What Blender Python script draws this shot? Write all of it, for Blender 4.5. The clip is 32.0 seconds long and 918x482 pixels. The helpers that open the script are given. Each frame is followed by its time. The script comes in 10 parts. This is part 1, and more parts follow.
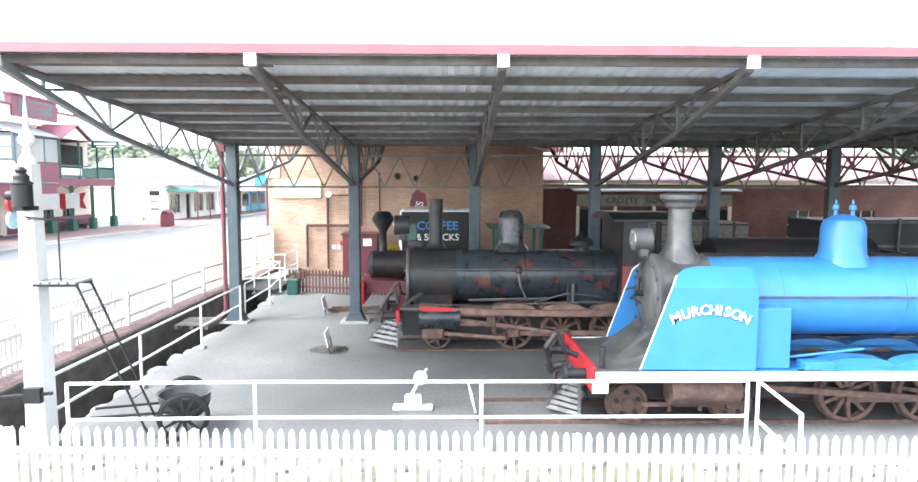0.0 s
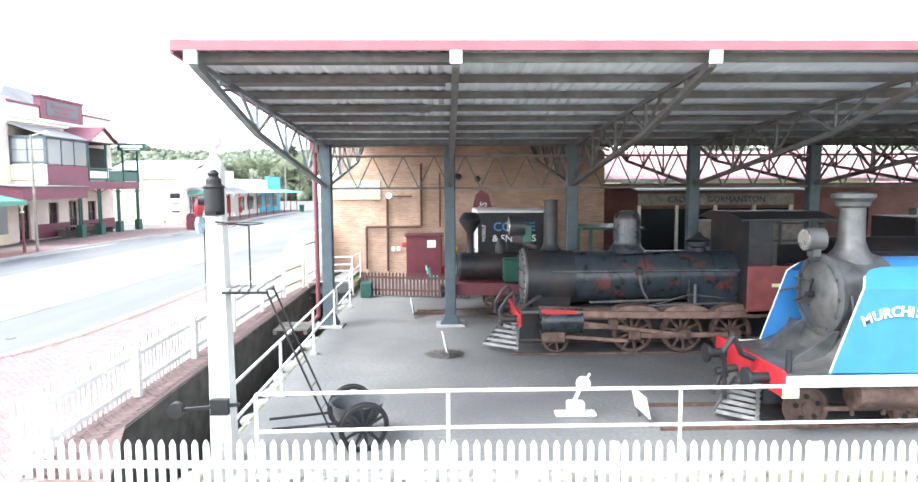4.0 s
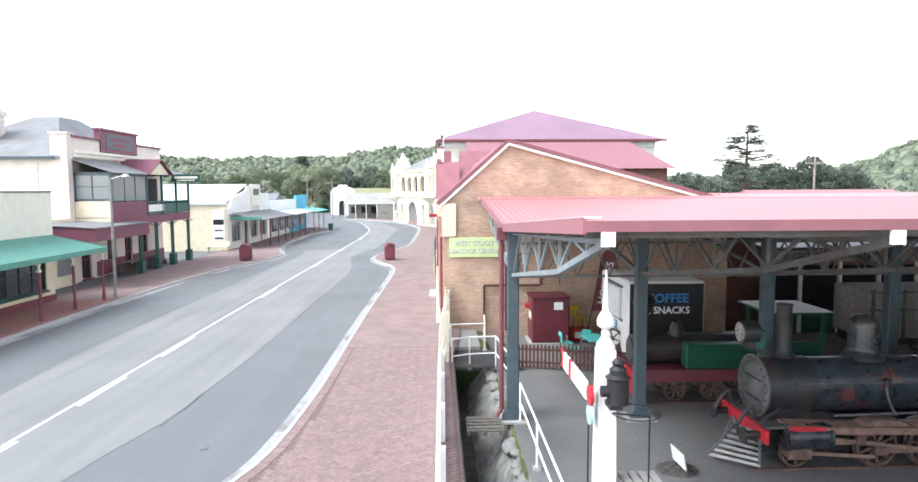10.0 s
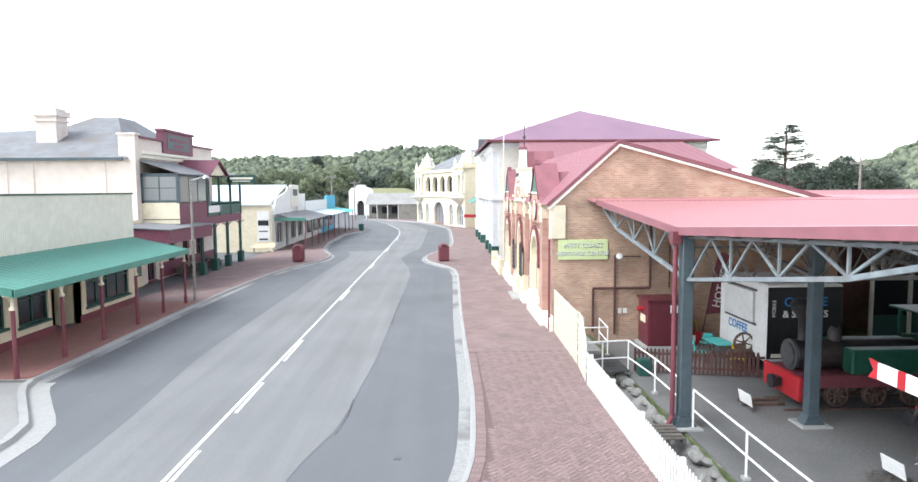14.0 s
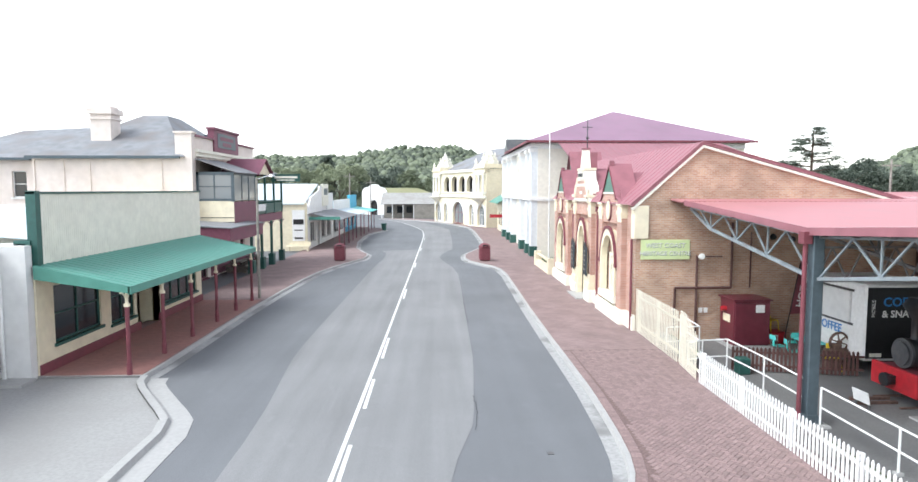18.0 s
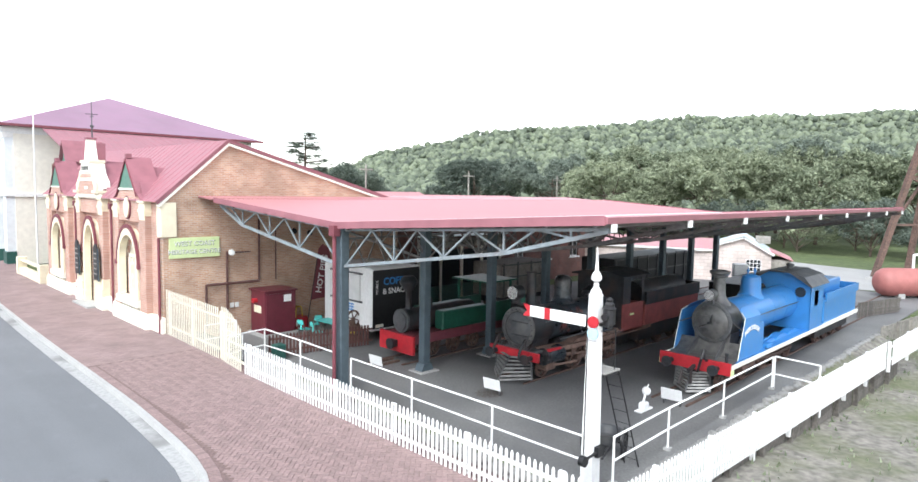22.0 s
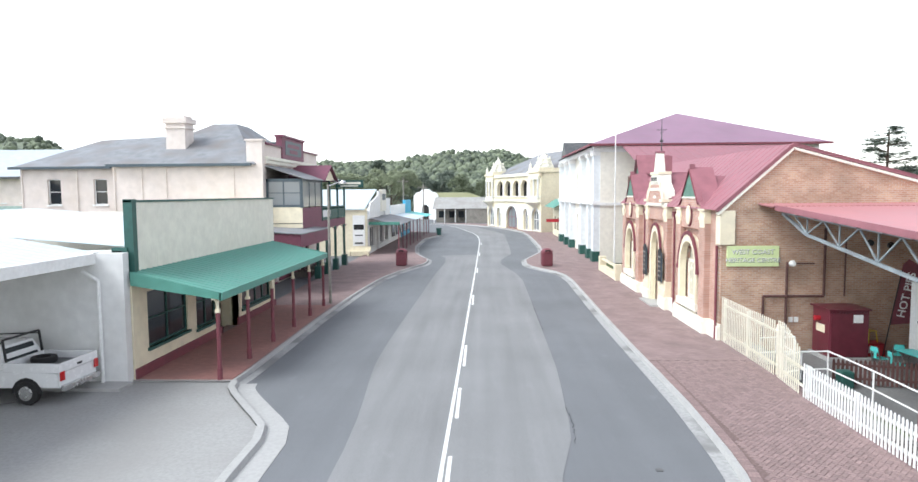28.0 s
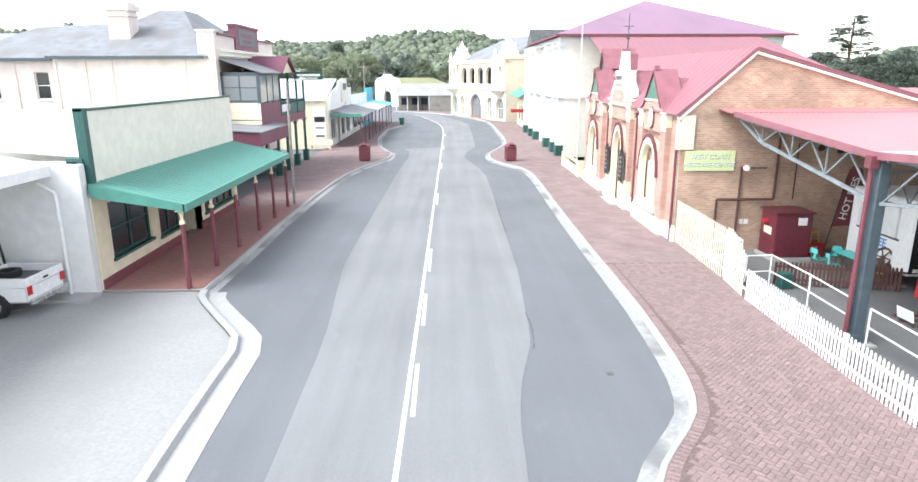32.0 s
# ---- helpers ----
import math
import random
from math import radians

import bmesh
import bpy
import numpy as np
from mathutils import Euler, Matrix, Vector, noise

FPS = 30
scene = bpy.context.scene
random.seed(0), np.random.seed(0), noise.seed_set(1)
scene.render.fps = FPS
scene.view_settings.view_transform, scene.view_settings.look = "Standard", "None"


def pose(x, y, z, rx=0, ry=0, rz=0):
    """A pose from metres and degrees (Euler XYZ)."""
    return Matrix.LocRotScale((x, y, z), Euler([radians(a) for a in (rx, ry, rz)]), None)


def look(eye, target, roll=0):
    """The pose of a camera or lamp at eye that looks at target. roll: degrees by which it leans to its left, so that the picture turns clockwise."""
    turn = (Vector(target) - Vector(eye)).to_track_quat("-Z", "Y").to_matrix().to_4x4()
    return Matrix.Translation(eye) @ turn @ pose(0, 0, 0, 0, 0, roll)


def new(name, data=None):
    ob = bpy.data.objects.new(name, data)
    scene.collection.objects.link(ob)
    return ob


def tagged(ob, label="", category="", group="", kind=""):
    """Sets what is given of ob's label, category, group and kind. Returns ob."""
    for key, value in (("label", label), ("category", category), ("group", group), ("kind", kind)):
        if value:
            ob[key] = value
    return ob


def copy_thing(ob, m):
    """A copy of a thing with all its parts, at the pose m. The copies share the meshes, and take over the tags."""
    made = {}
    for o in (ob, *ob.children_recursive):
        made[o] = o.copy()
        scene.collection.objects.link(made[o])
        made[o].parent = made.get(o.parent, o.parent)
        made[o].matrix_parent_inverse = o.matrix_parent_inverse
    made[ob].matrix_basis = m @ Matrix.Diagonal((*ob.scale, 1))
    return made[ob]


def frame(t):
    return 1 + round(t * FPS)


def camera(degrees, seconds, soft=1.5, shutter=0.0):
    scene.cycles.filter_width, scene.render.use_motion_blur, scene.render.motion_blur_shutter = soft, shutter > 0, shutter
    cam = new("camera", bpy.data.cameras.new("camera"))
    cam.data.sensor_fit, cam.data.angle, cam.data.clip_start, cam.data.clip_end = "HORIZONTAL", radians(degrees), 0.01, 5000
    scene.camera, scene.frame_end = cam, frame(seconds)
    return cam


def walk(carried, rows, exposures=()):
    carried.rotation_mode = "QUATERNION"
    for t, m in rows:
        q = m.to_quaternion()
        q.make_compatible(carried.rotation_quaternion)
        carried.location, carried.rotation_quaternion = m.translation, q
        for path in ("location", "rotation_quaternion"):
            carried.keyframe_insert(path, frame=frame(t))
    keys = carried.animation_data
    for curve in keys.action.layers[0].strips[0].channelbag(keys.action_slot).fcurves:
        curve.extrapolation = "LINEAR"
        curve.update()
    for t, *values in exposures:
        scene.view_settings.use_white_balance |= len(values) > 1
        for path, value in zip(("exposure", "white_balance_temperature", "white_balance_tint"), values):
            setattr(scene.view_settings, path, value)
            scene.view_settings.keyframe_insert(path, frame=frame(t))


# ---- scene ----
cam = camera(71.63, 32.0)
PATH = [
    (0, (1.604, 0.405, 3.591), (1.6356, 2.3970, 3.4202), 0.14),
    (0.5, (1.256, 0.400, 3.607), (1.2910, 2.3922, 3.4343), 0.16),
    (1, (0.878, 0.397, 3.616), (0.9184, 2.3894, 3.4414), 0.09),
    (1.5, (0.523, 0.424, 3.602), (0.5629, 2.4161, 3.4303), 0.01),
    (2, (0.161, 0.465, 3.602), (0.2033, 2.4574, 3.4304), 0.04),
    (2.5, (-0.207, 0.482, 3.602), (-0.1633, 2.4738, 3.4295), 0.06),
    (3, (-0.575, 0.557, 3.602), (-0.5299, 2.5492, 3.4306), -0.02),
    (3.5, (-0.909, 0.665, 3.604), (-0.8626, 2.6570, 3.4344), -0.19),
    (5.5, (-2.323, 0.851, 3.857), (-2.2737, 2.8432, 3.6818), -0.39),
    (6, (-2.693, 0.856, 4.093), (-2.6414, 2.8482, 3.9215), -0.17),
    (6.5, (-3.064, 0.870, 4.353), (-3.0102, 2.8626, 4.1836), -0.29),
    (7, (-3.442, 0.950, 4.631), (-3.3869, 2.9420, 4.4634), -0.42),
    (7.5, (-3.822, 1.068, 4.899), (-3.7646, 3.0605, 4.7333), -0.34),
    (8, (-4.252, 1.232, 5.183), (-4.1916, 3.2238, 5.0182), -0.32),
    (8.5, (-4.699, 1.421, 5.476), (-4.6365, 3.4133, 5.3130), -0.29),
    (9, (-5.233, 1.589, 5.712), (-5.1684, 3.5817, 5.5499), -0.26),
    (9.5, (-5.804, 1.794, 5.819), (-5.7393, 3.7865, 5.6582), -0.28),
    (10, (-6.432, 1.942, 5.863), (-6.3672, 3.9342, 5.7025), -0.30),
    (10.5, (-7.036, 2.107, 5.904), (-6.9712, 4.0999, 5.7439), -0.32),
    (11, (-7.651, 2.209, 5.937), (-7.5871, 4.2016, 5.7762), -0.24),
    (11.5, (-8.253, 2.286, 5.972), (-8.1896, 4.2781, 5.8106), -0.26),
    (12, (-8.823, 2.345, 5.987), (-8.7591, 4.3376, 5.8250), -0.38),
    (12.5, (-9.383, 2.384, 5.978), (-9.3196, 4.3763, 5.8165), -0.40),
    (13, (-9.907, 2.382, 5.964), (-9.8441, 4.3749, 5.8030), -0.32),
    (13.5, (-10.394, 2.394, 5.964), (-10.3299, 4.3866, 5.8012), -0.34),
    (14, (-10.863, 2.421, 5.973), (-10.7986, 4.4136, 5.8113), -0.36),
    (14.5, (-11.362, 2.471, 5.987), (-11.2984, 4.4634, 5.8235), -0.38),
    (15, (-11.867, 2.507, 5.990), (-11.8012, 4.4994, 5.8287), -0.30),
    (15.5, (-12.360, 2.559, 5.991), (-12.2941, 4.5516, 5.8293), -0.26),
    (17.5, (-14.064, 2.411, 5.970), (-13.9947, 4.4034, 5.8094), -0.09),
    (18, (-14.397, 2.295, 5.966), (-14.3266, 4.2874, 5.8048), -0.05),
    (18.5, (-14.692, 2.113, 5.947), (-14.5016, 4.0977, 5.7844), -0.01),
    (19, (-14.931, 2.006, 5.941), (-14.3787, 3.9205, 5.7749), 0.43),
    (19.5, (-15.172, 1.963, 5.935), (-14.3583, 3.7822, 5.7668), 0.62),
    (20, (-15.336, 1.958, 5.928), (-14.3254, 3.6763, 5.7627), 0.80),
    (20.5, (-15.453, 2.048, 5.932), (-14.2084, 3.6049, 5.7695), 1.08),
    (21, (-15.539, 2.158, 5.927), (-14.2051, 3.6398, 5.7665), 1.07),
    (21.5, (-15.600, 2.297, 5.938), (-14.2002, 3.7161, 5.7807), 1.10),
    (22, (-15.676, 2.438, 5.980), (-14.2598, 3.8410, 5.8219), 1.03),
    (22.5, (-15.701, 2.550, 6.029), (-14.3728, 4.0365, 5.8681), 0.66),
    (23, (-15.771, 2.577, 6.035), (-14.6792, 4.2450, 5.8743), 0.39),
    (23.2, (-15.801, 2.523, 6.029), (-14.8591, 4.2804, 5.8731), 0.39),
    (23.5, (-15.803, 2.595, 6.017), (-15.0889, 4.4564, 5.8587), -0.00),
    (24, (-15.774, 2.577, 6.031), (-15.4227, 4.5399, 5.8770), -0.39),
    (24.5, (-15.744, 2.481, 6.015), (-15.6021, 4.4704, 5.8652), -0.38),
    (25, (-15.710, 2.491, 5.990), (-15.6856, 4.4854, 5.8424), -0.47),
    (25.5, (-15.639, 2.540, 5.966), (-15.6555, 4.5346, 5.8185), -0.48),
    (27.5, (-15.637, 2.643, 5.892), (-15.7022, 4.6367, 5.7450), -0.50),
    (28, (-15.669, 2.606, 6.037), (-15.7431, 4.5994, 5.8891), -0.41),
    (28.5, (-15.718, 2.558, 6.241), (-15.7971, 4.5511, 6.0926), -0.44),
    (29, (-15.743, 2.526, 6.447), (-15.8221, 4.5191, 6.3002), -0.37),
    (29.5, (-15.714, 2.480, 6.687), (-15.7971, 4.4728, 6.5397), -0.40),
    (30, (-15.717, 2.455, 6.785), (-15.8012, 4.4394, 6.5512), -0.34),
    (30.5, (-15.742, 2.457, 6.812), (-15.8273, 4.4072, 6.3769), -0.39),
    (31, (-15.761, 2.430, 6.836), (-15.8474, 4.3638, 6.3322), -0.24),
    (31.5, (-15.763, 2.421, 6.870), (-15.8493, 4.3551, 6.3670), -0.30),
    (32, (-15.691, 2.438, 6.874), (-15.6532, 4.3735, 6.3706), -0.15),
]
walk(cam, [(t, look(eye, target, roll)) for t, eye, target, roll in PATH], exposures=[(0, 2.85), (3, 2.75), (6, 2.55), (7.5, 2.28), (9, 1.95), (11, 1.72), (13, 1.6), (18, 1.45), (19, 1.45), (20, 1.53), (22, 1.62), (24, 1.48), (25, 1.38), (29.5, 1.34), (30, 1.36), (31, 1.72), (32, 1.86)])

# ---- light ----
world = bpy.data.worlds.new("overcast_sky")
scene.world = world
world.use_nodes = True
wn = world.node_tree
sky = wn.nodes.new("ShaderNodeTexSky")
sky.sky_type = "NISHITA"
sky.sun_disc = False
sky.sun_elevation = radians(49)
sky.sun_rotation = radians(-114)
sky.air_density, sky.dust_density, sky.ozone_density = 1.0, 1.0, 1.0
sky_soft = wn.nodes.new("ShaderNodeHueSaturation")
sky_soft.inputs["Saturation"].default_value = 0.35
wn.links.new(sky.outputs["Color"], sky_soft.inputs["Color"])
wn.links.new(sky_soft.outputs["Color"], wn.nodes["Background"].inputs["Color"])
wn.nodes["Background"].inputs["Strength"].default_value = 0.15
sun = new("sun", bpy.data.lights.new("sun", "SUN"))
sun.data.energy, sun.data.angle, sun.data.color = 1.15, radians(30), (0.925, 0.985, 1.0)
sun.matrix_basis = look((-38, -17, 51), (0, 0, 0))


# ---- materials ----
def material(name, color, rough=0.7, metal=0.0, spots=0.12, scale=6.0, bump=0.15, dark=None, dirt=0.0, dirt_scale=0.6, per_object=0.0, coat=0.0, sharp=(0.45, 0.7), island=False):
    """A painted or mineral surface: grain and blotches round one colour, optional dirt of another colour, fine relief."""
    m = bpy.data.materials.new(name)
    m.use_nodes = True
    nt = m.node_tree
    b = nt.nodes["Principled BSDF"]
    geo = nt.nodes.new("ShaderNodeTexCoord")
    n1 = nt.nodes.new("ShaderNodeTexNoise")
    n1.inputs["Scale"].default_value, n1.inputs["Detail"].default_value = scale, 6
    n2 = nt.nodes.new("ShaderNodeTexNoise")
    n2.inputs["Scale"].default_value, n2.inputs["Detail"].default_value = dirt_scale, 5
    for n in (n1, n2):
        nt.links.new(geo.outputs["Object"], n.inputs["Vector"])
    ramp = nt.nodes.new("ShaderNodeValToRGB")
    lo = [max(0.0, c * (1 - spots * 1.6)) for c in color]
    hi = [min(1.0, c * (1 + spots)) for c in color]
    ramp.color_ramp.elements[0].position, ramp.color_ramp.elements[1].position = 0.3, 0.7
    ramp.color_ramp.elements[0].color, ramp.color_ramp.elements[1].color = (*lo, 1), (*hi, 1)
    nt.links.new(n1.outputs["Fac"], ramp.inputs["Fac"])
    last = ramp.outputs["Color"]
    if dirt > 0:
        r2 = nt.nodes.new("ShaderNodeValToRGB")
        r2.color_ramp.elements[0].position, r2.color_ramp.elements[1].position = sharp
        r2.color_ramp.elements[0].color, r2.color_ramp.elements[1].color = (0, 0, 0, 1), (dirt, dirt, dirt, 1)
        nt.links.new(n2.outputs["Fac"], r2.inputs["Fac"])
        mix = nt.nodes.new("ShaderNodeMixRGB")
        mix.inputs["Color2"].default_value = (*(dark or [c * 0.45 for c in color]), 1)
        nt.links.new(r2.outputs["Color"], mix.inputs["Fac"])
        nt.links.new(last, mix.inputs["Color1"])
        last = mix.outputs["Color"]
    if per_object > 0:
        info = nt.nodes.new("ShaderNodeNewGeometry" if island else "ShaderNodeObjectInfo")
        hsv = nt.nodes.new("ShaderNodeHueSaturation")
        mul = nt.nodes.new("ShaderNodeMapRange")
        mul.inputs["To Min"].default_value, mul.inputs["To Max"].default_value = 1 - per_object, 1 + per_object
        nt.links.new(info.outputs["Random Per Island" if island else "Random"], mul.inputs["Value"])
        nt.links.new(mul.outputs["Result"], hsv.inputs["Value"])
        nt.links.new(last, hsv.inputs["Color"])
        last = hsv.outputs["Color"]
    nt.links.new(last, b.inputs["Base Color"])
    rr = nt.nodes.new("ShaderNodeMapRange")
    rr.inputs["To Min"].default_value, rr.inputs["To Max"].default_value = max(0.03, rough - 0.12), min(1, rough + 0.12)
    nt.links.new(n1.outputs["Fac"], rr.inputs["Value"])
    nt.links.new(rr.outputs["Result"], b.inputs["Roughness"])
    b.inputs["Metallic"].default_value = metal
    if coat:
        b.inputs["Coat Weight"].default_value = coat
    if bump:
        bp = nt.nodes.new("ShaderNodeBump")
        bp.inputs["Strength"].default_value, bp.inputs["Distance"].default_value = bump, 0.02
        nt.links.new(n1.outputs["Fac"], bp.inputs["Height"])
        nt.links.new(bp.outputs["Normal"], b.inputs["Normal"])
    return m


def brick_material(name, c1, c2, mortar, width=0.23, height=0.075, joint=0.012, rough=0.85, side="x", blot=0.5, bump=0.5):
    """Courses of bricks on a wall: side 'x' for walls along x, 'y' for walls along y, 'z' for paving."""
    m = bpy.data.materials.new(name)
    m.use_nodes = True
    nt = m.node_tree
    b = nt.nodes["Principled BSDF"]
    geo = nt.nodes.new("ShaderNodeTexCoord")
    sep = nt.nodes.new("ShaderNodeSeparateXYZ")
    com = nt.nodes.new("ShaderNodeCombineXYZ")
    nt.links.new(geo.outputs["Object"], sep.inputs["Vector"])
    nt.links.new(sep.outputs["Y" if side == "y" else "X"], com.inputs["X"])
    nt.links.new(sep.outputs["Y" if side == "z" else "Z"], com.inputs["Y"])
    br = nt.nodes.new("ShaderNodeTexBrick")
    br.inputs["Scale"].default_value = 1.0
    br.inputs["Brick Width"].default_value, br.inputs["Row Height"].default_value = width, height
    br.inputs["Mortar Size"].default_value = joint
    br.inputs["Mortar Smooth"].default_value = 0.3
    br.inputs["Color1"].default_value, br.inputs["Color2"].default_value, br.inputs["Mortar"].default_value = (*c1, 1), (*c2, 1), (*mortar, 1)
    nt.links.new(com.outputs["Vector"], br.inputs["Vector"])
    n2 = nt.nodes.new("ShaderNodeTexNoise")
    n2.inputs["Scale"].default_value, n2.inputs["Detail"].default_value = 0.9, 6
    nt.links.new(geo.outputs["Object"], n2.inputs["Vector"])
    rp = nt.nodes.new("ShaderNodeMapRange")
    rp.inputs["From Min"].default_value, rp.inputs["From Max"].default_value = 0.3, 0.75
    rp.inputs["To Min"].default_value, rp.inputs["To Max"].default_value = 1 - blot * 0.5, 1 + blot * 0.5
    nt.links.new(n2.outputs["Fac"], rp.inputs["Value"])
    hs = nt.nodes.new("ShaderNodeHueSaturation")
    nt.links.new(rp.outputs["Result"], hs.inputs["Value"])
    nt.links.new(br.outputs["Color"], hs.inputs["Color"])
    nt.links.new(hs.outputs["Color"], b.inputs["Base Color"])
    b.inputs["Roughness"].default_value = rough
    bp = nt.nodes.new("ShaderNodeBump")
    bp.invert = True
    bp.inputs["Strength"].default_value, bp.inputs["Distance"].default_value = bump, 0.01
    nt.links.new(br.outputs["Fac"], bp.inputs["Height"])
    nt.links.new(bp.outputs["Normal"], b.inputs["Normal"])
    return m


def road_material(name, color, streak=0.12, patch=0.14, scuff=0.25):
    """Asphalt: fine aggregate, broad patches, streaks worn along the street, and a few pale scuffs."""
    m = bpy.data.materials.new(name)
    m.use_nodes = True
    nt = m.node_tree
    b = nt.nodes["Principled BSDF"]
    tc = nt.nodes.new("ShaderNodeTexCoord")

    def noise_of(scale, size, detail=6):
        mp = nt.nodes.new("ShaderNodeMapping")
        mp.inputs["Scale"].default_value = size
        n = nt.nodes.new("ShaderNodeTexNoise")
        n.inputs["Scale"].default_value, n.inputs["Detail"].default_value = scale, detail
        nt.links.new(tc.outputs["Object"], mp.inputs["Vector"])
        nt.links.new(mp.outputs["Vector"], n.inputs["Vector"])
        return n.outputs["Fac"]

    def span(fac, lo, hi, a=0.3, c=0.7):
        r = nt.nodes.new("ShaderNodeMapRange")
        r.inputs["From Min"].default_value, r.inputs["From Max"].default_value = a, c
        r.inputs["To Min"].default_value, r.inputs["To Max"].default_value = lo, hi
        nt.links.new(fac, r.inputs["Value"])
        return r.outputs["Result"]

    def times(p, q):
        t = nt.nodes.new("ShaderNodeMath")
        t.operation = "MULTIPLY"
        nt.links.new(p, t.inputs[0])
        nt.links.new(q, t.inputs[1])
        return t.outputs["Value"]

    grain = noise_of(60, (1, 1, 1), 3)
    value = times(span(noise_of(1.0, (1.6, 0.07, 1)), 1 - streak, 1 + streak), span(noise_of(0.22, (1, 1, 1), 8), 1 - patch, 1 + patch))
    value = times(value, span(grain, 0.86, 1.14))
    value = times(value, span(noise_of(2.2, (1, 0.5, 1), 10), 1.0, 1 + scuff, 0.62, 0.8))
    hs = nt.nodes.new("ShaderNodeHueSaturation")
    hs.inputs["Color"].default_value = (*color, 1)
    nt.links.new(value, hs.inputs["Value"])
    nt.links.new(hs.outputs["Color"], b.inputs["Base Color"])
    nt.links.new(span(noise_of(0.6, (1, 0.3, 1)), 0.78, 0.95), b.inputs["Roughness"])
    bp = nt.nodes.new("ShaderNodeBump")
    bp.inputs["Strength"].default_value, bp.inputs["Distance"].default_value = 0.25, 0.01
    nt.links.new(grain, bp.inputs["Height"])
    nt.links.new(bp.outputs["Normal"], b.inputs["Normal"])
    return m


def glass_material(name, tint=(0.02, 0.025, 0.03)):
    """A pane over a dim room: dark, smooth, mirror-like at a slant."""
    m = bpy.data.materials.new(name)
    m.use_nodes = True
    b = m.node_tree.nodes["Principled BSDF"]
    b.inputs["Base Color"].default_value = (*tint, 1)
    b.inputs["Roughness"].default_value = 0.08
    b.inputs["Specular IOR Level"].default_value = 0.6
    return m


def foliage_material(name, dark, light, scale=0.9, through_leaf=0.0):
    m = bpy.data.materials.new(name)
    m.use_nodes = True
    nt = m.node_tree
    b = nt.nodes["Principled BSDF"]
    geo = nt.nodes.new("ShaderNodeNewGeometry")
    tc = nt.nodes.new("ShaderNodeTexCoord")
    n = nt.nodes.new("ShaderNodeTexNoise")
    n.inputs["Scale"].default_value, n.inputs["Detail"].default_value = scale, 8
    nt.links.new(tc.outputs["Object"], n.inputs["Vector"])
    add = nt.nodes.new("ShaderNodeMath")
    add.operation = "ADD"
    nt.links.new(n.outputs["Fac"], add.inputs[0])
    mu = nt.nodes.new("ShaderNodeMath")
    mu.operation = "MULTIPLY_ADD"
    mu.inputs[1].default_value, mu.inputs[2].default_value = 0.6, -0.3
    nt.links.new(geo.outputs["Random Per Island"], mu.inputs[0])
    nt.links.new(mu.outputs["Value"], add.inputs[1])
    r = nt.nodes.new("ShaderNodeValToRGB")
    r.color_ramp.elements[0].position, r.color_ramp.elements[1].position = 0.15, 0.85
    r.color_ramp.elements[0].color, r.color_ramp.elements[1].color = (*dark, 1), (*light, 1)
    info = nt.nodes.new("ShaderNodeObjectInfo")
    own = nt.nodes.new("ShaderNodeMath")
    own.operation = "MULTIPLY_ADD"
    own.inputs[1].default_value, own.inputs[2].default_value = 0.5 if through_leaf else 0.0, -0.25 if through_leaf else 0.0
    nt.links.new(info.outputs["Random"], own.inputs[0])
    tone = nt.nodes.new("ShaderNodeMath")
    tone.operation = "ADD"
    nt.links.new(add.outputs["Value"], tone.inputs[0])
    nt.links.new(own.outputs["Value"], tone.inputs[1])
    nt.links.new(tone.outputs["Value"], r.inputs["Fac"])
    nt.links.new(r.outputs["Color"], b.inputs["Base Color"])
    b.inputs["Roughness"].default_value = 0.75
    bp = nt.nodes.new("ShaderNodeBump")
    bp.inputs["Strength"].default_value, bp.inputs["Distance"].default_value = 0.8, 0.3
    nt.links.new(n.outputs["Fac"], bp.inputs["Height"])
    nt.links.new(bp.outputs["Normal"], b.inputs["Normal"])
    if through_leaf:
        tl = nt.nodes.new("ShaderNodeBsdfTranslucent")
        mx = nt.nodes.new("ShaderNodeMixShader")
        mx.inputs["Fac"].default_value = through_leaf
        nt.links.new(r.outputs["Color"], tl.inputs["Color"])
        nt.links.new(b.outputs["BSDF"], mx.inputs[1])
        nt.links.new(tl.outputs["BSDF"], mx.inputs[2])
        nt.links.new(mx.outputs["Shader"], nt.nodes["Material Output"].inputs["Surface"])
    return m


M_asphalt = road_material("asphalt_grey", (0.146, 0.153, 0.162), 0.05, 0.1, 0.14)
M_asphalt_worn = road_material("asphalt_worn", (0.206, 0.208, 0.21), 0.1, 0.08, 0.12)
M_yard = material("yard_asphalt", (0.18, 0.179, 0.177), 0.7, spots=0.16, scale=14, bump=0.2, dirt=0.75, dirt_scale=0.32, dark=(0.085, 0.086, 0.09), sharp=(0.4, 0.72))
M_gutter = material("stained_gutter_concrete", (0.33, 0.33, 0.325), 0.9, spots=0.12, scale=9, bump=0.15, dirt=0.85, dirt_scale=0.45, dark=(0.17, 0.168, 0.165), sharp=(0.5, 0.6))
M_concrete = material("concrete_pale", (0.39, 0.387, 0.378), 0.9, spots=0.06, scale=8, bump=0.1, dirt=0.45, dirt_scale=0.5, dark=(0.26, 0.255, 0.245))
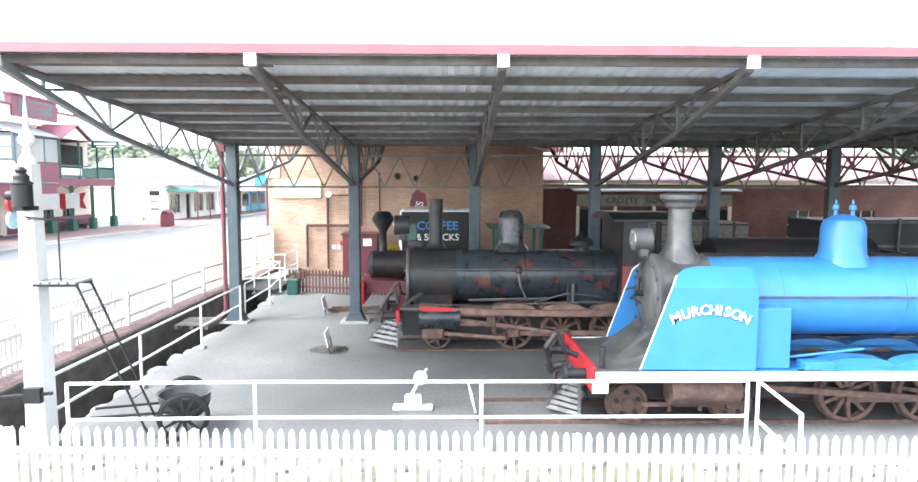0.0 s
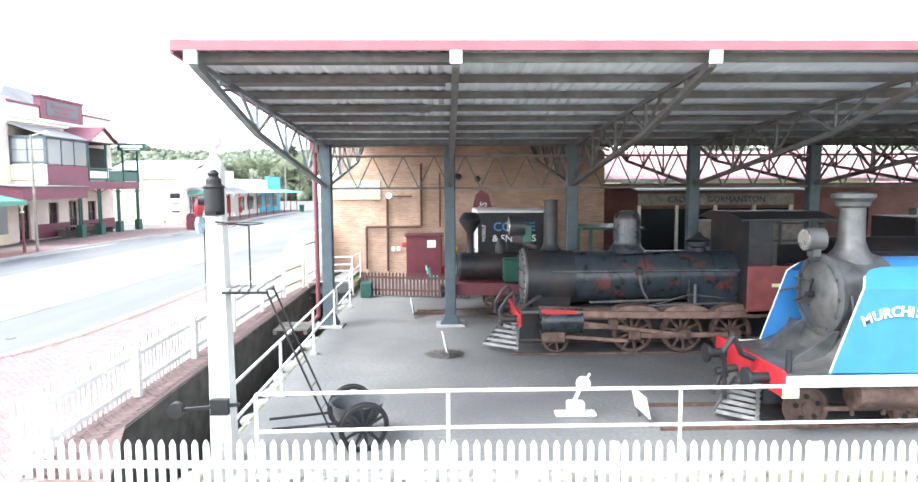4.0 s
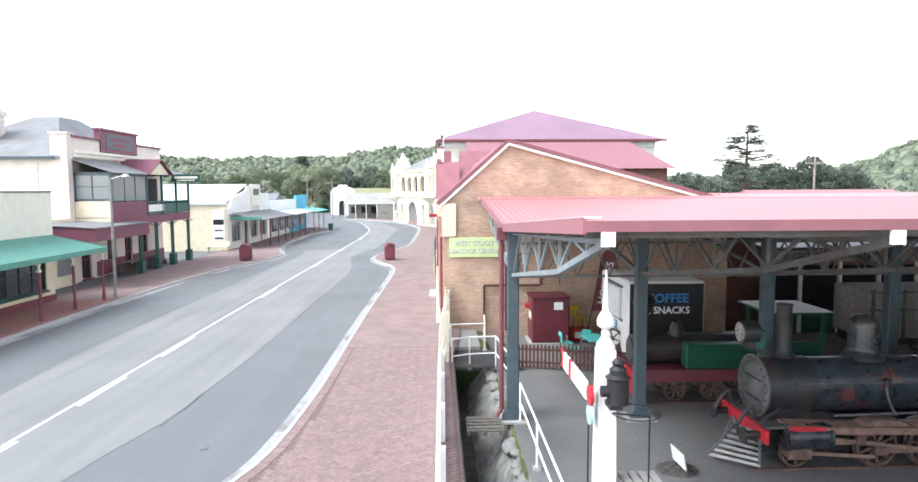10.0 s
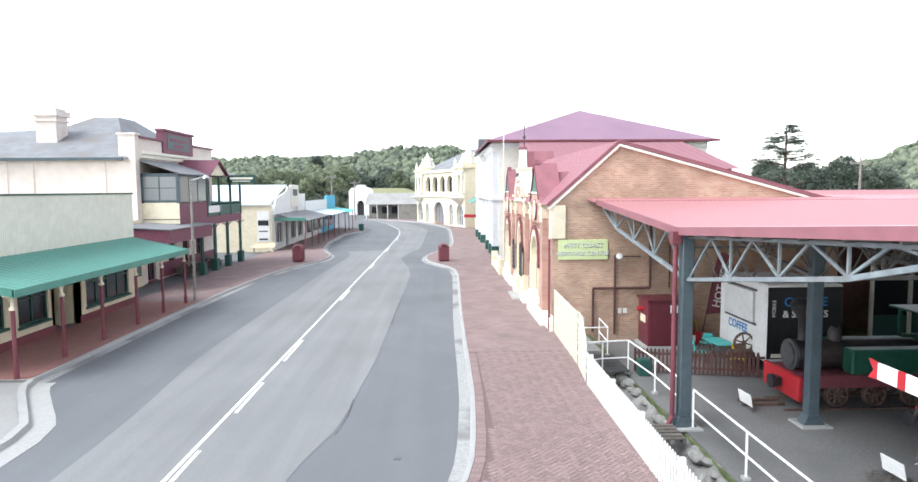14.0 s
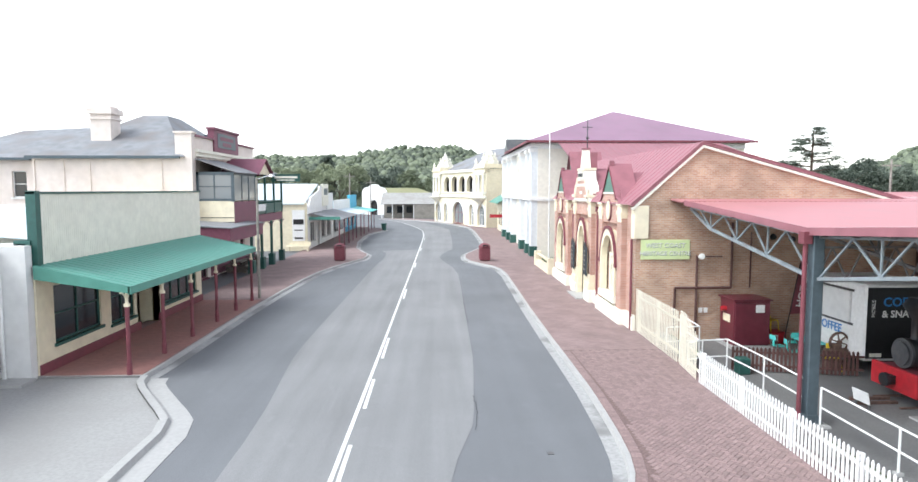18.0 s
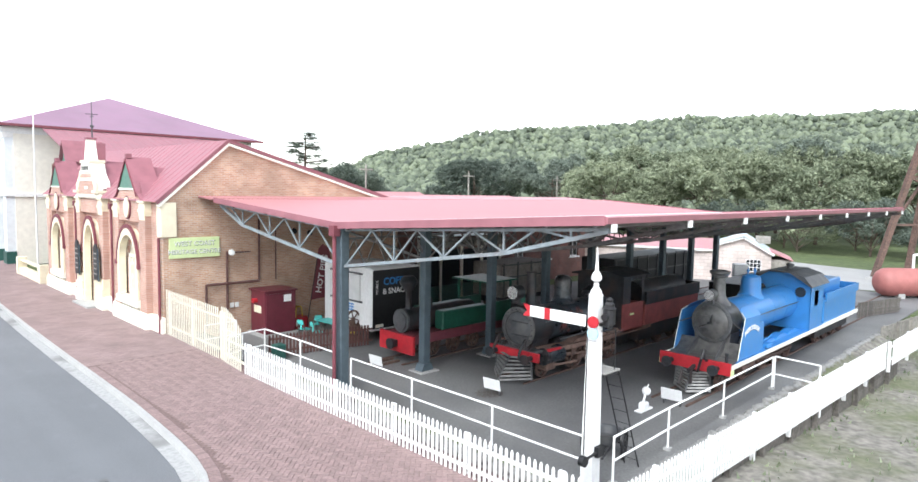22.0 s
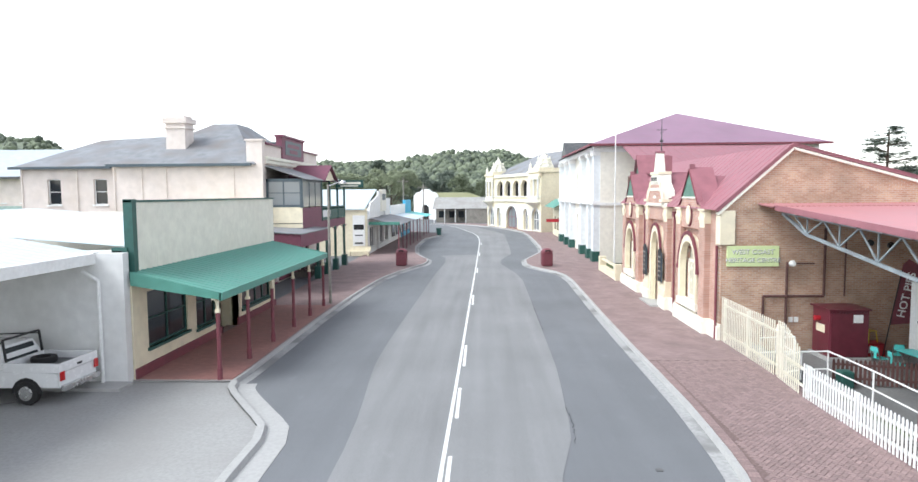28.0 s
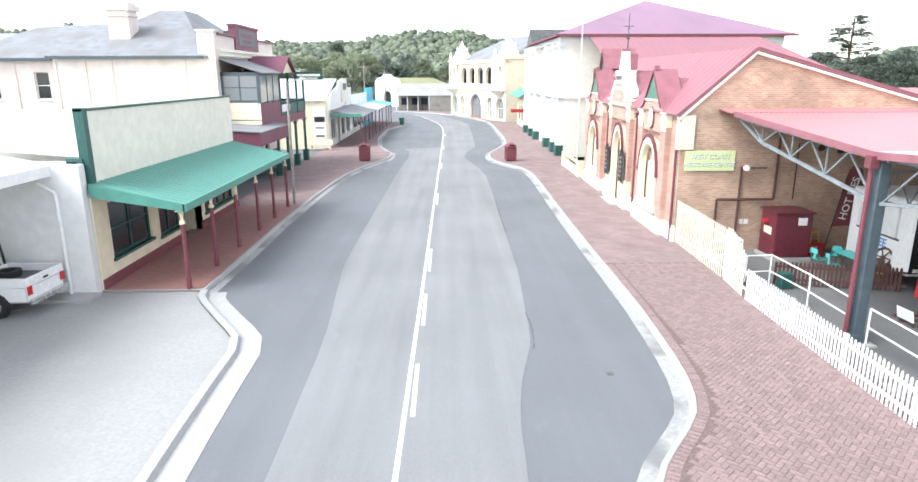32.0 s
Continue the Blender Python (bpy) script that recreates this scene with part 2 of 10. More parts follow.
M_apron = material("concrete_apron", (0.32, 0.318, 0.31), 0.9, spots=0.07, scale=12, bump=0.08, dirt=0.6, dirt_scale=0.35, dark=(0.27, 0.262, 0.252))
M_line = material("road_paint", (0.75, 0.75, 0.73), 0.7, spots=0.1, scale=30, bump=0.1, dirt=0.5, dirt_scale=3)
M_paving = brick_material("brick_paving", (0.225, 0.156, 0.15), (0.272, 0.194, 0.186), (0.19, 0.14, 0.135), 0.23, 0.115, 0.008, side="z", blot=0.35, bump=0.25)
M_paver = material("clay_paver", (0.25, 0.176, 0.168), 0.85, spots=0.15, scale=20, per_object=0.13)
M_joint = material("joint_sand", (0.17, 0.115, 0.108), 0.95, spots=0.2, scale=20)
M_paver_rest = material("clay_pavers_joined", (0.25, 0.176, 0.168), 0.85, spots=0.15, scale=20, per_object=0.13, island=True)
M_gravel = material("gravel_ground", (0.22, 0.205, 0.18), 0.95, spots=0.3, scale=4, bump=0.6, dirt=0.85, dirt_scale=0.35, dark=(0.10, 0.12, 0.045))
M_grass = material("grass_ground", (0.10, 0.13, 0.05), 0.95, spots=0.3, scale=2, bump=0.6, dirt=0.6, dirt_scale=0.1, dark=(0.055, 0.08, 0.03))
M_ditch = material("ditch_stone", (0.3, 0.295, 0.285), 0.9, spots=0.3, scale=3.5, bump=0.7, dirt=0.85, dirt_scale=0.9, dark=(0.13, 0.125, 0.115))
M_ditchwall = material("dark_drain_concrete", (0.09, 0.085, 0.078), 0.9, spots=0.3, scale=3, bump=0.4, dirt=0.8, dirt_scale=0.8, dark=(0.045, 0.042, 0.036))
M_brick_gable = brick_material("gable_brick", (0.41, 0.225, 0.145), (0.52, 0.34, 0.23), (0.48, 0.4, 0.34), side="x", blot=0.5)
M_brick_front = brick_material("front_brick", (0.45, 0.235, 0.175), (0.53, 0.31, 0.24), (0.5, 0.41, 0.36), side="y", blot=0.4)
M_brick_red = brick_material("dark_red_brick", (0.17, 0.075, 0.062), (0.22, 0.1, 0.08), (0.16, 0.11, 0.1), side="x")
M_stone = brick_material("pink_stone", (0.6, 0.51, 0.47), (0.68, 0.59, 0.55), (0.5, 0.43, 0.39), 0.5, 0.25, 0.02, side="x")
M_cream = material("cream_render", (0.77, 0.7, 0.53), 0.8, spots=0.06, scale=3, bump=0.1, dirt=0.3, dirt_scale=0.7, dark=(0.6, 0.52, 0.36))
M_cream_pale = material("pale_cream_paint", (0.79, 0.765, 0.67), 0.75, spots=0.05, scale=3, bump=0.08, dirt=0.25, dirt_scale=0.5, dark=(0.65, 0.62, 0.52))
M_pinkish = material("weathered_pink_white_render", (0.74, 0.66, 0.61), 0.85, spots=0.06, scale=2, bump=0.12, dirt=0.55, dirt_scale=0.6, dark=(0.62, 0.53, 0.46))
M_white = material("white_paint", (0.8, 0.8, 0.79), 0.6, spots=0.05, scale=8, bump=0.06, dirt=0.25, dirt_scale=1.5, dark=(0.6, 0.59, 0.55))
M_white_wall = material("white_wall", (0.72, 0.72, 0.71), 0.85, spots=0.05, scale=3, bump=0.1, dirt=0.4, dirt_scale=0.6, dark=(0.55, 0.54, 0.52))
M_bluewhite = material("pale_blue_white_render", (0.72, 0.755, 0.775), 0.8, spots=0.05, scale=3, bump=0.08, dirt=0.25, dirt_scale=0.5, dark=(0.6, 0.64, 0.66))
M_greenlouvre = material("weathered_green_louvre", (0.09, 0.2, 0.155), 0.6, spots=0.15, scale=6, dirt=0.4, dirt_scale=1.5, dark=(0.2, 0.25, 0.21))
M_maroon = material("maroon_paint", (0.19, 0.05, 0.065), 0.6, spots=0.12, scale=5, bump=0.08, dirt=0.4, dirt_scale=1.0, dark=(0.13, 0.035, 0.045))
M_redroof = material("red_roof_metal", (0.3, 0.12, 0.142), 0.5, 0.05, spots=0.1, scale=2, bump=0.05, dirt=0.35, dirt_scale=0.3, dark=(0.24, 0.1, 0.12))
M_pinkroof = material("faded_pink_red_roof_metal", (0.42, 0.185, 0.195), 0.45, 0.0, spots=0.08, scale=1.2, bump=0.04, dirt=0.4, dirt_scale=0.3, dark=(0.4, 0.18, 0.19))
M_purpleroof = material("purple_red_roof_metal", (0.27, 0.15, 0.215), 0.4, 0.0, spots=0.08, scale=1.5, bump=0.05, dirt=0.3, dirt_scale=0.3)
M_greyroof = material("galvanised_roof_iron", (0.22, 0.23, 0.245), 0.7, 0.0, spots=0.15, scale=2, bump=0.05, dirt=0.8, dirt_scale=0.5, dark=(0.17, 0.145, 0.135))
M_whiteroof = material("white_roof_iron", (0.52, 0.61, 0.66), 0.5, 0.1, spots=0.05, scale=2, bump=0.05, dirt=0.3, dirt_scale=0.4, dark=(0.58, 0.6, 0.6))
M_bluegreyroof = material("pale_blue_grey_roof_iron", (0.42, 0.47, 0.51), 0.6, 0.0, spots=0.08, scale=2, bump=0.05, dirt=0.4, dirt_scale=0.4, dark=(0.33, 0.37, 0.4))
M_weathergreen = material("faded_green_boards", (0.35, 0.46, 0.42), 0.7, spots=0.1, scale=4)
M_under = material("roof_sheet_underside", (0.8, 0.84, 0.88), 0.5, 0.0, spots=0.08, scale=2, bump=0.05, dirt=0.3, dirt_scale=0.4, dark=(0.6, 0.63, 0.66))
M_greenroof = material("green_awning_metal", (0.085, 0.275, 0.22), 0.5, 0.0, spots=0.08, scale=2, bump=0.05, dirt=0.4, dirt_scale=0.5, dark=(0.1, 0.26, 0.21))
M_greenpaint = material("dark_green_paint", (0.02, 0.09, 0.075), 0.5, spots=0.1, scale=6)
M_steel = material("blue_grey_steel_paint", (0.072, 0.1, 0.118), 0.5, 0.1, spots=0.12, scale=6, bump=0.08, dirt=0.3, dirt_scale=1.5)
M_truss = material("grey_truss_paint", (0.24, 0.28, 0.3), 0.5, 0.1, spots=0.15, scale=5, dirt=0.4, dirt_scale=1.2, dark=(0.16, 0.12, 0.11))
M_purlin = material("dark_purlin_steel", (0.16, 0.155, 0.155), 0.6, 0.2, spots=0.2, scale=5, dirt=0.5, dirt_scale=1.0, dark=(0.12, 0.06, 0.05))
M_black = material("sooty_black_paint", (0.02, 0.023, 0.027), 0.48, 0.1, spots=0.3, scale=5, bump=0.1, dirt=0.55, dirt_scale=1.6, dark=(0.07, 0.04, 0.033))
M_boiler = material("black_boiler_peeling", (0.03, 0.04, 0.05), 0.3, 0.1, spots=0.35, scale=4, bump=0.15, dirt=0.9, dirt_scale=1.9, dark=(0.15, 0.045, 0.034), sharp=(0.56, 0.66))
M_gloss = material("oily_black_paint", (0.03, 0.039, 0.048), 0.28, 0.15, spots=0.3, scale=4, bump=0.1, dirt=0.5, dirt_scale=2.0, dark=(0.08, 0.06, 0.05))
M_paleplate = material("worn_bare_plate", (0.2, 0.2, 0.195), 0.42, 0.35, spots=0.25, scale=5, bump=0.2, dirt=0.7, dirt_scale=2.2, dark=(0.13, 0.12, 0.115))
M_fence = material("cream_fence_paint", (0.78, 0.74, 0.62), 0.7, spots=0.06, scale=8, bump=0.06, dirt=0.3, dirt_scale=1.5, dark=(0.6, 0.56, 0.46))
M_blind = material("pale_blind_behind_glass", (0.62, 0.59, 0.48), 0.25, spots=0.04, scale=3, bump=0)
M_sidecream = material("light_cream_render", (0.83, 0.8, 0.71), 0.8, spots=0.05, scale=3, bump=0.08, dirt=0.3, dirt_scale=0.5, dark=(0.74, 0.7, 0.6))
M_oldsmoke = material("oiled_smokebox_plate", (0.115, 0.115, 0.115), 0.36, 0.35, spots=0.25, scale=5, bump=0.2, dirt=0.7, dirt_scale=2.2, dark=(0.2, 0.19, 0.18))
M_tankred = material("faded_tank_red", (0.36, 0.13, 0.12), 0.6, spots=0.1, scale=3, dirt=0.4, dark=(0.27, 0.11, 0.1))
M_dustrust = material("dusty_rust", (0.24, 0.15, 0.12), 0.9, 0.05, spots=0.25, scale=6, bump=0.3, dirt=0.7, dirt_scale=1.3, dark=(0.13, 0.085, 0.07))
M_cabred = material("faded_cab_red", (0.25, 0.065, 0.06), 0.6, spots=0.15, scale=4, bump=0.1, dirt=0.5, dirt_scale=1.2, dark=(0.12, 0.04, 0.035))
M_weather = material("grey_weathered_iron", (0.33, 0.325, 0.31), 0.7, 0.0, spots=0.12, scale=2, bump=0.05, dirt=0.6, dirt_scale=0.4, dark=(0.24, 0.22, 0.2))
M_smoke = material("grey_smokebox_paint", (0.075, 0.079, 0.084), 0.5, 0.1, spots=0.2, scale=5, bump=0.15, dirt=0.5, dirt_scale=2.0, dark=(0.17, 0.16, 0.15))
M_rust = material("rusty_iron", (0.16, 0.1, 0.08), 0.85, 0.2, spots=0.3, scale=8, bump=0.3, dirt=0.6, dirt_scale=1.5, dark=(0.07, 0.05, 0.045))
M_blue = material("bright_blue_engine_paint", (0.04, 0.22, 0.54), 0.38, 0.0, spots=0.06, scale=3, bump=0.04, dirt=0.35, dirt_scale=0.8, dark=(0.055, 0.2, 0.46), coat=0.2)
M_red = material("red_buffer_paint", (0.45, 0.02, 0.03), 0.45, spots=0.12, scale=5, bump=0.05, dirt=0.3, dirt_scale=2.0)
M_engreen = material("dark_green_engine_paint", (0.015, 0.09, 0.06), 0.4, spots=0.12, scale=5, dirt=0.3)
M_chrome = material("bright_lamp_metal", (0.6, 0.6, 0.6), 0.25, 0.8, spots=0.05)
M_glass = glass_material("window_glass")
M_glass_pale = glass_material("curtained_window_glass", (0.22, 0.24, 0.25))
M_dark = material("dark_interior", (0.02, 0.02, 0.02), 0.8, spots=0.3, scale=2, bump=0)
M_timber = material("weathered_timber", (0.15, 0.135, 0.12), 0.9, spots=0.25, scale=8, bump=0.3, dirt=0.5, dirt_scale=1.5, per_object=0.2)
M_greytimber = material("grey_weathered_timber", (0.3, 0.28, 0.25), 0.9, spots=0.2, scale=6, bump=0.3, dirt=0.5, dirt_scale=1.0)
M_brownpicket = material("brown_red_fence_paint", (0.1, 0.045, 0.04), 0.7, spots=0.15, scale=8, per_object=0.15)
M_yellow = material("yellow_chair_paint", (0.75, 0.55, 0.03), 0.4, spots=0.05)
M_teal = material("turquoise_paint", (0.08, 0.5, 0.47), 0.5, spots=0.08)
M_skyblue = material("sky_blue_paint", (0.08, 0.45, 0.68), 0.6, spots=0.05, dirt=0.2)
M_lensblue = material("pale_blue_lens", (0.4, 0.58, 0.68), 0.25, spots=0.05)
M_limesign = material("pale_green_sign_paint", (0.62, 0.72, 0.38), 0.6, spots=0.04)
M_terracotta = material("worn_terracotta_paint", (0.31, 0.15, 0.13), 0.8, spots=0.12, scale=5, bump=0.08, dirt=0.55, dirt_scale=0.6, dark=(0.24, 0.14, 0.125))
M_glare_capping = material("capping_metal_with_glare", (0.72, 0.64, 0.64), 0.35, 0.1, spots=0.06, scale=4, bump=0.04, dirt=0.3, dirt_scale=0.8, dark=(0.62, 0.48, 0.48))
M_cabinet = material("dark_red_cabinet_paint", (0.13, 0.022, 0.035), 0.4, spots=0.1, scale=4, bump=0.05, dirt=0.3, dirt_scale=1.2)
M_plum = material("plum_red_paint", (0.185, 0.055, 0.09), 0.6, spots=0.12, scale=5, bump=0.08, dirt=0.4, dirt_scale=1.0, dark=(0.13, 0.04, 0.06))
M_olive = material("olive_wall_paint", (0.3, 0.3, 0.16), 0.8, spots=0.06, dirt=0.2)
M_tyre = material("black_rubber", (0.02, 0.02, 0.02), 0.8, spots=0.2)
M_carwhite = material("white_car_paint", (0.8, 0.8, 0.8), 0.25, spots=0.02, bump=0, coat=0.6)
M_blackmat = material("black_painted_board", (0.015, 0.015, 0.017), 0.5, spots=0.2)
M_bark = material("bark", (0.12, 0.09, 0.07), 0.95, spots=0.3, scale=3, bump=0.6)
# light tone raised and greyed to hold the hills' distance haze
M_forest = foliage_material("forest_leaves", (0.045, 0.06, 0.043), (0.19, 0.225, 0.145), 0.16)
# conifer tones paled towards grey-green, haze mixed into the leaf colour
M_leaf_dark = foliage_material("conifer_leaves", (0.08, 0.105, 0.085), (0.21, 0.25, 0.2), 0.6, 0.4)
M_leaf_light = foliage_material("wattle_leaves", (0.12, 0.15, 0.09), (0.36, 0.4, 0.27), 0.35, 0.35)
M_amber = material("red_tail_lamp", (0.5, 0.02, 0.02), 0.2, spots=0.05, bump=0)


# ---- mesh tools ----
def quad(bm, *pts):
    return bm.faces.new([bm.verts.new(p) for p in pts])


def box(bm, x0, y0, z0, x1, y1, z1, m=None, bevel=0.0):
    geo = bmesh.ops.create_cube(bm, size=1.0)
    mm = Matrix.LocRotScale(((x0 + x1) / 2, (y0 + y1) / 2, (z0 + z1) / 2), None, (abs(x1 - x0), abs(y1 - y0), abs(z1 - z0)))
    bmesh.ops.transform(bm, matrix=(m @ mm) if m else mm, verts=geo["verts"])
    if bevel:
        es = list({e for v in geo["verts"] for e in v.link_edges})
        bmesh.ops.bevel(bm, geom=es, offset=bevel, segments=1, affect="EDGES")


def rod(bm, a, b, r, r2=None, seg=8, caps=True):
    a, b = Vector(a), Vector(b)
    d = b - a
    m = Matrix.Translation((a + b) / 2) @ d.to_track_quat("Z", "Y").to_matrix().to_4x4()
    bmesh.ops.create_cone(bm, cap_ends=caps, segments=seg, radius1=r, radius2=r if r2 is None else r2, depth=d.length, matrix=m)


def bar(bm, a, b, w, h=None):
    """A square bar from a to b."""
    a, b = Vector(a), Vector(b)
    d = b - a
    m = Matrix.Translation((a + b) / 2) @ d.to_track_quat("Z", "Y").to_matrix().to_4x4()
    g = bmesh.ops.create_cube(bm, size=1.0)
    bmesh.ops.transform(bm, matrix=m @ Matrix.Diagonal((w, h or w, d.length, 1)), verts=g["verts"])


def prism(bm, pts, axis, a, b):
    """A polygon drawn in the two other axes (in order), pulled along axis from a to b."""
    def put(p, v):
        return (v, p[0], p[1]) if axis == "x" else (p[0], v, p[1]) if axis == "y" else (p[0], p[1], v)
    lo, hi = [bm.verts.new(put(p, a)) for p in pts], [bm.verts.new(put(p, b)) for p in pts]
    n = len(pts)
    bm.faces.new(lo), bm.faces.new(hi)
    for i in range(n):
        bm.faces.new((lo[i], lo[(i + 1) % n], hi[(i + 1) % n], hi[i]))


def lathe(bm, prof, m=None, seg=16):
    """A profile of (radius, height) turned round z."""
    rings = []
    for r, z in prof:
        rings.append([bm.verts.new((m or Matrix()) @ Vector((max(r, 0.0008) * math.cos(2 * math.pi * i / seg), max(r, 0.0008) * math.sin(2 * math.pi * i / seg), z))) for i in range(seg)])
    for p, q in zip(rings, rings[1:]):
        for i in range(seg):
            bm.faces.new((p[i], p[(i + 1) % seg], q[(i + 1) % seg], q[i]))
    bm.faces.new(rings[0]), bm.faces.new(rings[-1])


def arch(x0, x1, z0, zs, rise, n=8):
    """The outline of an arched opening in (across, up)."""
    c, w = (x0 + x1) / 2, (x1 - x0) / 2
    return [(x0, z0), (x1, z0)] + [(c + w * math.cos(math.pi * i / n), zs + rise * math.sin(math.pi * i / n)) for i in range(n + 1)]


def mesh_of(name, bm, mat, smooth=False):
    bmesh.ops.remove_doubles(bm, verts=bm.verts, dist=0.0002) if len(bm.verts) < 4000 else None
    bmesh.ops.recalc_face_normals(bm, faces=bm.faces)
    me = bpy.data.meshes.new(name)
    bm.to_mesh(me)
    bm.free()
    me.materials.append(mat)
    if smooth:
        for p in me.polygons:
            p.use_smooth = True
    return me


def smooth_some(ob, angle=40):
    ob.data.shade_smooth() if hasattr(ob.data, "shade_smooth") else None
    ob.data.set_sharp_from_angle(angle=radians(angle))
    return ob


def part(name, bm, mat, parent=None, label="", smooth=False):
    ob = new(name, mesh_of(name, bm, mat))
    if smooth:
        smooth_some(ob)
    if parent:
        ob.parent = parent
    if label:
        tagged(ob, label)
    return ob


def thing(name, label, category, m=None, group="", kind=""):
    ob = new(name)
    if m:
        ob.matrix_basis = m
    return tagged(ob, label, category, group, kind)


def piece(name, me, parent, m=None):
    ob = new(name, me)
    ob.parent = parent
    if m:
        ob.matrix_basis = m
    return ob


def B(*boxes, bevel=0.0):
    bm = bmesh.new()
    for b in boxes:
        box(bm, *b, bevel=bevel)
    return bm


def text_mesh(word, size, depth=0.01, bold=False):
    cu = bpy.data.curves.new("lettering", "FONT")
    cu.body, cu.size, cu.extrude, cu.align_x, cu.align_y = word, size, depth, "CENTER", "CENTER"
    cu.resolution_u = 3
    if bold:
        cu.offset = size * 0.02 * bold
    tmp = bpy.data.objects.new("lettering", cu)
    scene.collection.objects.link(tmp)
    me = bpy.data.meshes.new_from_object(tmp.evaluated_get(bpy.context.evaluated_depsgraph_get()))
    bpy.data.objects.remove(tmp)
    bpy.data.curves.remove(cu)
    return me


def lettering(word, size, mat, parent, m, label="", depth=0.01, bold=False, name="lettering"):
    me = text_mesh(word, size, depth, bold)
    me.materials.clear()
    me.materials.append(mat)
    ob = piece(name, me, parent, m)
    if label:
        tagged(ob, label)
    return ob


def slab(*pts, t=0.06):
    """A flat plate of thickness t under the given corners."""
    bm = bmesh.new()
    top = [bm.verts.new(p) for p in pts]
    low = [bm.verts.new((p[0], p[1], p[2] - t)) for p in pts]
    bm.faces.new(top), bm.faces.new(low[::-1])
    for i in range(len(pts)):
        bm.faces.new((top[i], low[i], low[(i + 1) % len(pts)], top[(i + 1) % len(pts)]))
    return bm


SOUTH, WEST, EAST = pose(0, 0, 0, 90, 0, 0), pose(0, 0, 0, 90, 0, -90), pose(0, 0, 0, 90, 0, 90)

# ---- ground, street, ditch ----
YARD = -0.29


def strip(bm, left, right, z):
    """A flat ribbon between two lines of equal length."""
    L, R = [bm.verts.new((*p, z)) for p in left], [bm.verts.new((*p, z)) for p in right]
    for i in range(len(L) - 1):
        bm.faces.new((L[i], R[i], R[i + 1], L[i + 1]))


def sheet(xs, ys, height):
    bm = bmesh.new()
    vs = [[bm.verts.new((x, y, height(x, y))) for x in xs] for y in ys]
    for j in range(len(ys) - 1):
        for i in range(len(xs) - 1):
            bm.faces.new((vs[j][i], vs[j][i + 1], vs[j + 1][i + 1], vs[j + 1][i]))
    return bm


def ground_height(x, y):
    if 7.9 < y < 25.2 and -5.95 < x < -4.6:
        return -1.7
    if x > 26:
        return YARD - 0.05
    if y > 9.0 and -4.6 <= x < 60 and y < 60:
        return YARD - 0.05
    if y <= 9.0 and x > -4.6:
        return -1.3
    return -0.06


ground = part("ground", sheet([-900, -300, -120, -60, -40, -5.97, -5.94, -4.62, -4.58, -4.3, 0, 12, 25.9, 26.1, 35, 37, 50, 60.1, 120, 300, 900],
                              [-300, -60, -10, 4, 7.8, 7.95, 8.95, 9.05, 15, 25.15, 25.25, 40, 59.9, 60.1, 100, 160, 300, 600, 1500], ground_height), M_grass)
tagged(ground, "open grassy ground reaching to the wooded hills", "ground", kind="structure")

CURVE = [(-60, -16.75), (-20, -16.72), (0, -16.68), (12, -16.64), (24, -16.51), (37, -16.4), (47, -16.3), (56, -16.22), (65, -16.15), (74, -16.08), (82, -16.06), (88, -16.14), (94, -16.4), (100, -17.1), (105, -18.0), (112, -19.3), (118, -20.4), (124, -22.2), (132, -27), (140, -35)]


def along(off_of_y, rows=CURVE):
    return [(x + off_of_y(y), y) for y, x in rows]


bm = bmesh.new()
strip(bm, [(-60, -60), (-60, 6), (-45, 100), (-70, 170)], [(-9.2, -60), (-9.2, 6), (-2, 100), (-2, 170)], -0.03)
road = part("road", bm, M_asphalt)
tagged(road, "grey asphalt street with darker parking lanes along both kerbs", "road", kind="structure")
bm = bmesh.new()
WORN = [(-60, -18.6, -14.6), (0, -18.8, -14.4), (10, -18.9, -14.32), (12.2, -18.93, -14.29), (13.0, -18.94, -14.25), (13.8, -18.95, -14.22), (14.8, -18.97, -14.13), (16.0, -18.99, -13.95), (17.3, -19.0, -13.66), (18, -19.03, -13.5), (19.3, -19.09, -13.38), (20.8, -19.2, -13.31),
        (22.7, -19.37, -13.2), (24.8, -19.53, -13.11), (27.4, -19.57, -13.08), (31.6, -19.53, -13.04), (35, -19.48, -12.99), (38.7, -19.42, -12.94), (43, -19.36, -12.9), (47, -19.32, -12.87), (51.3, -19.25, -13.18), (54, -19.15, -13.6), (56.7, -19.02, -14.0), (58.7, -19.0, -14.12), (61, -19.1, -13.9),
        (62.8, -19.2, -13.6), (64.6, -19.86, -13.2), (65.4, -18.2, -13.0), (66, -16.1, -12.85), (70, -16.1, -12.7), (78.5, -16.04, -12.57), (88, -16.1, -12.5), (96.3, -16.6, -12.45), (101, -17.2, -13.0), (105.2, -18.0, -13.91), (112, -19.3, -15.5), (118, -20.4, -16.9), (126, -24.0, -20.0)]
strip(bm, [(a, y) for y, a, b in WORN], [(b, y) for y, a, b in WORN], -0.022)
part("road_surface", bm, M_asphalt_worn, road, "paler worn asphalt of the driving lanes")
bm = bmesh.new()
strip(bm, [(x - 0.05, y) for y, x in CURVE], [(x + 0.05, y) for y, x in CURVE], -0.016)
part("centre_line", bm, M_line, road, "white unbroken painted line")
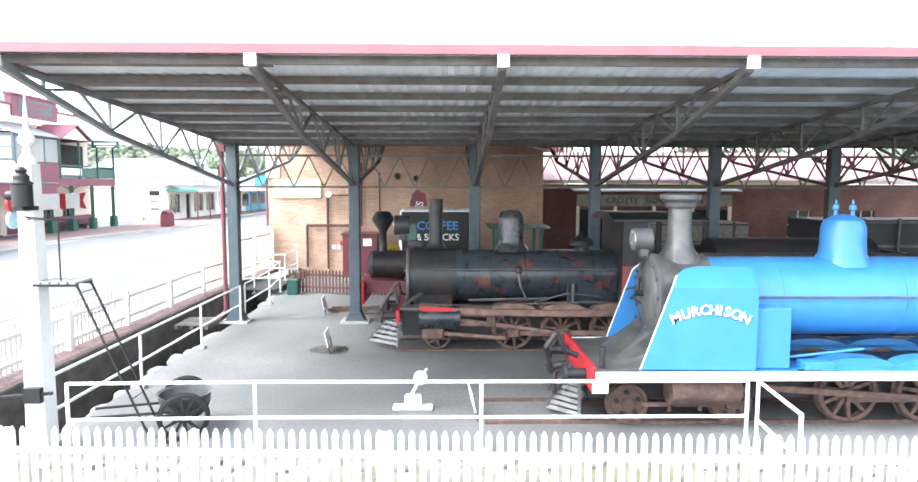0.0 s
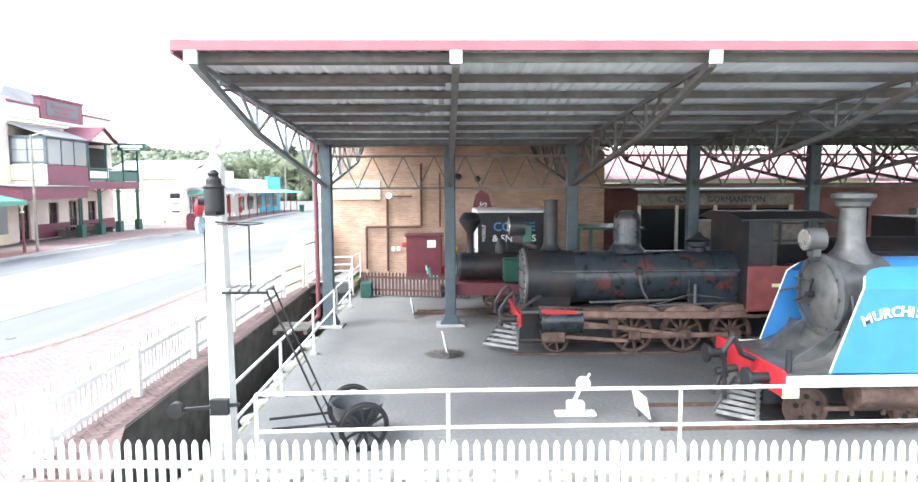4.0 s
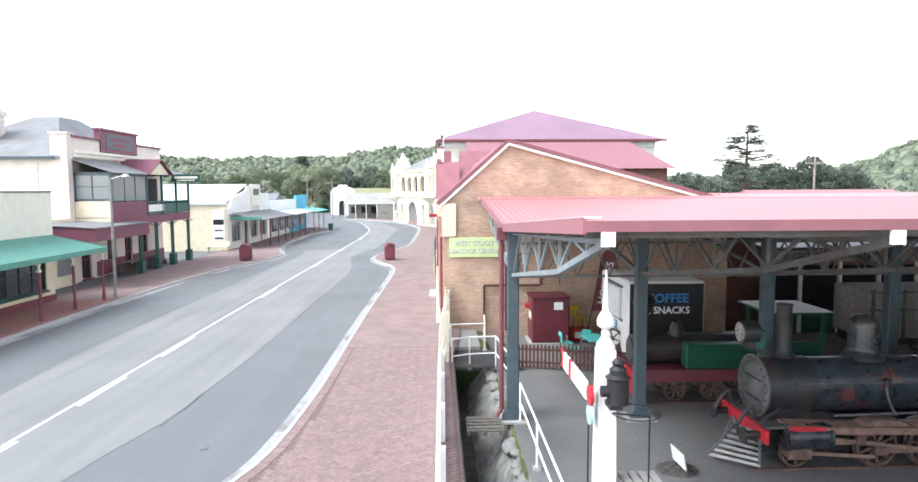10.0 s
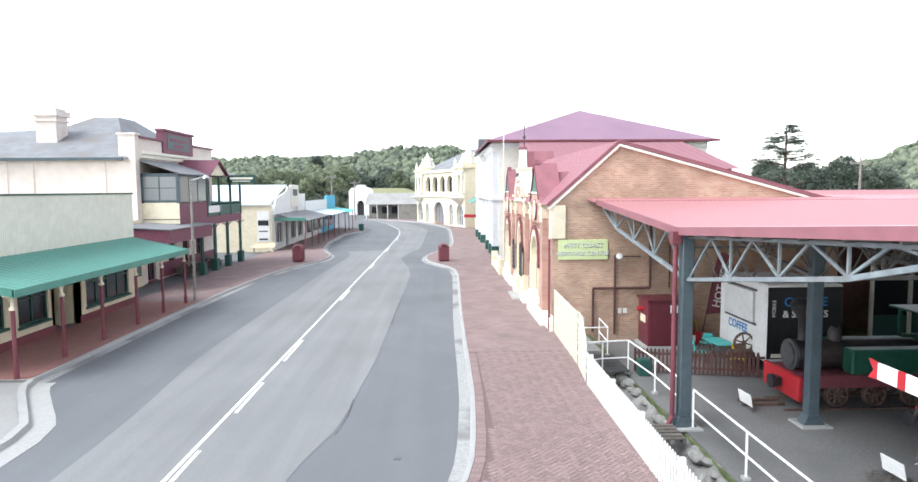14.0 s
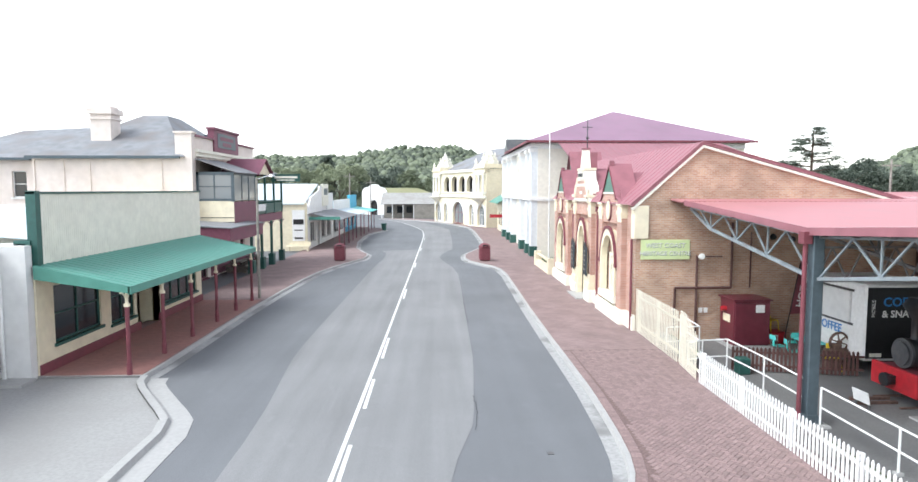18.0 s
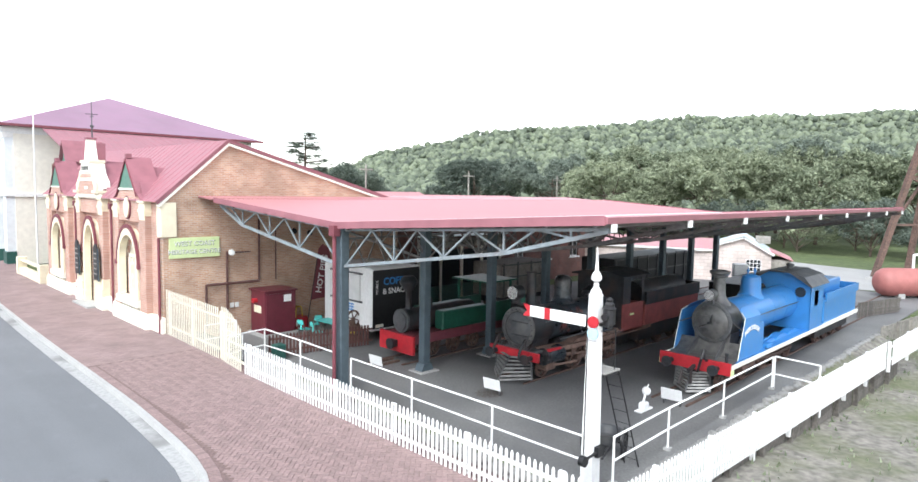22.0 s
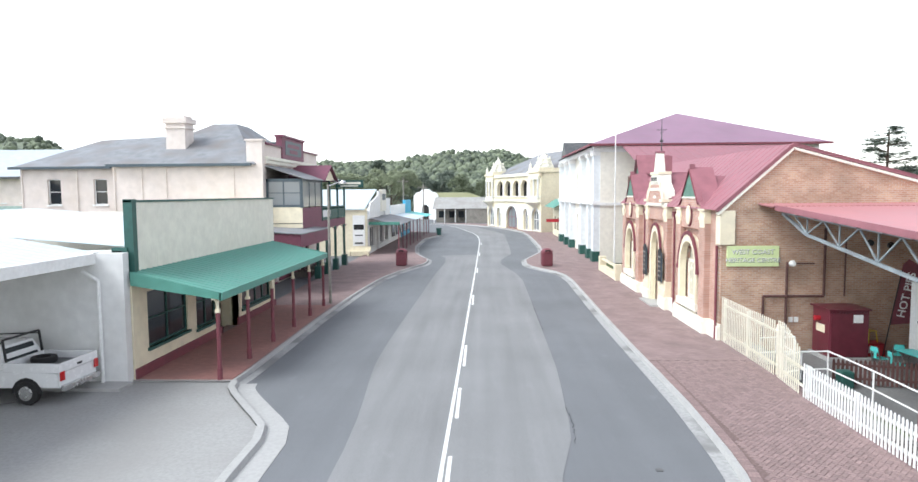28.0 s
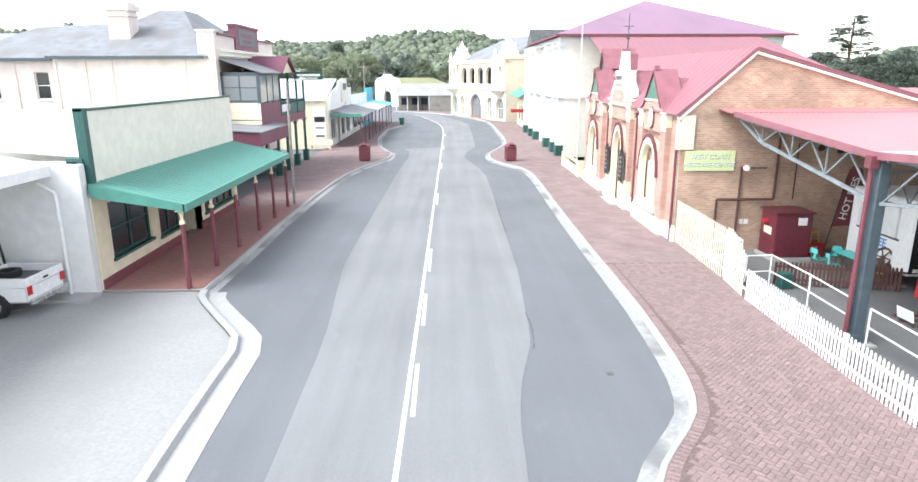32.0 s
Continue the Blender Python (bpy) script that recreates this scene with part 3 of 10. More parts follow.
for y0, y1 in ((3.6, 6.3), (9.0, 11.6), (14.4, 16.9), (19.4, 22.1), (24.6, 27.7), (37.0, 40.4), (51.1, 54.2), (64.4, 67.6), (78.0, 81.0)):
    x = -16.54 + 0.0093 * (y0 - 9)
    part("lane_dash", B((x, y0, -0.02, x + 0.1, y1, -0.016)), M_line, road)
# dark sealed cracks in the asphalt
rc = random.Random(5)
for pts in ([(-13.36, 20.4), (-13.31, 19.2), (-13.36, 18.5), (-13.45, 17.6)], [(-13.0, 30.5), (-12.98, 34.0), (-12.94, 38.0)]):
    bm = bmesh.new()
    fine = []
    for (xa, ya), (xb, yb) in zip(pts, pts[1:]):
        for k in range(8):
            fine.append((xa + (xb - xa) * k / 8 + rc.uniform(-0.025, 0.025), ya + (yb - ya) * k / 8 + rc.uniform(-0.025, 0.025)))
    tw = [rc.uniform(0.003, 0.013) for _ in fine]
    side = abs(pts[0][0] - pts[-1][0]) > abs(pts[0][1] - pts[-1][1])
    strip(bm, [(x - (0 if side else w), y - (w if side else 0)) for (x, y), w in zip(fine, tw)], [(x + (0 if side else w), y + (w if side else 0)) for (x, y), w in zip(fine, tw)], -0.014)
    part("crack", bm, M_dark, road, "dark open crack in the asphalt")
part("drain_cover", B((-11.9, 16.2, -0.03, -11.75, 16.35, -0.017)), M_smoke, road, "small round-edged iron cover")

# brick footpaths with concrete kerbs and gutters
KR = [(-13.6, -12), (-13.6, 4), (-13.3, 7.5), (-12.85, 10.0), (-12.4, 11.2), (-12.0, 11.9), (-11.75, 12.4), (-11.4, 12.9), (-10.93, 13.55), (-10.53, 14.2), (-10.3, 14.9), (-10.13, 15.8), (-10.02, 17), (-9.94, 18.5), (-9.86, 20.4), (-9.83, 23.5), (-9.82, 27), (-9.75, 33), (-9.6, 40), (-9.48, 46),
      (-9.62, 49), (-10.1, 51), (-10.9, 52.7), (-11.6, 54.5), (-11.88, 56.5), (-11.8, 59.3), (-11.35, 61.3), (-10.3, 65), (-9.5, 68), (-9.15, 74), (-9.05, 82), (-9.0, 92), (-9.2, 100), (-10.97, 108.5), (-13.8, 117), (-18.5, 125), (-26, 132)]
KL = [(-21.4, -12), (-21.2, 4), (-21.12, 12.1), (-21.2, 13.8), (-21.27, 15.9), (-21.3, 17.5), (-21.52, 18.45), (-21.9, 19.05), (-22.35, 19.7), (-22.85, 20.45), (-23.25, 21.05), (-23.6, 21.7), (-23.74, 22.3)]
KN = [(-23.74, 22.3), (-23.68, 23.9), (-23.68, 27.2), (-23.67, 32.5), (-23.45, 39.5), (-23.2, 44), (-22.9, 47.6), (-22.2, 51.3), (-21.55, 53.9), (-20.75, 56.4), (-20.62, 58.4), (-20.8, 60.6), (-21.4, 62.2), (-22.5, 66.5),
      (-23.3, 74), (-23.5, 82), (-23.4, 88), (-22.3, 92.5), (-21.9, 95.5), (-22.6, 98.5), (-25.5, 103), (-31, 108), (-40, 113)]


def offset_line(line, d):
    out = []
    for i, p in enumerate(line):
        a, b = line[max(i - 1, 0)], line[min(i + 1, len(line) - 1)]
        t = Vector((b[0] - a[0], b[1] - a[1])).normalized()
        out.append((p[0] - t.y * d, p[1] + t.x * d))
    return out


def kerb(name, line, side, label, wide=1.0, tray=M_gutter):
    """A gutter tray and a raised kerb along a line; side +1: the road lies to the left of the line."""
    root = thing(name, label, "kerb", kind="structure")
    bm = bmesh.new()
    prof = [(0.0, 0.12), (0.16, 0.12), (0.2, 0.0), (0.62, -0.018), (0.62, -0.05), (0.0, -0.05)]
    rings = []
    lines = [offset_line(line, side * d * wide) for d, z in prof]
    for i in range(len(line)):
        rings.append([bm.verts.new((*lines[k][i], prof[k][1])) for k in range(len(prof))])
    for p, q in zip(rings, rings[1:]):
        for k in range(len(prof) - 1):
            bm.faces.new((p[k], p[k + 1], q[k + 1], q[k]))
    part("gutter", bm, tray, root, "stained concrete gutter")
    for i in range(len(line) - 1):
        bm = bmesh.new()
        e = 0.004
        ends = []
        for j, w in ((i, 1), (i + 1, -1)):
            t = Vector((line[i + 1][0] - line[i][0], line[i + 1][1] - line[i][1])).normalized() * e * w
            ends.append([bm.verts.new((lines[k][j][0] + t.x, lines[k][j][1] + t.y, prof[k][1] + 0.004)) for k in (0, 1, 2)])
        p, q = ends
        for k in (0, 1):
            bm.faces.new((p[k], p[k + 1], q[k + 1], q[k]))
        part("kerb_stone", bm, M_concrete, root)
    return root


kerb("kerb_east", KR, 1, "pale concrete kerb and gutter beside the brick footpath", 0.72)
kerb("kerb_west", KL, -1, "wide pale concrete kerb and gutter beside the driveway", 1.3, M_concrete)
kerb("kerb_north", KN, -1, "pale concrete kerb and gutter before the shops", 0.72, M_gutter)
bm = bmesh.new()
inner = [((-5.97 if y > 8 else -5.0) if y < 27 else (-5.6 if y < 80 else x + 6.5), y) for x, y in KR]
strip(bm, KR, inner, 0.115)
footpath = part("pavement_east", bm, M_paving)
tagged(footpath, "red-brown brick footpath laid in herringbone", "pavement", kind="structure")
part("edge_kerb", B((-5.08, -12, -1.3, -4.97, 8.0, 0.112)), M_concrete, footpath)
bm = bmesh.new()
strip(bm, [(-27.4 if y < 80 else x - 6, y) for x, y in KN], KN, 0.115)
pavement_west = part("pavement_west", bm, M_paving)
tagged(pavement_west, "red-brown brick footpath under the shop verandahs", "pavement", kind="structure")
bm = bmesh.new()
strip(bm, [(-60, y) for x, y in KL], KL, 0.06)
part("edge_kerb", B((-27.4, 22.34, -0.05, -23.7, 22.44, 0.118)), M_concrete, pavement_west)
apron = part("driveway", bm, M_apron)
tagged(apron, "stained pale concrete driveway", "driveway", kind="structure")
for p0, p1 in (((-40, 13.6), (-28.5, 20.8)),):
    bm = bmesh.new()
    bar(bm, (*p0, 0.062), (*p1, 0.062), 0.02)
    part("joint", bm, M_ditch, apron)

# yard slab, west and south edges, stone-lined ditch
bm = bmesh.new()
box(bm, -4.5, 9.05, YARD - 0.5, 34, 28.1, YARD)
yard = part("yard_floor", bm, M_yard)
tagged(yard, "dark stained asphalt yard of the engine shed", "yard", kind="structure")
part("landing", B((-6.1, 25.2, -1.0, -4.9, 28.14, 0.03)), M_apron, yard, "concrete landing at the top of the ramp")
random.seed(4)
bm = bmesh.new()
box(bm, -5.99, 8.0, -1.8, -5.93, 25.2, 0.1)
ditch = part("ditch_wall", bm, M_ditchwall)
tagged(ditch, "dark blotched concrete wall of the drain under the footpath", "ditch", kind="structure")
bm = bmesh.new()
nj, ni = 130, 12
rows_ = []
for j in range(nj + 1):
    y = 8.0 + 17.2 * j / nj
    row = []
    for i in range(ni + 1):
        f = i / ni
        lump = noise.noise(Vector((f * 3.2, y * 1.5, 2))) * 0.09 + noise.noise(Vector((f * 7, y * 4, 7))) * 0.035
        row.append(bm.verts.new((-4.47 - 0.98 * f - lump * 0.7, y, YARD - 0.03 - 1.3 * f ** 1.1 + (lump if 0 < i < ni else 0))))
    rows_.append(row)
for p, q in zip(rows_, rows_[1:]):
    for i in range(ni):
        bm.faces.new((p[i], p[i + 1], q[i + 1], q[i]))
lining = part("lining", bm, M_ditch, ditch, "rough pale cement-rendered stone slope", smooth=True)
rs = random.Random(4)
for k in range(52):
    y = rs.uniform(8.6, 24.4)
    bm = bmesh.new()
    bmesh.ops.create_icosphere(bm, subdivisions=2, radius=rs.uniform(0.12, 0.24))
    o = rs.uniform(0, 50)
    for v in bm.verts:
        v.co *= 1 + 0.35 * noise.noise(v.co * 5 + Vector((o, 0, 0)))
        v.co = Vector((v.co.x, v.co.y * 1.4, v.co.z * 0.6))
    st = part("stone", bm, M_ditch, ditch, smooth=True)
    st.location = (-4.5 - rs.uniform(0.0, 0.22), y, YARD - 0.12 - rs.uniform(0, 0.12))
part("drain_bed", B((-5.94, 8.0, -1.72, -4.6, 25.2, -1.62)), M_ditchwall, ditch, "dark blotched bed of the drain")
part("grating", B(*[(-6.0, 22.95 + 0.09 * k, -0.12, -4.55, 23.0 + 0.09 * k, -0.06) for k in range(24)]), M_smoke, ditch, "grey steel grating over the drain")

# rough land south of the yard with weeds and puddled track
bm = bmesh.new()
random.seed(8)


def gravel_z(x):
    return -0.74 - 0.055 * min(9.0, max(0.0, x))


xs = [-4.98 + i * 1.2 for i in range(27)]
ys = [8.3 - j * 1.2 for j in range(20)]
vs = [[bm.verts.new((x, y, gravel_z(x) + 0.10 * noise.noise(Vector((x * 0.4, y * 0.4, 0))))) for x in xs] for y in ys]
for j in range(len(ys) - 1):
    for i in range(len(xs) - 1):
        bm.faces.new((vs[j][i], vs[j + 1][i], vs[j + 1][i + 1], vs[j][i + 1]))
rough = part("gravel_ground", bm, M_gravel)
tagged(rough, "gravelly ground with patches of weeds beyond the fence", "ground", kind="structure")
bm = bmesh.new()
for k in range(2600):
    x, y = random.uniform(-3, 24), random.uniform(-1, 8.1)
    if noise.noise(Vector((x * 0.45, y * 0.45, 3))) < 0.12 and y < 7.2:
        continue
    h, a = random.uniform(0.05, 0.2), random.uniform(0, 6.28)
    dx, dy = 0.05 * math.cos(a), 0.05 * math.sin(a)
    lean = Vector((random.uniform(-.08, .08), random.uniform(-.08, .08), h))
    p = Vector((x, y, gravel_z(x)))
    if k % 3 == 0:
        y = 8.45 + 0.62 * random.random() ** 0.6
        p = Vector((x * 0.8, y, -0.6 + 0.42 * (y - 8.45)))
        lean *= 0.7
    bm.faces.new([bm.verts.new(p + Vector((dx, dy, 0))), bm.verts.new(p - Vector((dx, dy, 0))), bm.verts.new(p + lean)])
weeds = part("weeds", bm, M_leaf_light)
tagged(weeds, "low green weeds growing along the fence", "weeds", kind="stuff")


bm = bmesh.new()
strip(bm, [(55, 0), (50.2, 8), (48.7, 15.1), (49.2, 18.4), (50.4, 22.8), (54, 30)], [(36, 0), (35.5, 8), (34.4, 14.3), (40, 17.2), (45.5, 20.3), (49, 30)], YARD - 0.02)
track_road = part("track_road", bm, M_apron)
tagged(track_road, "pale gravel road beyond the rail yard", "road", kind="structure")

# rough stone edging with weeds between the yard and the fence
edge = thing("stone_edging", "row of rough grey stones edging the yard", "edging")
rs = random.Random(21)
x = -4.1
while x < 18.5:
    w = rs.uniform(0.22, 0.42)
    bm = bmesh.new()
    bmesh.ops.create_icosphere(bm, subdivisions=2, radius=0.5)
    o = rs.uniform(0, 60)
    for v in bm.verts:
        v.co *= 1 + 0.3 * noise.noise(v.co * 3 + Vector((o, 0, 0)))
        v.co = Vector((v.co.x * w, v.co.y * rs.uniform(0.27, 0.3), v.co.z * 0.2))
    st = part("stone", bm, M_ditch, edge, smooth=True)
    st.location = (x + w / 2, 9.04 + rs.uniform(-0.05, 0.05), YARD + rs.uniform(-0.05, 0.02))
    x += w * 0.96
bank = part("bank", sheet([-4.5 + 0.5 * k for k in range(47)], [8.3, 8.5, 8.75, 9.0], lambda u, v: -0.62 + 0.34 * (v - 8.3) / 0.7 + 0.04 * noise.noise(Vector((u * 2, v * 2, 0)))), M_gravel, edge, "weedy earth bank")

# ---- white picket fences ----
def picket_mesh(w, h, t=0.022, mat=M_white):
    bm = bmesh.new()
    prism(bm, [(-w / 2, 0), (w / 2, 0), (w / 2, h - w * 0.9), (w * 0.2, h - w * 0.2), (0, h), (-w * 0.2, h - w * 0.2), (-w / 2, h - w * 0.9)], "y", -t / 2, t / 2)
    return mesh_of("picket", bm, mat)


def picket_fence(label, a, b, h, pitch, w, rails, height_of=None, posts=2.4, mat=M_white):
    """Pickets on two rails from a to b (ground points with z)."""
    a, b = Vector(a), Vector(b)
    d = b - a
    ang = math.degrees(math.atan2(d.y, d.x))
    root = thing("picket_fence", label, "fence", pose(*a, 0, 0, ang))
    n = int(d.length / pitch)
    slope = d.z / d.length
    meshes = {}
    for i in range(n):
        u = i * pitch
        hh = round(height_of(u / d.length) if height_of else h, 2)
        if hh not in meshes:
            meshes[hh] = picket_mesh(w, hh, 0.02, mat)
        piece("picket", meshes[hh], root, pose(u, -0.03, u * slope, 0, 0, 0))
    for z in rails:
        bm = bmesh.new()
        prism(bm, [(0, z), (d.length, z + d.z), (d.length, z + d.z + 0.08), (0, z + 0.08)], "y", 0.0, 0.04)
        part("rail", bm, mat, root)
    k = 0.0
    while k < d.length:
        part("post", B((k - 0.05, 0.04, -0.3 + k * slope, k + 0.05, 0.14, h * 0.92 + k * slope)), mat, root)
        k += posts
    return root


picket_fence("white painted pointed picket fence along the brick footpath", (-6.42, 20.9, 0.1), (-6.5, 8.25, 0.02), 1.02, 0.14, 0.062, (0.22, 0.72))
picket_fence("white painted pointed picket fence on timber boards by the yard", (-6.4, 8.32, -0.42), (12.6, 7.55, -0.42), 1.03, 0.135, 0.075, (0.18, 0.66))
picket_fence("white painted picket fence stepping up beyond the engine", (12.7, 7.4, -0.3), (24.0, 6.6, 0.0), 0.95, 0.135, 0.075, (0.18, 0.66))
picket_fence("tall cream picket fence curving up beside the brick gable", (-6.12, 28.0, 0.12), (-6.24, 23.0, 0.12), 1.78, 0.165, 0.055, (0.3, 1.4), mat=M_fence)
picket_fence("tall cream picket fence with a sloping top", (-6.25, 22.9, 0.12), (-6.42, 21.0, 0.12), 1.78, 0.15, 0.055, (0.25, 0.75), lambda u: 1.85 - 0.85 * max(0, u - 0.25) ** 1.3, mat=M_fence)
wall = thing("retaining_wall", "weathered timber boards under the picket fence", "retaining wall")
for k in range(10):
    for j in range(5):
        part("board", B((-4.6 + k * 2.0, 8.38 - k * 0.081, -1.57 + j * 0.24, -2.62 + k * 2.0, 8.44 - k * 0.081, -1.34 + j * 0.24)), M_timber, wall)
    part("stake", B((-4.6 + k * 2.0, 8.3 - k * 0.081, -1.5, -4.48 + k * 2.0, 8.38 - k * 0.081, -0.45)), M_timber, wall)


# ---- white pipe railing round the yard ----
def railing(label, pts, ztops, base):
    root = thing("railing", label, "railing")
    for i, p in enumerate(pts):
        bm = bmesh.new()
        rod(bm, (*p, base), (*p, ztops[i]), 0.028)
        part("post", bm, M_white, root)
        bm = bmesh.new()
        box(bm, p[0] - 0.08, p[1] - 0.08, base, p[0] + 0.08, p[1] + 0.08, base + 0.07)
        part("foot", bm, M_concrete, root)
        if i:
            q = pts[i - 1]
            for f in (1.0, 0.5):
                bm = bmesh.new()
                rod(bm, (*q, base + (ztops[i - 1] - base) * f), (*p, base + (ztops[i] - base) * f), 0.026)
                part("rail", bm, M_white, root)
    return root


railing("white pipe railing at the front of the yard", [(-3.85, 9.36), (-1.2, 9.43), (2.08, 9.42), (5.98, 9.43)], [0.77] * 4, YARD)
railing("white pipe railing returning to the picket fence", [(6.13, 9.42), (6.0, 8.05)], [0.77, 0.77], YARD - 0.1)
railing("white pipe railing along the drain", [(-4.3, 9.75), (-4.3, 12.46), (-4.3, 15.44), (-4.3, 18.3)], [0.77] * 4, YARD)
railing("white pipe railing along the drain by the ramp", [(-4.3, 18.7), (-4.3, 21.22), (-4.5, 23.3), (-5.4, 23.2), (-6.0, 22.9)], [0.77, 0.8, 0.87, 0.87, 0.87], YARD)
railing("white pipe railing beside the ramp to the brick building", [(-6.0, 24.9), (-4.75, 25.0), (-4.65, 26.6)], [0.95, 0.95, 0.95], -0.1)

# ---- engine shed: posts, cantilever trusses, valley roof ----
X0, BAY, NB = -4.48, 3.41, 9
YS, YV, YN = 9.22, 18.5, 26.8
ZE, ZV = 5.42, 4.85
shed = thing("engine_shed", "open-sided steel engine shed with a red valley roof", "shed")


def roof_z(y):
    return ZV + (ZE - ZV) * (abs(y - YV) / (YV - YS if y < YV else YN - YV))


xa, xb = X0 - 0.26, X0 + BAY * (NB - 1) + 0.35
for nm, ya, yb in (("roof_sheet", YS, YV), ("roof_sheet", YV, YN)):
    bm = bmesh.new()
    n = int((xb - xa) / 0.1)
    top = [(xa + (xb - xa) * i / n, 0.018 * (1 if i % 2 else -1)) for i in range(n + 1)]
    A = [bm.verts.new((x, ya, roof_z(ya) + 0.02 + d)) for x, d in top]
    C = [bm.verts.new((x, yb, roof_z(yb) + 0.02 + d)) for x, d in top]
    for i in range(n):
        bm.faces.new((A[i], A[i + 1], C[i + 1], C[i]))
    part("ceiling_sheet", bm, M_under, shed, "silvery corrugated underside of the roof")
    bm = bmesh.new()
    A = [bm.verts.new((x, ya, roof_z(ya) + 0.065 + d * 0.6)) for x, d in top]
    C = [bm.verts.new((x, yb, roof_z(yb) + 0.065 + d * 0.6)) for x, d in top]
    for i in range(n):
        bm.faces.new((A[i], A[i + 1], C[i + 1], C[i]))
    part(nm, bm, M_pinkroof, shed, "faded red corrugated roof sheets")
for y, dz in ((YS - 0.03, 0), (YN + 0.03, 0)):
    part("fascia", B((xa, y - 0.03, ZE - 0.05, xb, y + 0.03, ZE + 0.08)), M_redroof, shed, "red metal barge capping")
for x in (xa, xb):
    for ya, yb in ((YS, YV), (YV, YN)):
        bm = bmesh.new()
        bar(bm, (x, ya, roof_z(ya) + 0.02), (x, yb, roof_z(yb) + 0.02), 0.05, 0.2)
        part("fascia", bm, M_redroof, shed)
# pale strip paints the sky's glare along the south half's edge
bm = bmesh.new()
bar(bm, (xa + 0.09, YS, ZE + 0.115), (xa + 0.09, YV - 0.15, ZV + 0.115), 0.2, 0.03)
part("capping", bm, M_glare_capping, shed, "edge capping with the sky's glare painted pale")
part("valley_gutter", B((xa, YV - 0.12, ZV + 0.05, xb, YV + 0.12, ZV + 0.1)), M_white, shed, "pale valley gutter")
bm = bmesh.new()
n = 107
top = [(X0 - 0.35 + 10.8 * i / n, 0.012 * (1 if i % 2 else -1)) for i in range(n + 1)]
for dz in (0.02, 0.06):
    A = [bm.verts.new((x, YN + 0.06, ZE + dz + d)) for x, d in top]
    C = [bm.verts.new((x, 28.12, ZE + dz + 0.1 + d)) for x, d in top]
    for i in range(n):
        bm.faces.new((A[i], A[i + 1], C[i + 1], C[i]))
part("infill_sheet", bm, M_pinkroof, shed, "faded red sheets closing the roof against the brick gable")
# added sheet, no known part: keeps sky light off the shed's back
part("infill_sheet", slab((X0 + 10.46, YN + 0.06, ZE + 0.03), (xb, YN + 0.06, ZE + 0.03), (xb, 29.9, ZE + 0.2), (X0 + 10.46, 29.9, ZE + 0.2), t=0.04), M_pinkroof, shed)
# dark strips of differing length under the end bay's ceiling
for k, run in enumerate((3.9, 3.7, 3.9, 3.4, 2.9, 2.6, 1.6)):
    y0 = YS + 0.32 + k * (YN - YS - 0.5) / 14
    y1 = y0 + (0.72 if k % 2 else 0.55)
    part("dark_strip", slab((X0 - 0.24, y0, roof_z(y0) - 0.004), (X0 - 0.42 + run, y0, roof_z(y0) - 0.004), (X0 - 0.42 + run, y1, roof_z(y1) - 0.004), (X0 - 0.24, y1, roof_z(y1) - 0.004), t=0.012), M_purlin, shed, "dark strip under the roof sheets")
for k in range(15):
    y = YS + 0.25 + k * (YN - YS - 0.5) / 14
    bm = bmesh.new()
    bar(bm, (xa + 0.05, y, roof_z(y) - 0.07), (xb - 0.05, y, roof_z(y) - 0.07), 0.06, 0.12)
    part("purlin", bm, M_purlin, shed)
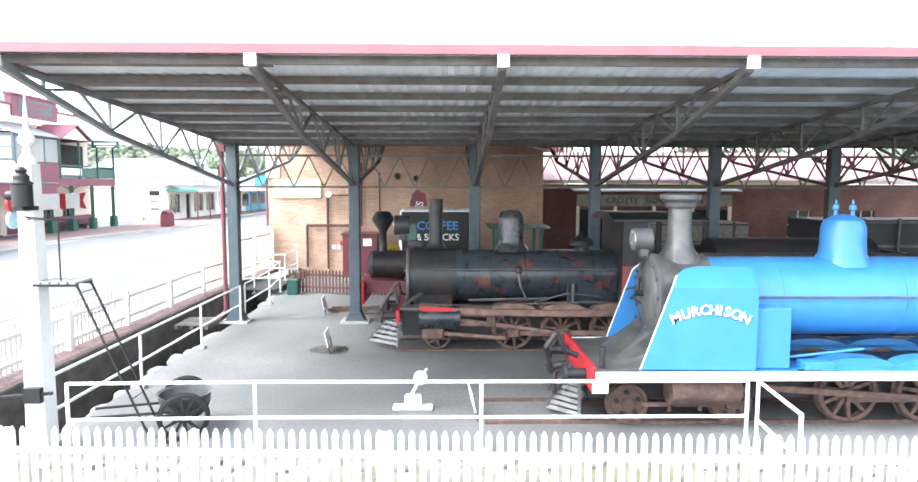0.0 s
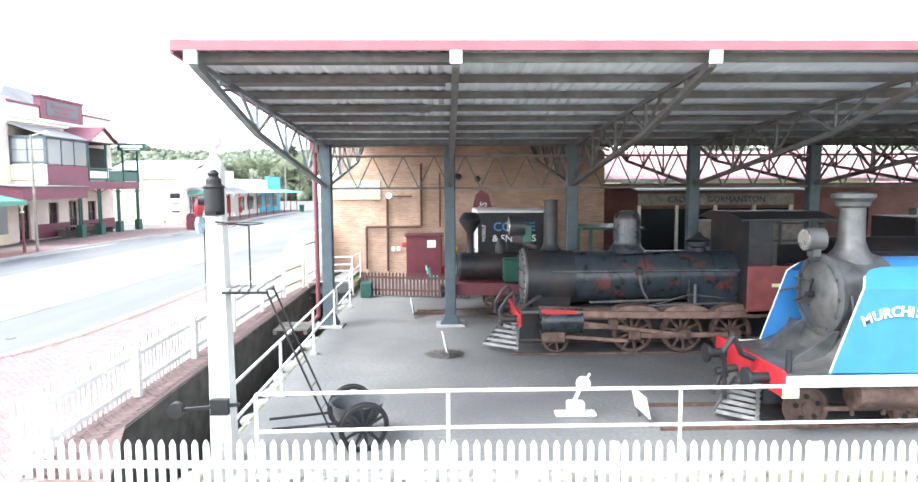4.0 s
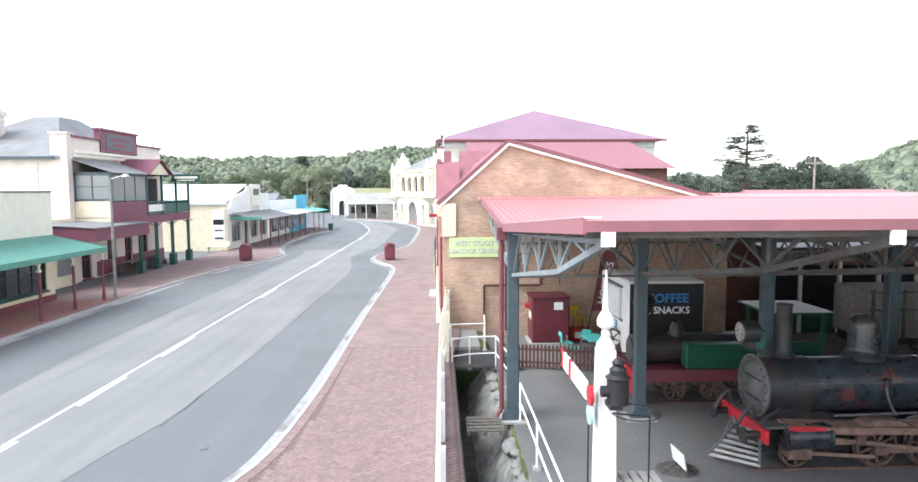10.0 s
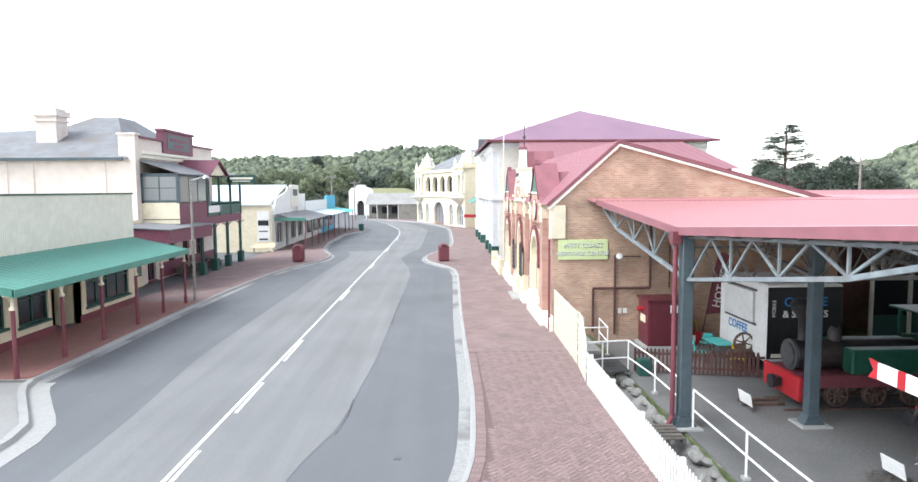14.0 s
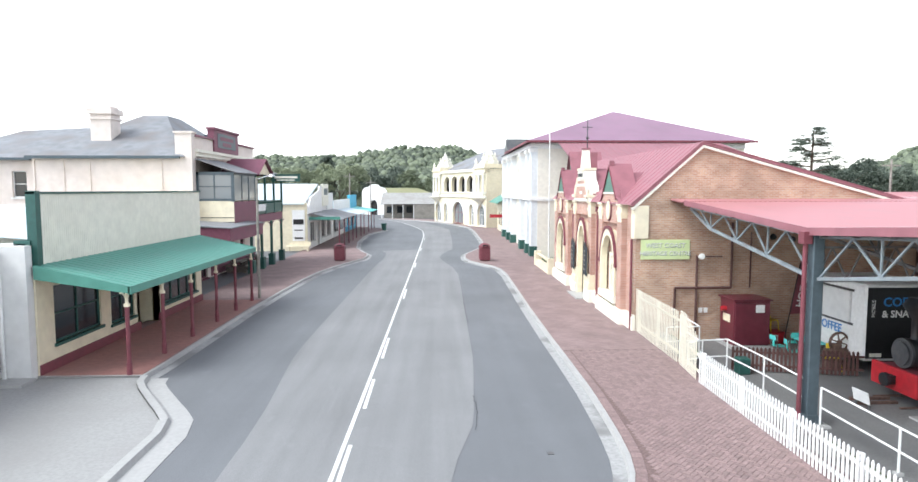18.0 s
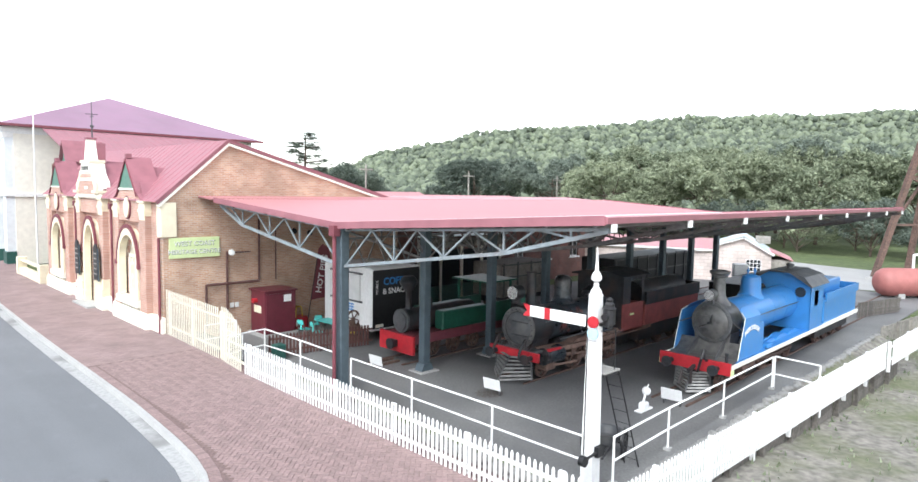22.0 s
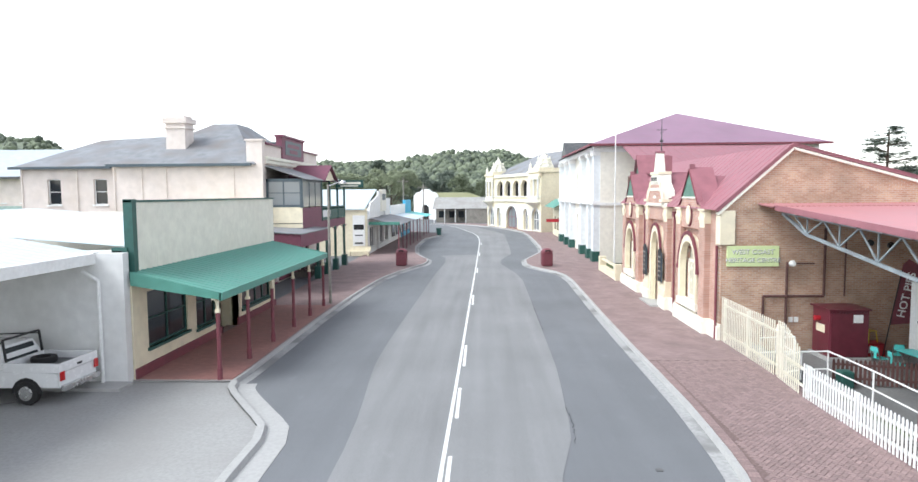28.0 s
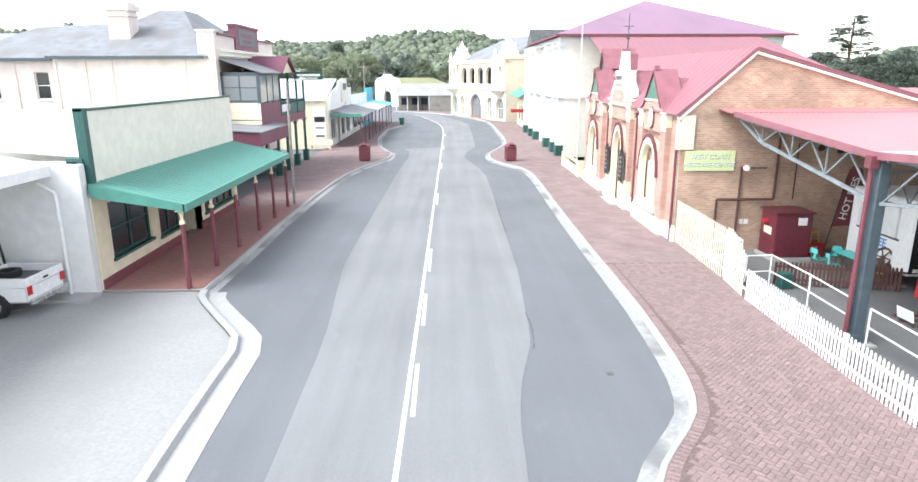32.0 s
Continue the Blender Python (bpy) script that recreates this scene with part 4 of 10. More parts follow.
for i in range(NB):
    x = X0 + i * BAY
    post = part("post", B((x - 0.15, YV - 0.14, YARD, x + 0.15, YV + 0.14, ZV - 0.05), bevel=0.02), M_steel, shed)
    bm = bmesh.new()
    prism(bm, [(x - 0.3, YARD + 0.01), (x + 0.3, YARD + 0.01), (x + 0.16, YARD + 0.3), (x - 0.16, YARD + 0.3)], "y", YV - 0.18, YV + 0.18)
    part("base_flare", bm, M_steel, post)
    part("base_plate", B((x - 0.4, YV - 0.35, YARD, x + 0.4, YV + 0.35, YARD + 0.05)), M_concrete, post)
    for ye, nm in ((YS + 0.05, "truss"), (YN - 0.05, "truss")):
        tr = part(nm, bmesh.new(), M_truss, shed)
        y0 = YV + (0.15 if ye > YV else -0.15)
        way = 1 if ye > YV else -1
        reach = abs(ye - YV)

        def low(d):
            return 3.62 + 0.1425 * d if d < 6.44 else 4.54 + (roof_z(ye) - 0.2 - 4.54) * (d - 6.44) / (reach - 6.44)
        # end truss in the paler grey, inner trusses in the darker purlin colour
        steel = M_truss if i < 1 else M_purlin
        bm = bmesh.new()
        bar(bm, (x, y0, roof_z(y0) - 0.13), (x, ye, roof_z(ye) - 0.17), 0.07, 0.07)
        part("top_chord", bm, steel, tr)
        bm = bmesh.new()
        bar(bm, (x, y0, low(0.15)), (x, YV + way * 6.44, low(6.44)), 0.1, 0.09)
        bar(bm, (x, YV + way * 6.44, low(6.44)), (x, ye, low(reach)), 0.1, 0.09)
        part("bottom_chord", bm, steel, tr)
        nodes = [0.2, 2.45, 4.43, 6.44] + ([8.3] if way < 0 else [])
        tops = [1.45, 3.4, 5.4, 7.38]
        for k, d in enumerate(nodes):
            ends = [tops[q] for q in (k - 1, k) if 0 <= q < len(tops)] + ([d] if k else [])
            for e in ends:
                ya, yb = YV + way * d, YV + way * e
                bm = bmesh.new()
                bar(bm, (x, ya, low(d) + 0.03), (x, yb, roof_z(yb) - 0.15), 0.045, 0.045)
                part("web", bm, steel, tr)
    part("end_block", B((x - 0.08, YS - 0.075, ZE - 0.22, x + 0.08, YS - 0.02, ZE - 0.052)), M_white, shed, "white painted truss end")
    if i < NB - 1:
        br = part("cross_truss", B((x, YV - 0.03, 4.42, x + BAY, YV + 0.03, 4.48), (x, YV - 0.03, 3.54, x + BAY, YV + 0.03, 3.6)), M_purlin, shed)
        n = 4
        for k in range(n):
            xl, xr = x + BAY * k / n, x + BAY * (k + 1) / n
            for p, q in (((xl, YV, 3.57), ((xl + xr) / 2, YV, 4.45)), (((xl + xr) / 2, YV, 4.45), (xr, YV, 3.57))):
                bm = bmesh.new()
                bar(bm, p, q, 0.035, 0.035)
                part("web", bm, M_purlin, br)
bm = bmesh.new()
rod(bm, (X0 - 0.3, YV, ZV), (X0 - 0.3, YV, YARD + 0.3), 0.06, seg=10)
rod(bm, (X0 - 0.3, YV, YARD + 0.3), (X0 - 0.75, YV - 0.5, YARD - 0.1), 0.06, seg=10)
box(bm, X0 - 0.42, YV - 0.13, ZV - 0.3, X0 - 0.18, YV + 0.13, ZV + 0.02)
part("downpipe", bm, M_maroon, shed, "maroon downpipe with rainwater head")

# ---- rails in the yard ----
for yc, x0 in ((11.1, 2.2), (15.74, 0.3), (20.1, -1.2)):
    tr = thing("railway_track", "rusty rails set in the yard asphalt", "rails")
    for s in (-0.55, 0.55):
        part("rail", B((x0, yc + s - 0.035, YARD - 0.01, 34, yc + s + 0.035, YARD + 0.05)), M_rust, tr)


# ---- locomotives ----
WHEELS = {}


def wheel(name, parent, x, y, z, r, spokes=8, w=0.12, mat=None, label="", turn=0.0):
    """A spoked wheel standing along x: tyre with hub, and each spoke."""
    mat = mat or M_rust
    key = (r, w, mat.name)
    if key not in WHEELS:
        bm = bmesh.new()
        seg, ri = 28, r * 0.84
        prof = ((ri, -w / 2), (r * 0.96, -w / 2), (r, -w * 0.35), (r, w * 0.3), (r * 1.05, w * 0.34), (r * 1.05, w / 2), (ri, w / 2))
        rings = [[bm.verts.new((rr * math.cos(2 * math.pi * i / seg), zz, rr * math.sin(2 * math.pi * i / seg))) for i in range(seg)] for rr, zz in prof]
        rings.append(rings[0])
        for p, q in zip(rings, rings[1:]):
            for i in range(seg):
                bm.faces.new((p[i], p[(i + 1) % seg], q[(i + 1) % seg], q[i]))
        hub = bmesh.new()
        rod(hub, (0, -w * 0.7, 0), (0, w * 0.7, 0), r * 0.2, seg=14)
        sp = bmesh.new()
        prism(sp, [(r * 0.17, -r * 0.075), (ri * 1.01, -r * 0.05), (ri * 1.01, r * 0.05), (r * 0.17, r * 0.075)], "y", -w * 0.2, w * 0.2)
        WHEELS[key] = mesh_of("wheel_rim", bm, mat), mesh_of("hub", hub, mat), mesh_of("spoke", sp, mat)
    rim, hb, sp = WHEELS[key]
    ob = piece(name, rim, parent, pose(x, y, z, 0, turn, 0))
    if label:
        tagged(ob, label)
    piece("hub", hb, ob)
    for k in range(spokes):
        piece("spoke", sp, ob, pose(0, 0, 0, 0, 360 * (k + 0.3) / spokes, 0))
    return ob


def tube_x(bm, x0, x1, y, z, r, seg=28, r2=None):
    rod(bm, (x0, y, z), (x1, y, z), r, r2, seg=seg)


def buffers(root, x, yc, z, mat=M_black):
    for s in (-0.75, 0.75):
        bm = bmesh.new()
        tube_x(bm, x - 0.32, x, yc + s, z, 0.085, 12)
        tube_x(bm, x - 0.37, x - 0.32, yc + s, z, 0.17, 16)
        part("buffer", bm, mat, root, "black sprung buffer", smooth=True)


def plough(root, x, yc, z0, z1, w, reach):
    """A wedge-shaped cowcatcher of sloping slats, each bent at the middle."""
    n = 7
    for k in range(n):
        f = k / (n - 1)
        z = z0 + (z1 - z0) * f
        nose, back = x - reach * (1 - 0.72 * f), x - 0.06 * (1 - f)
        bm = bmesh.new()
        for s in (-1, 1):
            a, b = Vector((nose, yc, z - 0.02)), Vector((back, yc + s * w * (1 - 0.12 * f), z + 0.05))
            up = Vector((0.045, 0, 0.055))
            th = Vector((0.018, 0, -0.006))
            v = [bm.verts.new(q) for q in (a, b, b + up, a + up, a + th, b + th, b + up + th, a + up + th)]
            for i in ((0, 1, 2, 3), (4, 5, 6, 7), (0, 1, 5, 4), (3, 2, 6, 7), (1, 2, 6, 5), (0, 3, 7, 4)):
                bm.faces.new([v[j] for j in i])
        part("plough_slat", bm, M_paleplate, root, "grey bent cowcatcher slat")
    for s in (-1, 0, 1):
        bm = bmesh.new()
        bar(bm, (x - 0.02 if s else x - reach * 0.26, yc + s * w * 0.9, z1 + 0.06), (x - 0.04 if s else x - reach * 0.97, yc + s * w * 0.97, z0), 0.05, 0.025)
        part("plough_rib", bm, M_smoke, root)


def headlamp(root, x, yc, z, r, shell=None):
    bm = bmesh.new()
    tube_x(bm, x, x + r * 1.5, yc, z, r, 20)
    box(bm, x + 0.1, yc - r * 0.5, z - r * 1.5, x + r * 1.2, yc + r * 0.5, z - r * 0.8)
    lamp = part("headlamp", bm, shell or M_smoke, root, "round headlamp with a bright rim", smooth=True)
    bm = bmesh.new()
    tube_x(bm, x - 0.02, x + 0.005, yc, z, r * 0.9, 20)
    part("lens", bm, M_chrome, lamp, smooth=True)


R0 = YARD + 0.05

# Blue engine
loco = thing("blue_locomotive", "bright blue steam locomotive with grey smokebox and red buffer beam", "locomotive", pose(0.11, 0, -0.03))
yc = 11.1
bm = bmesh.new()
tube_x(bm, 5.75, 11.4, yc, 1.78, 0.66, 36)
part("boiler", bm, M_blue, loco, "bright blue boiler barrel", smooth=True)
for x in (6.9, 8.9, 10.2):
    bm = bmesh.new()
    tube_x(bm, x, x + 0.05, yc, 1.78, 0.667, 36)
    part("boiler_band", bm, M_blue, loco, smooth=True)
# smokebox: wrapper, saddle, front ring and pale round door
bm = bmesh.new()
tube_x(bm, 4.95, 5.8, yc, 1.82, 0.66, 36)
prism(bm, [(yc - 0.52, 0.72), (yc + 0.52, 0.72), (yc + 0.62, 1.5), (yc - 0.62, 1.5)], "x", 5.0, 5.75)
smokebox = part("smokebox", bm, M_oldsmoke, loco, "matt grey smokebox", smooth=True)
bm = bmesh.new()
lathe(bm, [(0.68, 0.0), (0.68, 0.06), (0.63, 0.09), (0.56, 0.09), (0.56, 0.0)], Matrix.Translation((4.96, yc, 1.82)) @ pose(0, 0, 0, 0, -90, 0), 36)
part("front_ring", bm, M_smoke, smokebox, smooth=True)
bm = bmesh.new()
lathe(bm, [(0.56, 0.0), (0.56, 0.05), (0.5, 0.09), (0.2, 0.13), (0.02, 0.14)], Matrix.Translation((4.94, yc, 1.82)) @ pose(0, 0, 0, 0, -90, 0), 36)
part("smokebox_door", bm, M_oldsmoke, smokebox, "round worn grey smokebox door", smooth=True)
bm = bmesh.new()
tube_x(bm, 4.68, 4.84, yc, 1.82, 0.05, 12)
bar(bm, (4.7, yc - 0.02, 1.82), (4.68, yc + 0.3, 1.66), 0.028)
bar(bm, (4.73, yc, 1.82), (4.72, yc - 0.1, 2.1), 0.028)
tagged(new("door_handle", mesh_of("door_handle", bm, M_black)), "").parent = smokebox
for k in range(12):
    a = k * math.pi / 6
    bm = bmesh.new()
    tube_x(bm, 4.84, 4.9, yc + 0.6 * math.cos(a), 1.82 + 0.6 * math.sin(a), 0.03, 6)
    part("dog_bolt", bm, M_smoke, smokebox)
for z in (1.62, 2.02):
    bm = bmesh.new()
    bar(bm, (4.82, yc + 0.6, z), (4.81, yc + 0.12, z), 0.06, 0.02)
    part("hinge_strap", bm, M_smoke, smokebox)
bm = bmesh.new()
lathe(bm, [(0.4, 2.36), (0.36, 2.44), (0.26, 2.56), (0.205, 2.72), (0.19, 3.26), (0.25, 3.29), (0.26, 3.36), (0.33, 3.42), (0.33, 3.49), (0.2, 3.52)], Matrix.Translation((5.4, yc, 0)), 28)
part("chimney", bm, M_oldsmoke, loco, "grey metal chimney with a flared base", smooth=True)
headlamp(loco, 4.62, yc, 2.74, 0.19)
bm = bmesh.new()
lathe(bm, [(0.46, 2.3), (0.42, 2.42), (0.365, 2.5), (0.35, 2.7), (0.345, 2.94), (0.3, 3.07), (0.16, 3.15), (0.02, 3.17)], Matrix.Translation((8.2, yc, 0)), 28)
dome = part("steam_dome", bm, M_blue, loco, "bright blue steam dome", smooth=True)
for s in (-0.09, 0.09):
    bm = bmesh.new()
    lathe(bm, [(0.035, 3.1), (0.03, 3.23), (0.055, 3.25), (0.05, 3.32), (0.02, 3.34), (0.015, 3.41)], Matrix.Translation((8.2 + s, yc - s, 0)), 10)
    part("safety_valve", bm, M_blue, dome, smooth=True)
for s in (-1, 1):
    y = yc + s * 1.07
    # side plate: upright below, its top panel leaning in towards the boiler
    bm = bmesh.new()
    prism(bm, [(4.47, 0.8), (6.27, 0.78), (6.27, 2.08), (4.93, 2.08)], "y", y - 0.012, y + 0.012)
    plate = part("smoke_deflector", bm, M_blue, loco, "bright blue plate curving up from the footplate beside the smokebox")
    outline = [(4.93, 2.08), (6.27, 2.08), (6.27, 2.36), (5.42, 2.37), (5.2, 2.33), (5.05, 2.24)]
    bm = bmesh.new()
    for q in (0.0, 0.024):
        bm.faces.new([bm.verts.new((px, y - s * ((pz - 2.08) * 1.1 + q - 0.012), pz)) for px, pz in outline])
    bmesh.ops.bridge_loops(bm, edges=bm.edges[:])
    part("top_panel", bm, M_blue, plate)
    for p, q in (((4.47, 0.8), (4.93, 2.08)), ((4.93, 2.08), (5.05, 2.24))):
        bm = bmesh.new()
        rod(bm, (p[0], y, p[1]), (q[0], y - (0 if q[1] < 2.1 else s * 0.17), q[1]), 0.014)
        part("edge_bead", bm, M_cream_pale, plate)
    bm = bmesh.new()
    rod(bm, (4.8, y, 1.7), (5.05, yc + s * 0.62, 1.9), 0.018)
    part("stay", bm, M_smoke, plate)
    if s < 0:
        widths = {"M": 1.25, "I": 0.5}
        total = sum(widths.get(c, 1.0) for c in "MURCHISON")
        run = 0.0
        for ch in "MURCHISON":
            w = widths.get(ch, 1.0)
            u = (run + w / 2) / total * 2 - 1
            run += w
            m4 = pose(5.52 + u * 0.62, y - 0.016, 1.73 - 0.17 * u * u, 90, 0, 0) @ pose(0, 0, 0, 0, 0, -26 * u)
            lettering(ch, 0.215, M_blackmat, plate, m4 @ Matrix.Translation((0.012, -0.014, 0)), depth=0.002, bold=True, name="letter_shadow")
            lettering(ch, 0.215, M_white, plate, m4 @ Matrix.Translation((0, 0, 0.008)), depth=0.006, bold=True, name="letter")
# straight running plate, pale edge, low boxes and splashers
for s in (-1, 1):
    y = yc + s * 1.0
    bm = bmesh.new()
    box(bm, 6.27, min(y, y - s * 0.4), 0.78, 6.85, max(y, y - s * 0.4), 1.74, bevel=0.02)
    part("sand_box", bm, M_blue, loco, "blue sandbox on the footplate")
    part("running_plate", B((4.45, min(yc + s * 0.5, yc + s * 1.14), 0.68, 13.2, max(yc + s * 0.5, yc + s * 1.14), 0.77)), M_blue, loco)
    part("plate_edge", B((3.75, min(yc + s * 1.14, yc + s * 1.17), 0.64, 13.2, max(yc + s * 1.14, yc + s * 1.17), 0.78)), M_cream_pale, loco, "pale edge strip of the footplate")
    part("edge_corner", B((3.7, min(yc + s * 1.14, yc + s * 1.18), 0.45, 3.95, max(yc + s * 1.14, yc + s * 1.18), 0.64)), M_limesign, loco)
    for x in (8.05, 9.35, 10.6):
        bm = bmesh.new()
        pts = [(x + 0.62 * math.cos(math.pi * i / 12), 0.75 + 0.15 * math.sin(math.pi * i / 12)) for i in range(13)]
        prism(bm, pts, "y", yc + s * 0.5, yc + s * 0.8)
        part("splasher", bm, M_blue, loco, "low curved blue wheel splasher")
    part("step_box", B((7.05, min(yc + s * 0.8, yc + s * 1.08), 0.77, 7.5, max(yc + s * 0.8, yc + s * 1.08), 0.9), bevel=0.01), M_blue, loco)
    part("vent_slot", B((6.95, yc + s * 1.145 - 0.004 if s > 0 else yc + s * 1.09, 0.772, 7.3, yc + s * 1.145 + 0.004 if s > 0 else yc + s * 1.02, 0.785)), M_dark, loco)
    bm = bmesh.new()
    rod(bm, (5.9, yc + s * 0.69, 1.86), (11.4, yc + s * 0.69, 1.86), 0.018)
    part("handrail", bm, M_smoke, loco)
    for x in (6.6, 7.8, 9.0, 10.2, 11.2):
        bm = bmesh.new()
        rod(bm, (x, yc + s * 0.64, 1.86), (x, yc + s * 0.7, 1.86), 0.03)
        part("handrail_stanchion", bm, M_blue, loco)
    bm = bmesh.new()
    rod(bm, (6.9, yc + s * 0.85, 0.93), (8.1, yc + s * 0.85, 1.06), 0.022)
    part("lubricator_pipe", bm, M_blue, loco)
    for x in (4.42, 6.12):
        bm = bmesh.new()
        prof = [(0.05, 0.09), (0.1, 0.09), (0.12, 0.04), (0.26, 0.03), (0.28, 0.07), (0.33, 0.07), (0.36, -0.05), (0.3, -0.07), (0.05, -0.07)]
        lathe(bm, prof, Matrix.Translation((x, yc + s * 0.56, R0 + 0.33)) @ pose(0, 0, 0, 90 if s < 0 else -90, 0, 0), 28)
        pw = part("pony_wheel", bm, M_rust, loco, "rusty disc leading wheel with round holes", smooth=True)
        for k in range(5):
            a = 2 * math.pi * k / 5 + 0.4
            bm = bmesh.new()
            yy = yc + s * 0.6
            rod(bm, (x + 0.185 * math.cos(a), yy - 0.012, R0 + 0.33 + 0.185 * math.sin(a)), (x + 0.185 * math.cos(a), yy + 0.012, R0 + 0.33 + 0.185 * math.sin(a)), 0.042, seg=12)
            part("hole", bm, M_dark, pw)
    for x in (8.05, 9.35, 10.6):
        wheel("driving_wheel", loco, x, yc + s * 0.56, R0 + 0.5, 0.5, 10, label="rusty spoked driving wheel")
    bm = bmesh.new()
    bar(bm, (7.95, yc + s * 0.72, R0 + 0.44), (10.7, yc + s * 0.72, R0 + 0.44), 0.05, 0.1)
    part("coupling_rod", bm, M_rust, loco)
    bm = bmesh.new()
    bar(bm, (6.6, yc + s * 0.82, 0.42), (9.35, yc + s * 0.82, R0 + 0.46), 0.05, 0.1)
    part("connecting_rod", bm, M_rust, loco)
    bm = bmesh.new()
    bar(bm, (4.6, yc + s * 0.72, 0.12), (5.95, yc + s * 0.72, 0.12), 0.05, 0.07)
    part("bogie_bar", bm, M_rust, loco)
    for x in (5.05, 5.55):
        bm = bmesh.new()
        rod(bm, (x, yc + s * 0.75, 0.32), (x, yc + s * 0.75, 0.02), 0.035)
        part("spring_hanger", bm, M_rust, loco)
    bm = bmesh.new()
    tube_x(bm, 5.0, 6.1, yc + s * 0.8, 0.4, 0.25, 18)
    part("cylinder", bm, M_rust, loco, "rusty cylinder block", smooth=True)
part("frame", B((3.8, yc - 0.42, 0.12, 12.8, yc + 0.42, 0.68)), M_black, loco, "dark frame plates")
# curved front platform sloping up to the smokebox
bm = bmesh.new()
top = [(3.78, 0.78), (4.2, 0.78), (4.5, 0.81), (4.75, 0.9), (4.92, 1.05), (5.0, 1.22)]
for (x0, z0), (x1, z1) in zip(top, top[1:]):
    prism(bm, [(x0, z0 - 0.05), (x1, z1 - 0.05), (x1, z1), (x0, z0)], "y", yc - 1.05, yc + 1.05)
part("front_plate", bm, M_oldsmoke, loco, "worn grey platform curving up to the smokebox")
for s in (-0.45, 0.45):
    bm = bmesh.new()
    prism(bm, [(4.2, 0.79), (4.75, 0.79), (4.98, 1.3), (4.9, 1.3)], "y", yc + s - 0.03, yc + s + 0.03)
    part("bracket", bm, M_smoke, loco)
part("buffer_beam", B((3.69, yc - 1.17, 0.46, 3.76, yc + 1.17, 0.86), bevel=0.01), M_red, loco, "red front buffer beam")
buffers(loco, 3.69, yc, 0.64)
plough(loco, 3.66, yc, -0.16, 0.38, 0.62, 0.5)
for (a, b, r) in (((3.5, yc - 0.1, 0.62), (3.15, yc - 0.1, 0.55), 0.07), ((3.4, yc - 0.45, 0.95), (3.25, yc - 0.5, 1.25), 0.045), ((3.25, yc - 0.5, 1.25), (3.08, yc - 0.5, 1.0), 0.045), ((3.08, yc - 0.5, 1.0), (3.2, yc - 0.35, 0.55), 0.045), ((3.62, yc - 0.45, 0.85), (3.4, yc - 0.45, 0.95), 0.045), ((3.3, yc - 0.1, 0.5), (3.3, yc - 0.1, 0.1), 0.04), ((3.45, yc + 0.25, 0.5), (3.25, yc + 0.25, 0.05), 0.035), ((3.9, yc - 0.95, 0.8), (3.9, yc - 0.95, 1.12), 0.05)):
    bm = bmesh.new()
    rod(bm, a, b, r)
    part("coupling_piece", bm, M_black, loco, "black drawgear and brake hose")
# cab, roof and tender
bm = bmesh.new()
prism(bm, [(yc - 1.12, 0.77), (yc + 1.12, 0.77), (yc + 1.12, 2.55), (yc + 0.9, 2.85), (yc + 0.4, 3.02), (yc - 0.4, 3.02), (yc - 0.9, 2.85), (yc - 1.12, 2.55)], "x", 11.4, 11.46)
part("cab_front", bm, M_blue, loco)
for s in (-1, 1):
    y = yc + s * 1.12
    bm = bmesh.new()
    prism(bm, [(11.4, 0.77), (13.0, 0.77), (13.0, 1.7), (11.85, 1.7), (11.85, 2.3), (12.35, 2.3), (12.35, 1.7), (13.0, 1.7), (13.0, 2.56), (11.4, 2.56)], "y", y - 0.02, y + 0.02)
    part("cab_side", bm, M_blue, loco, "blue cab side with an open window")
    bm = bmesh.new()
    lathe(bm, [(0.2, 0), (0.2, 0.02), (0.16, 0.03), (0.02, 0.03)], Matrix.Translation((11.4, yc + s * 0.75, 2.25)) @ pose(0, 0, 0, 0, -90, 0), 20)
    part("porthole", bm, M_glass, loco, smooth=True)
bm = bmesh.new()
prism(bm, [(yc - 1.25, 2.52), (yc - 0.95, 2.88), (yc - 0.4, 3.06), (yc + 0.4, 3.06), (yc + 0.95, 2.88), (yc + 1.25, 2.52), (yc + 1.22, 2.5), (yc + 0.4, 3.0), (yc - 0.4, 3.0), (yc - 1.22, 2.5)], "x", 11.1, 13.4)
part("cab_roof", bm, M_smoke, loco, "dark grey curved cab roof")
bm = bmesh.new()
lathe(bm, [(0.12, 3.0), (0.1, 3.15), (0.16, 3.18), (0.16, 3.24), (0.03, 3.28)], Matrix.Translation((12.4, yc, 0)), 14)
part("roof_vent", bm, M_smoke, loco, smooth=True)
bm = bmesh.new()
box(bm, 13.4, yc - 1.1, 0.7, 18.4, yc + 1.1, 1.75, bevel=0.03)
tender = part("tender", bm, M_blue, loco, "bright blue tender with flared coal rails")
bm = bmesh.new()
box(bm, 13.55, yc - 0.85, 1.75, 16.6, yc + 0.85, 2.45, bevel=0.04)
part("coal_bunker", bm, M_blue, tender, "raised blue coal bunker")
for y0, y1 in ((yc - 1.18, yc - 1.12), (yc + 1.12, yc + 1.18)):
    part("coal_rail", B((13.4, y0, 1.7, 18.4, y1, 2.05)), M_blue, tender)
part("coal_rail", B((18.36, yc - 1.18, 1.7, 18.42, yc + 1.18, 2.05)), M_blue, tender)
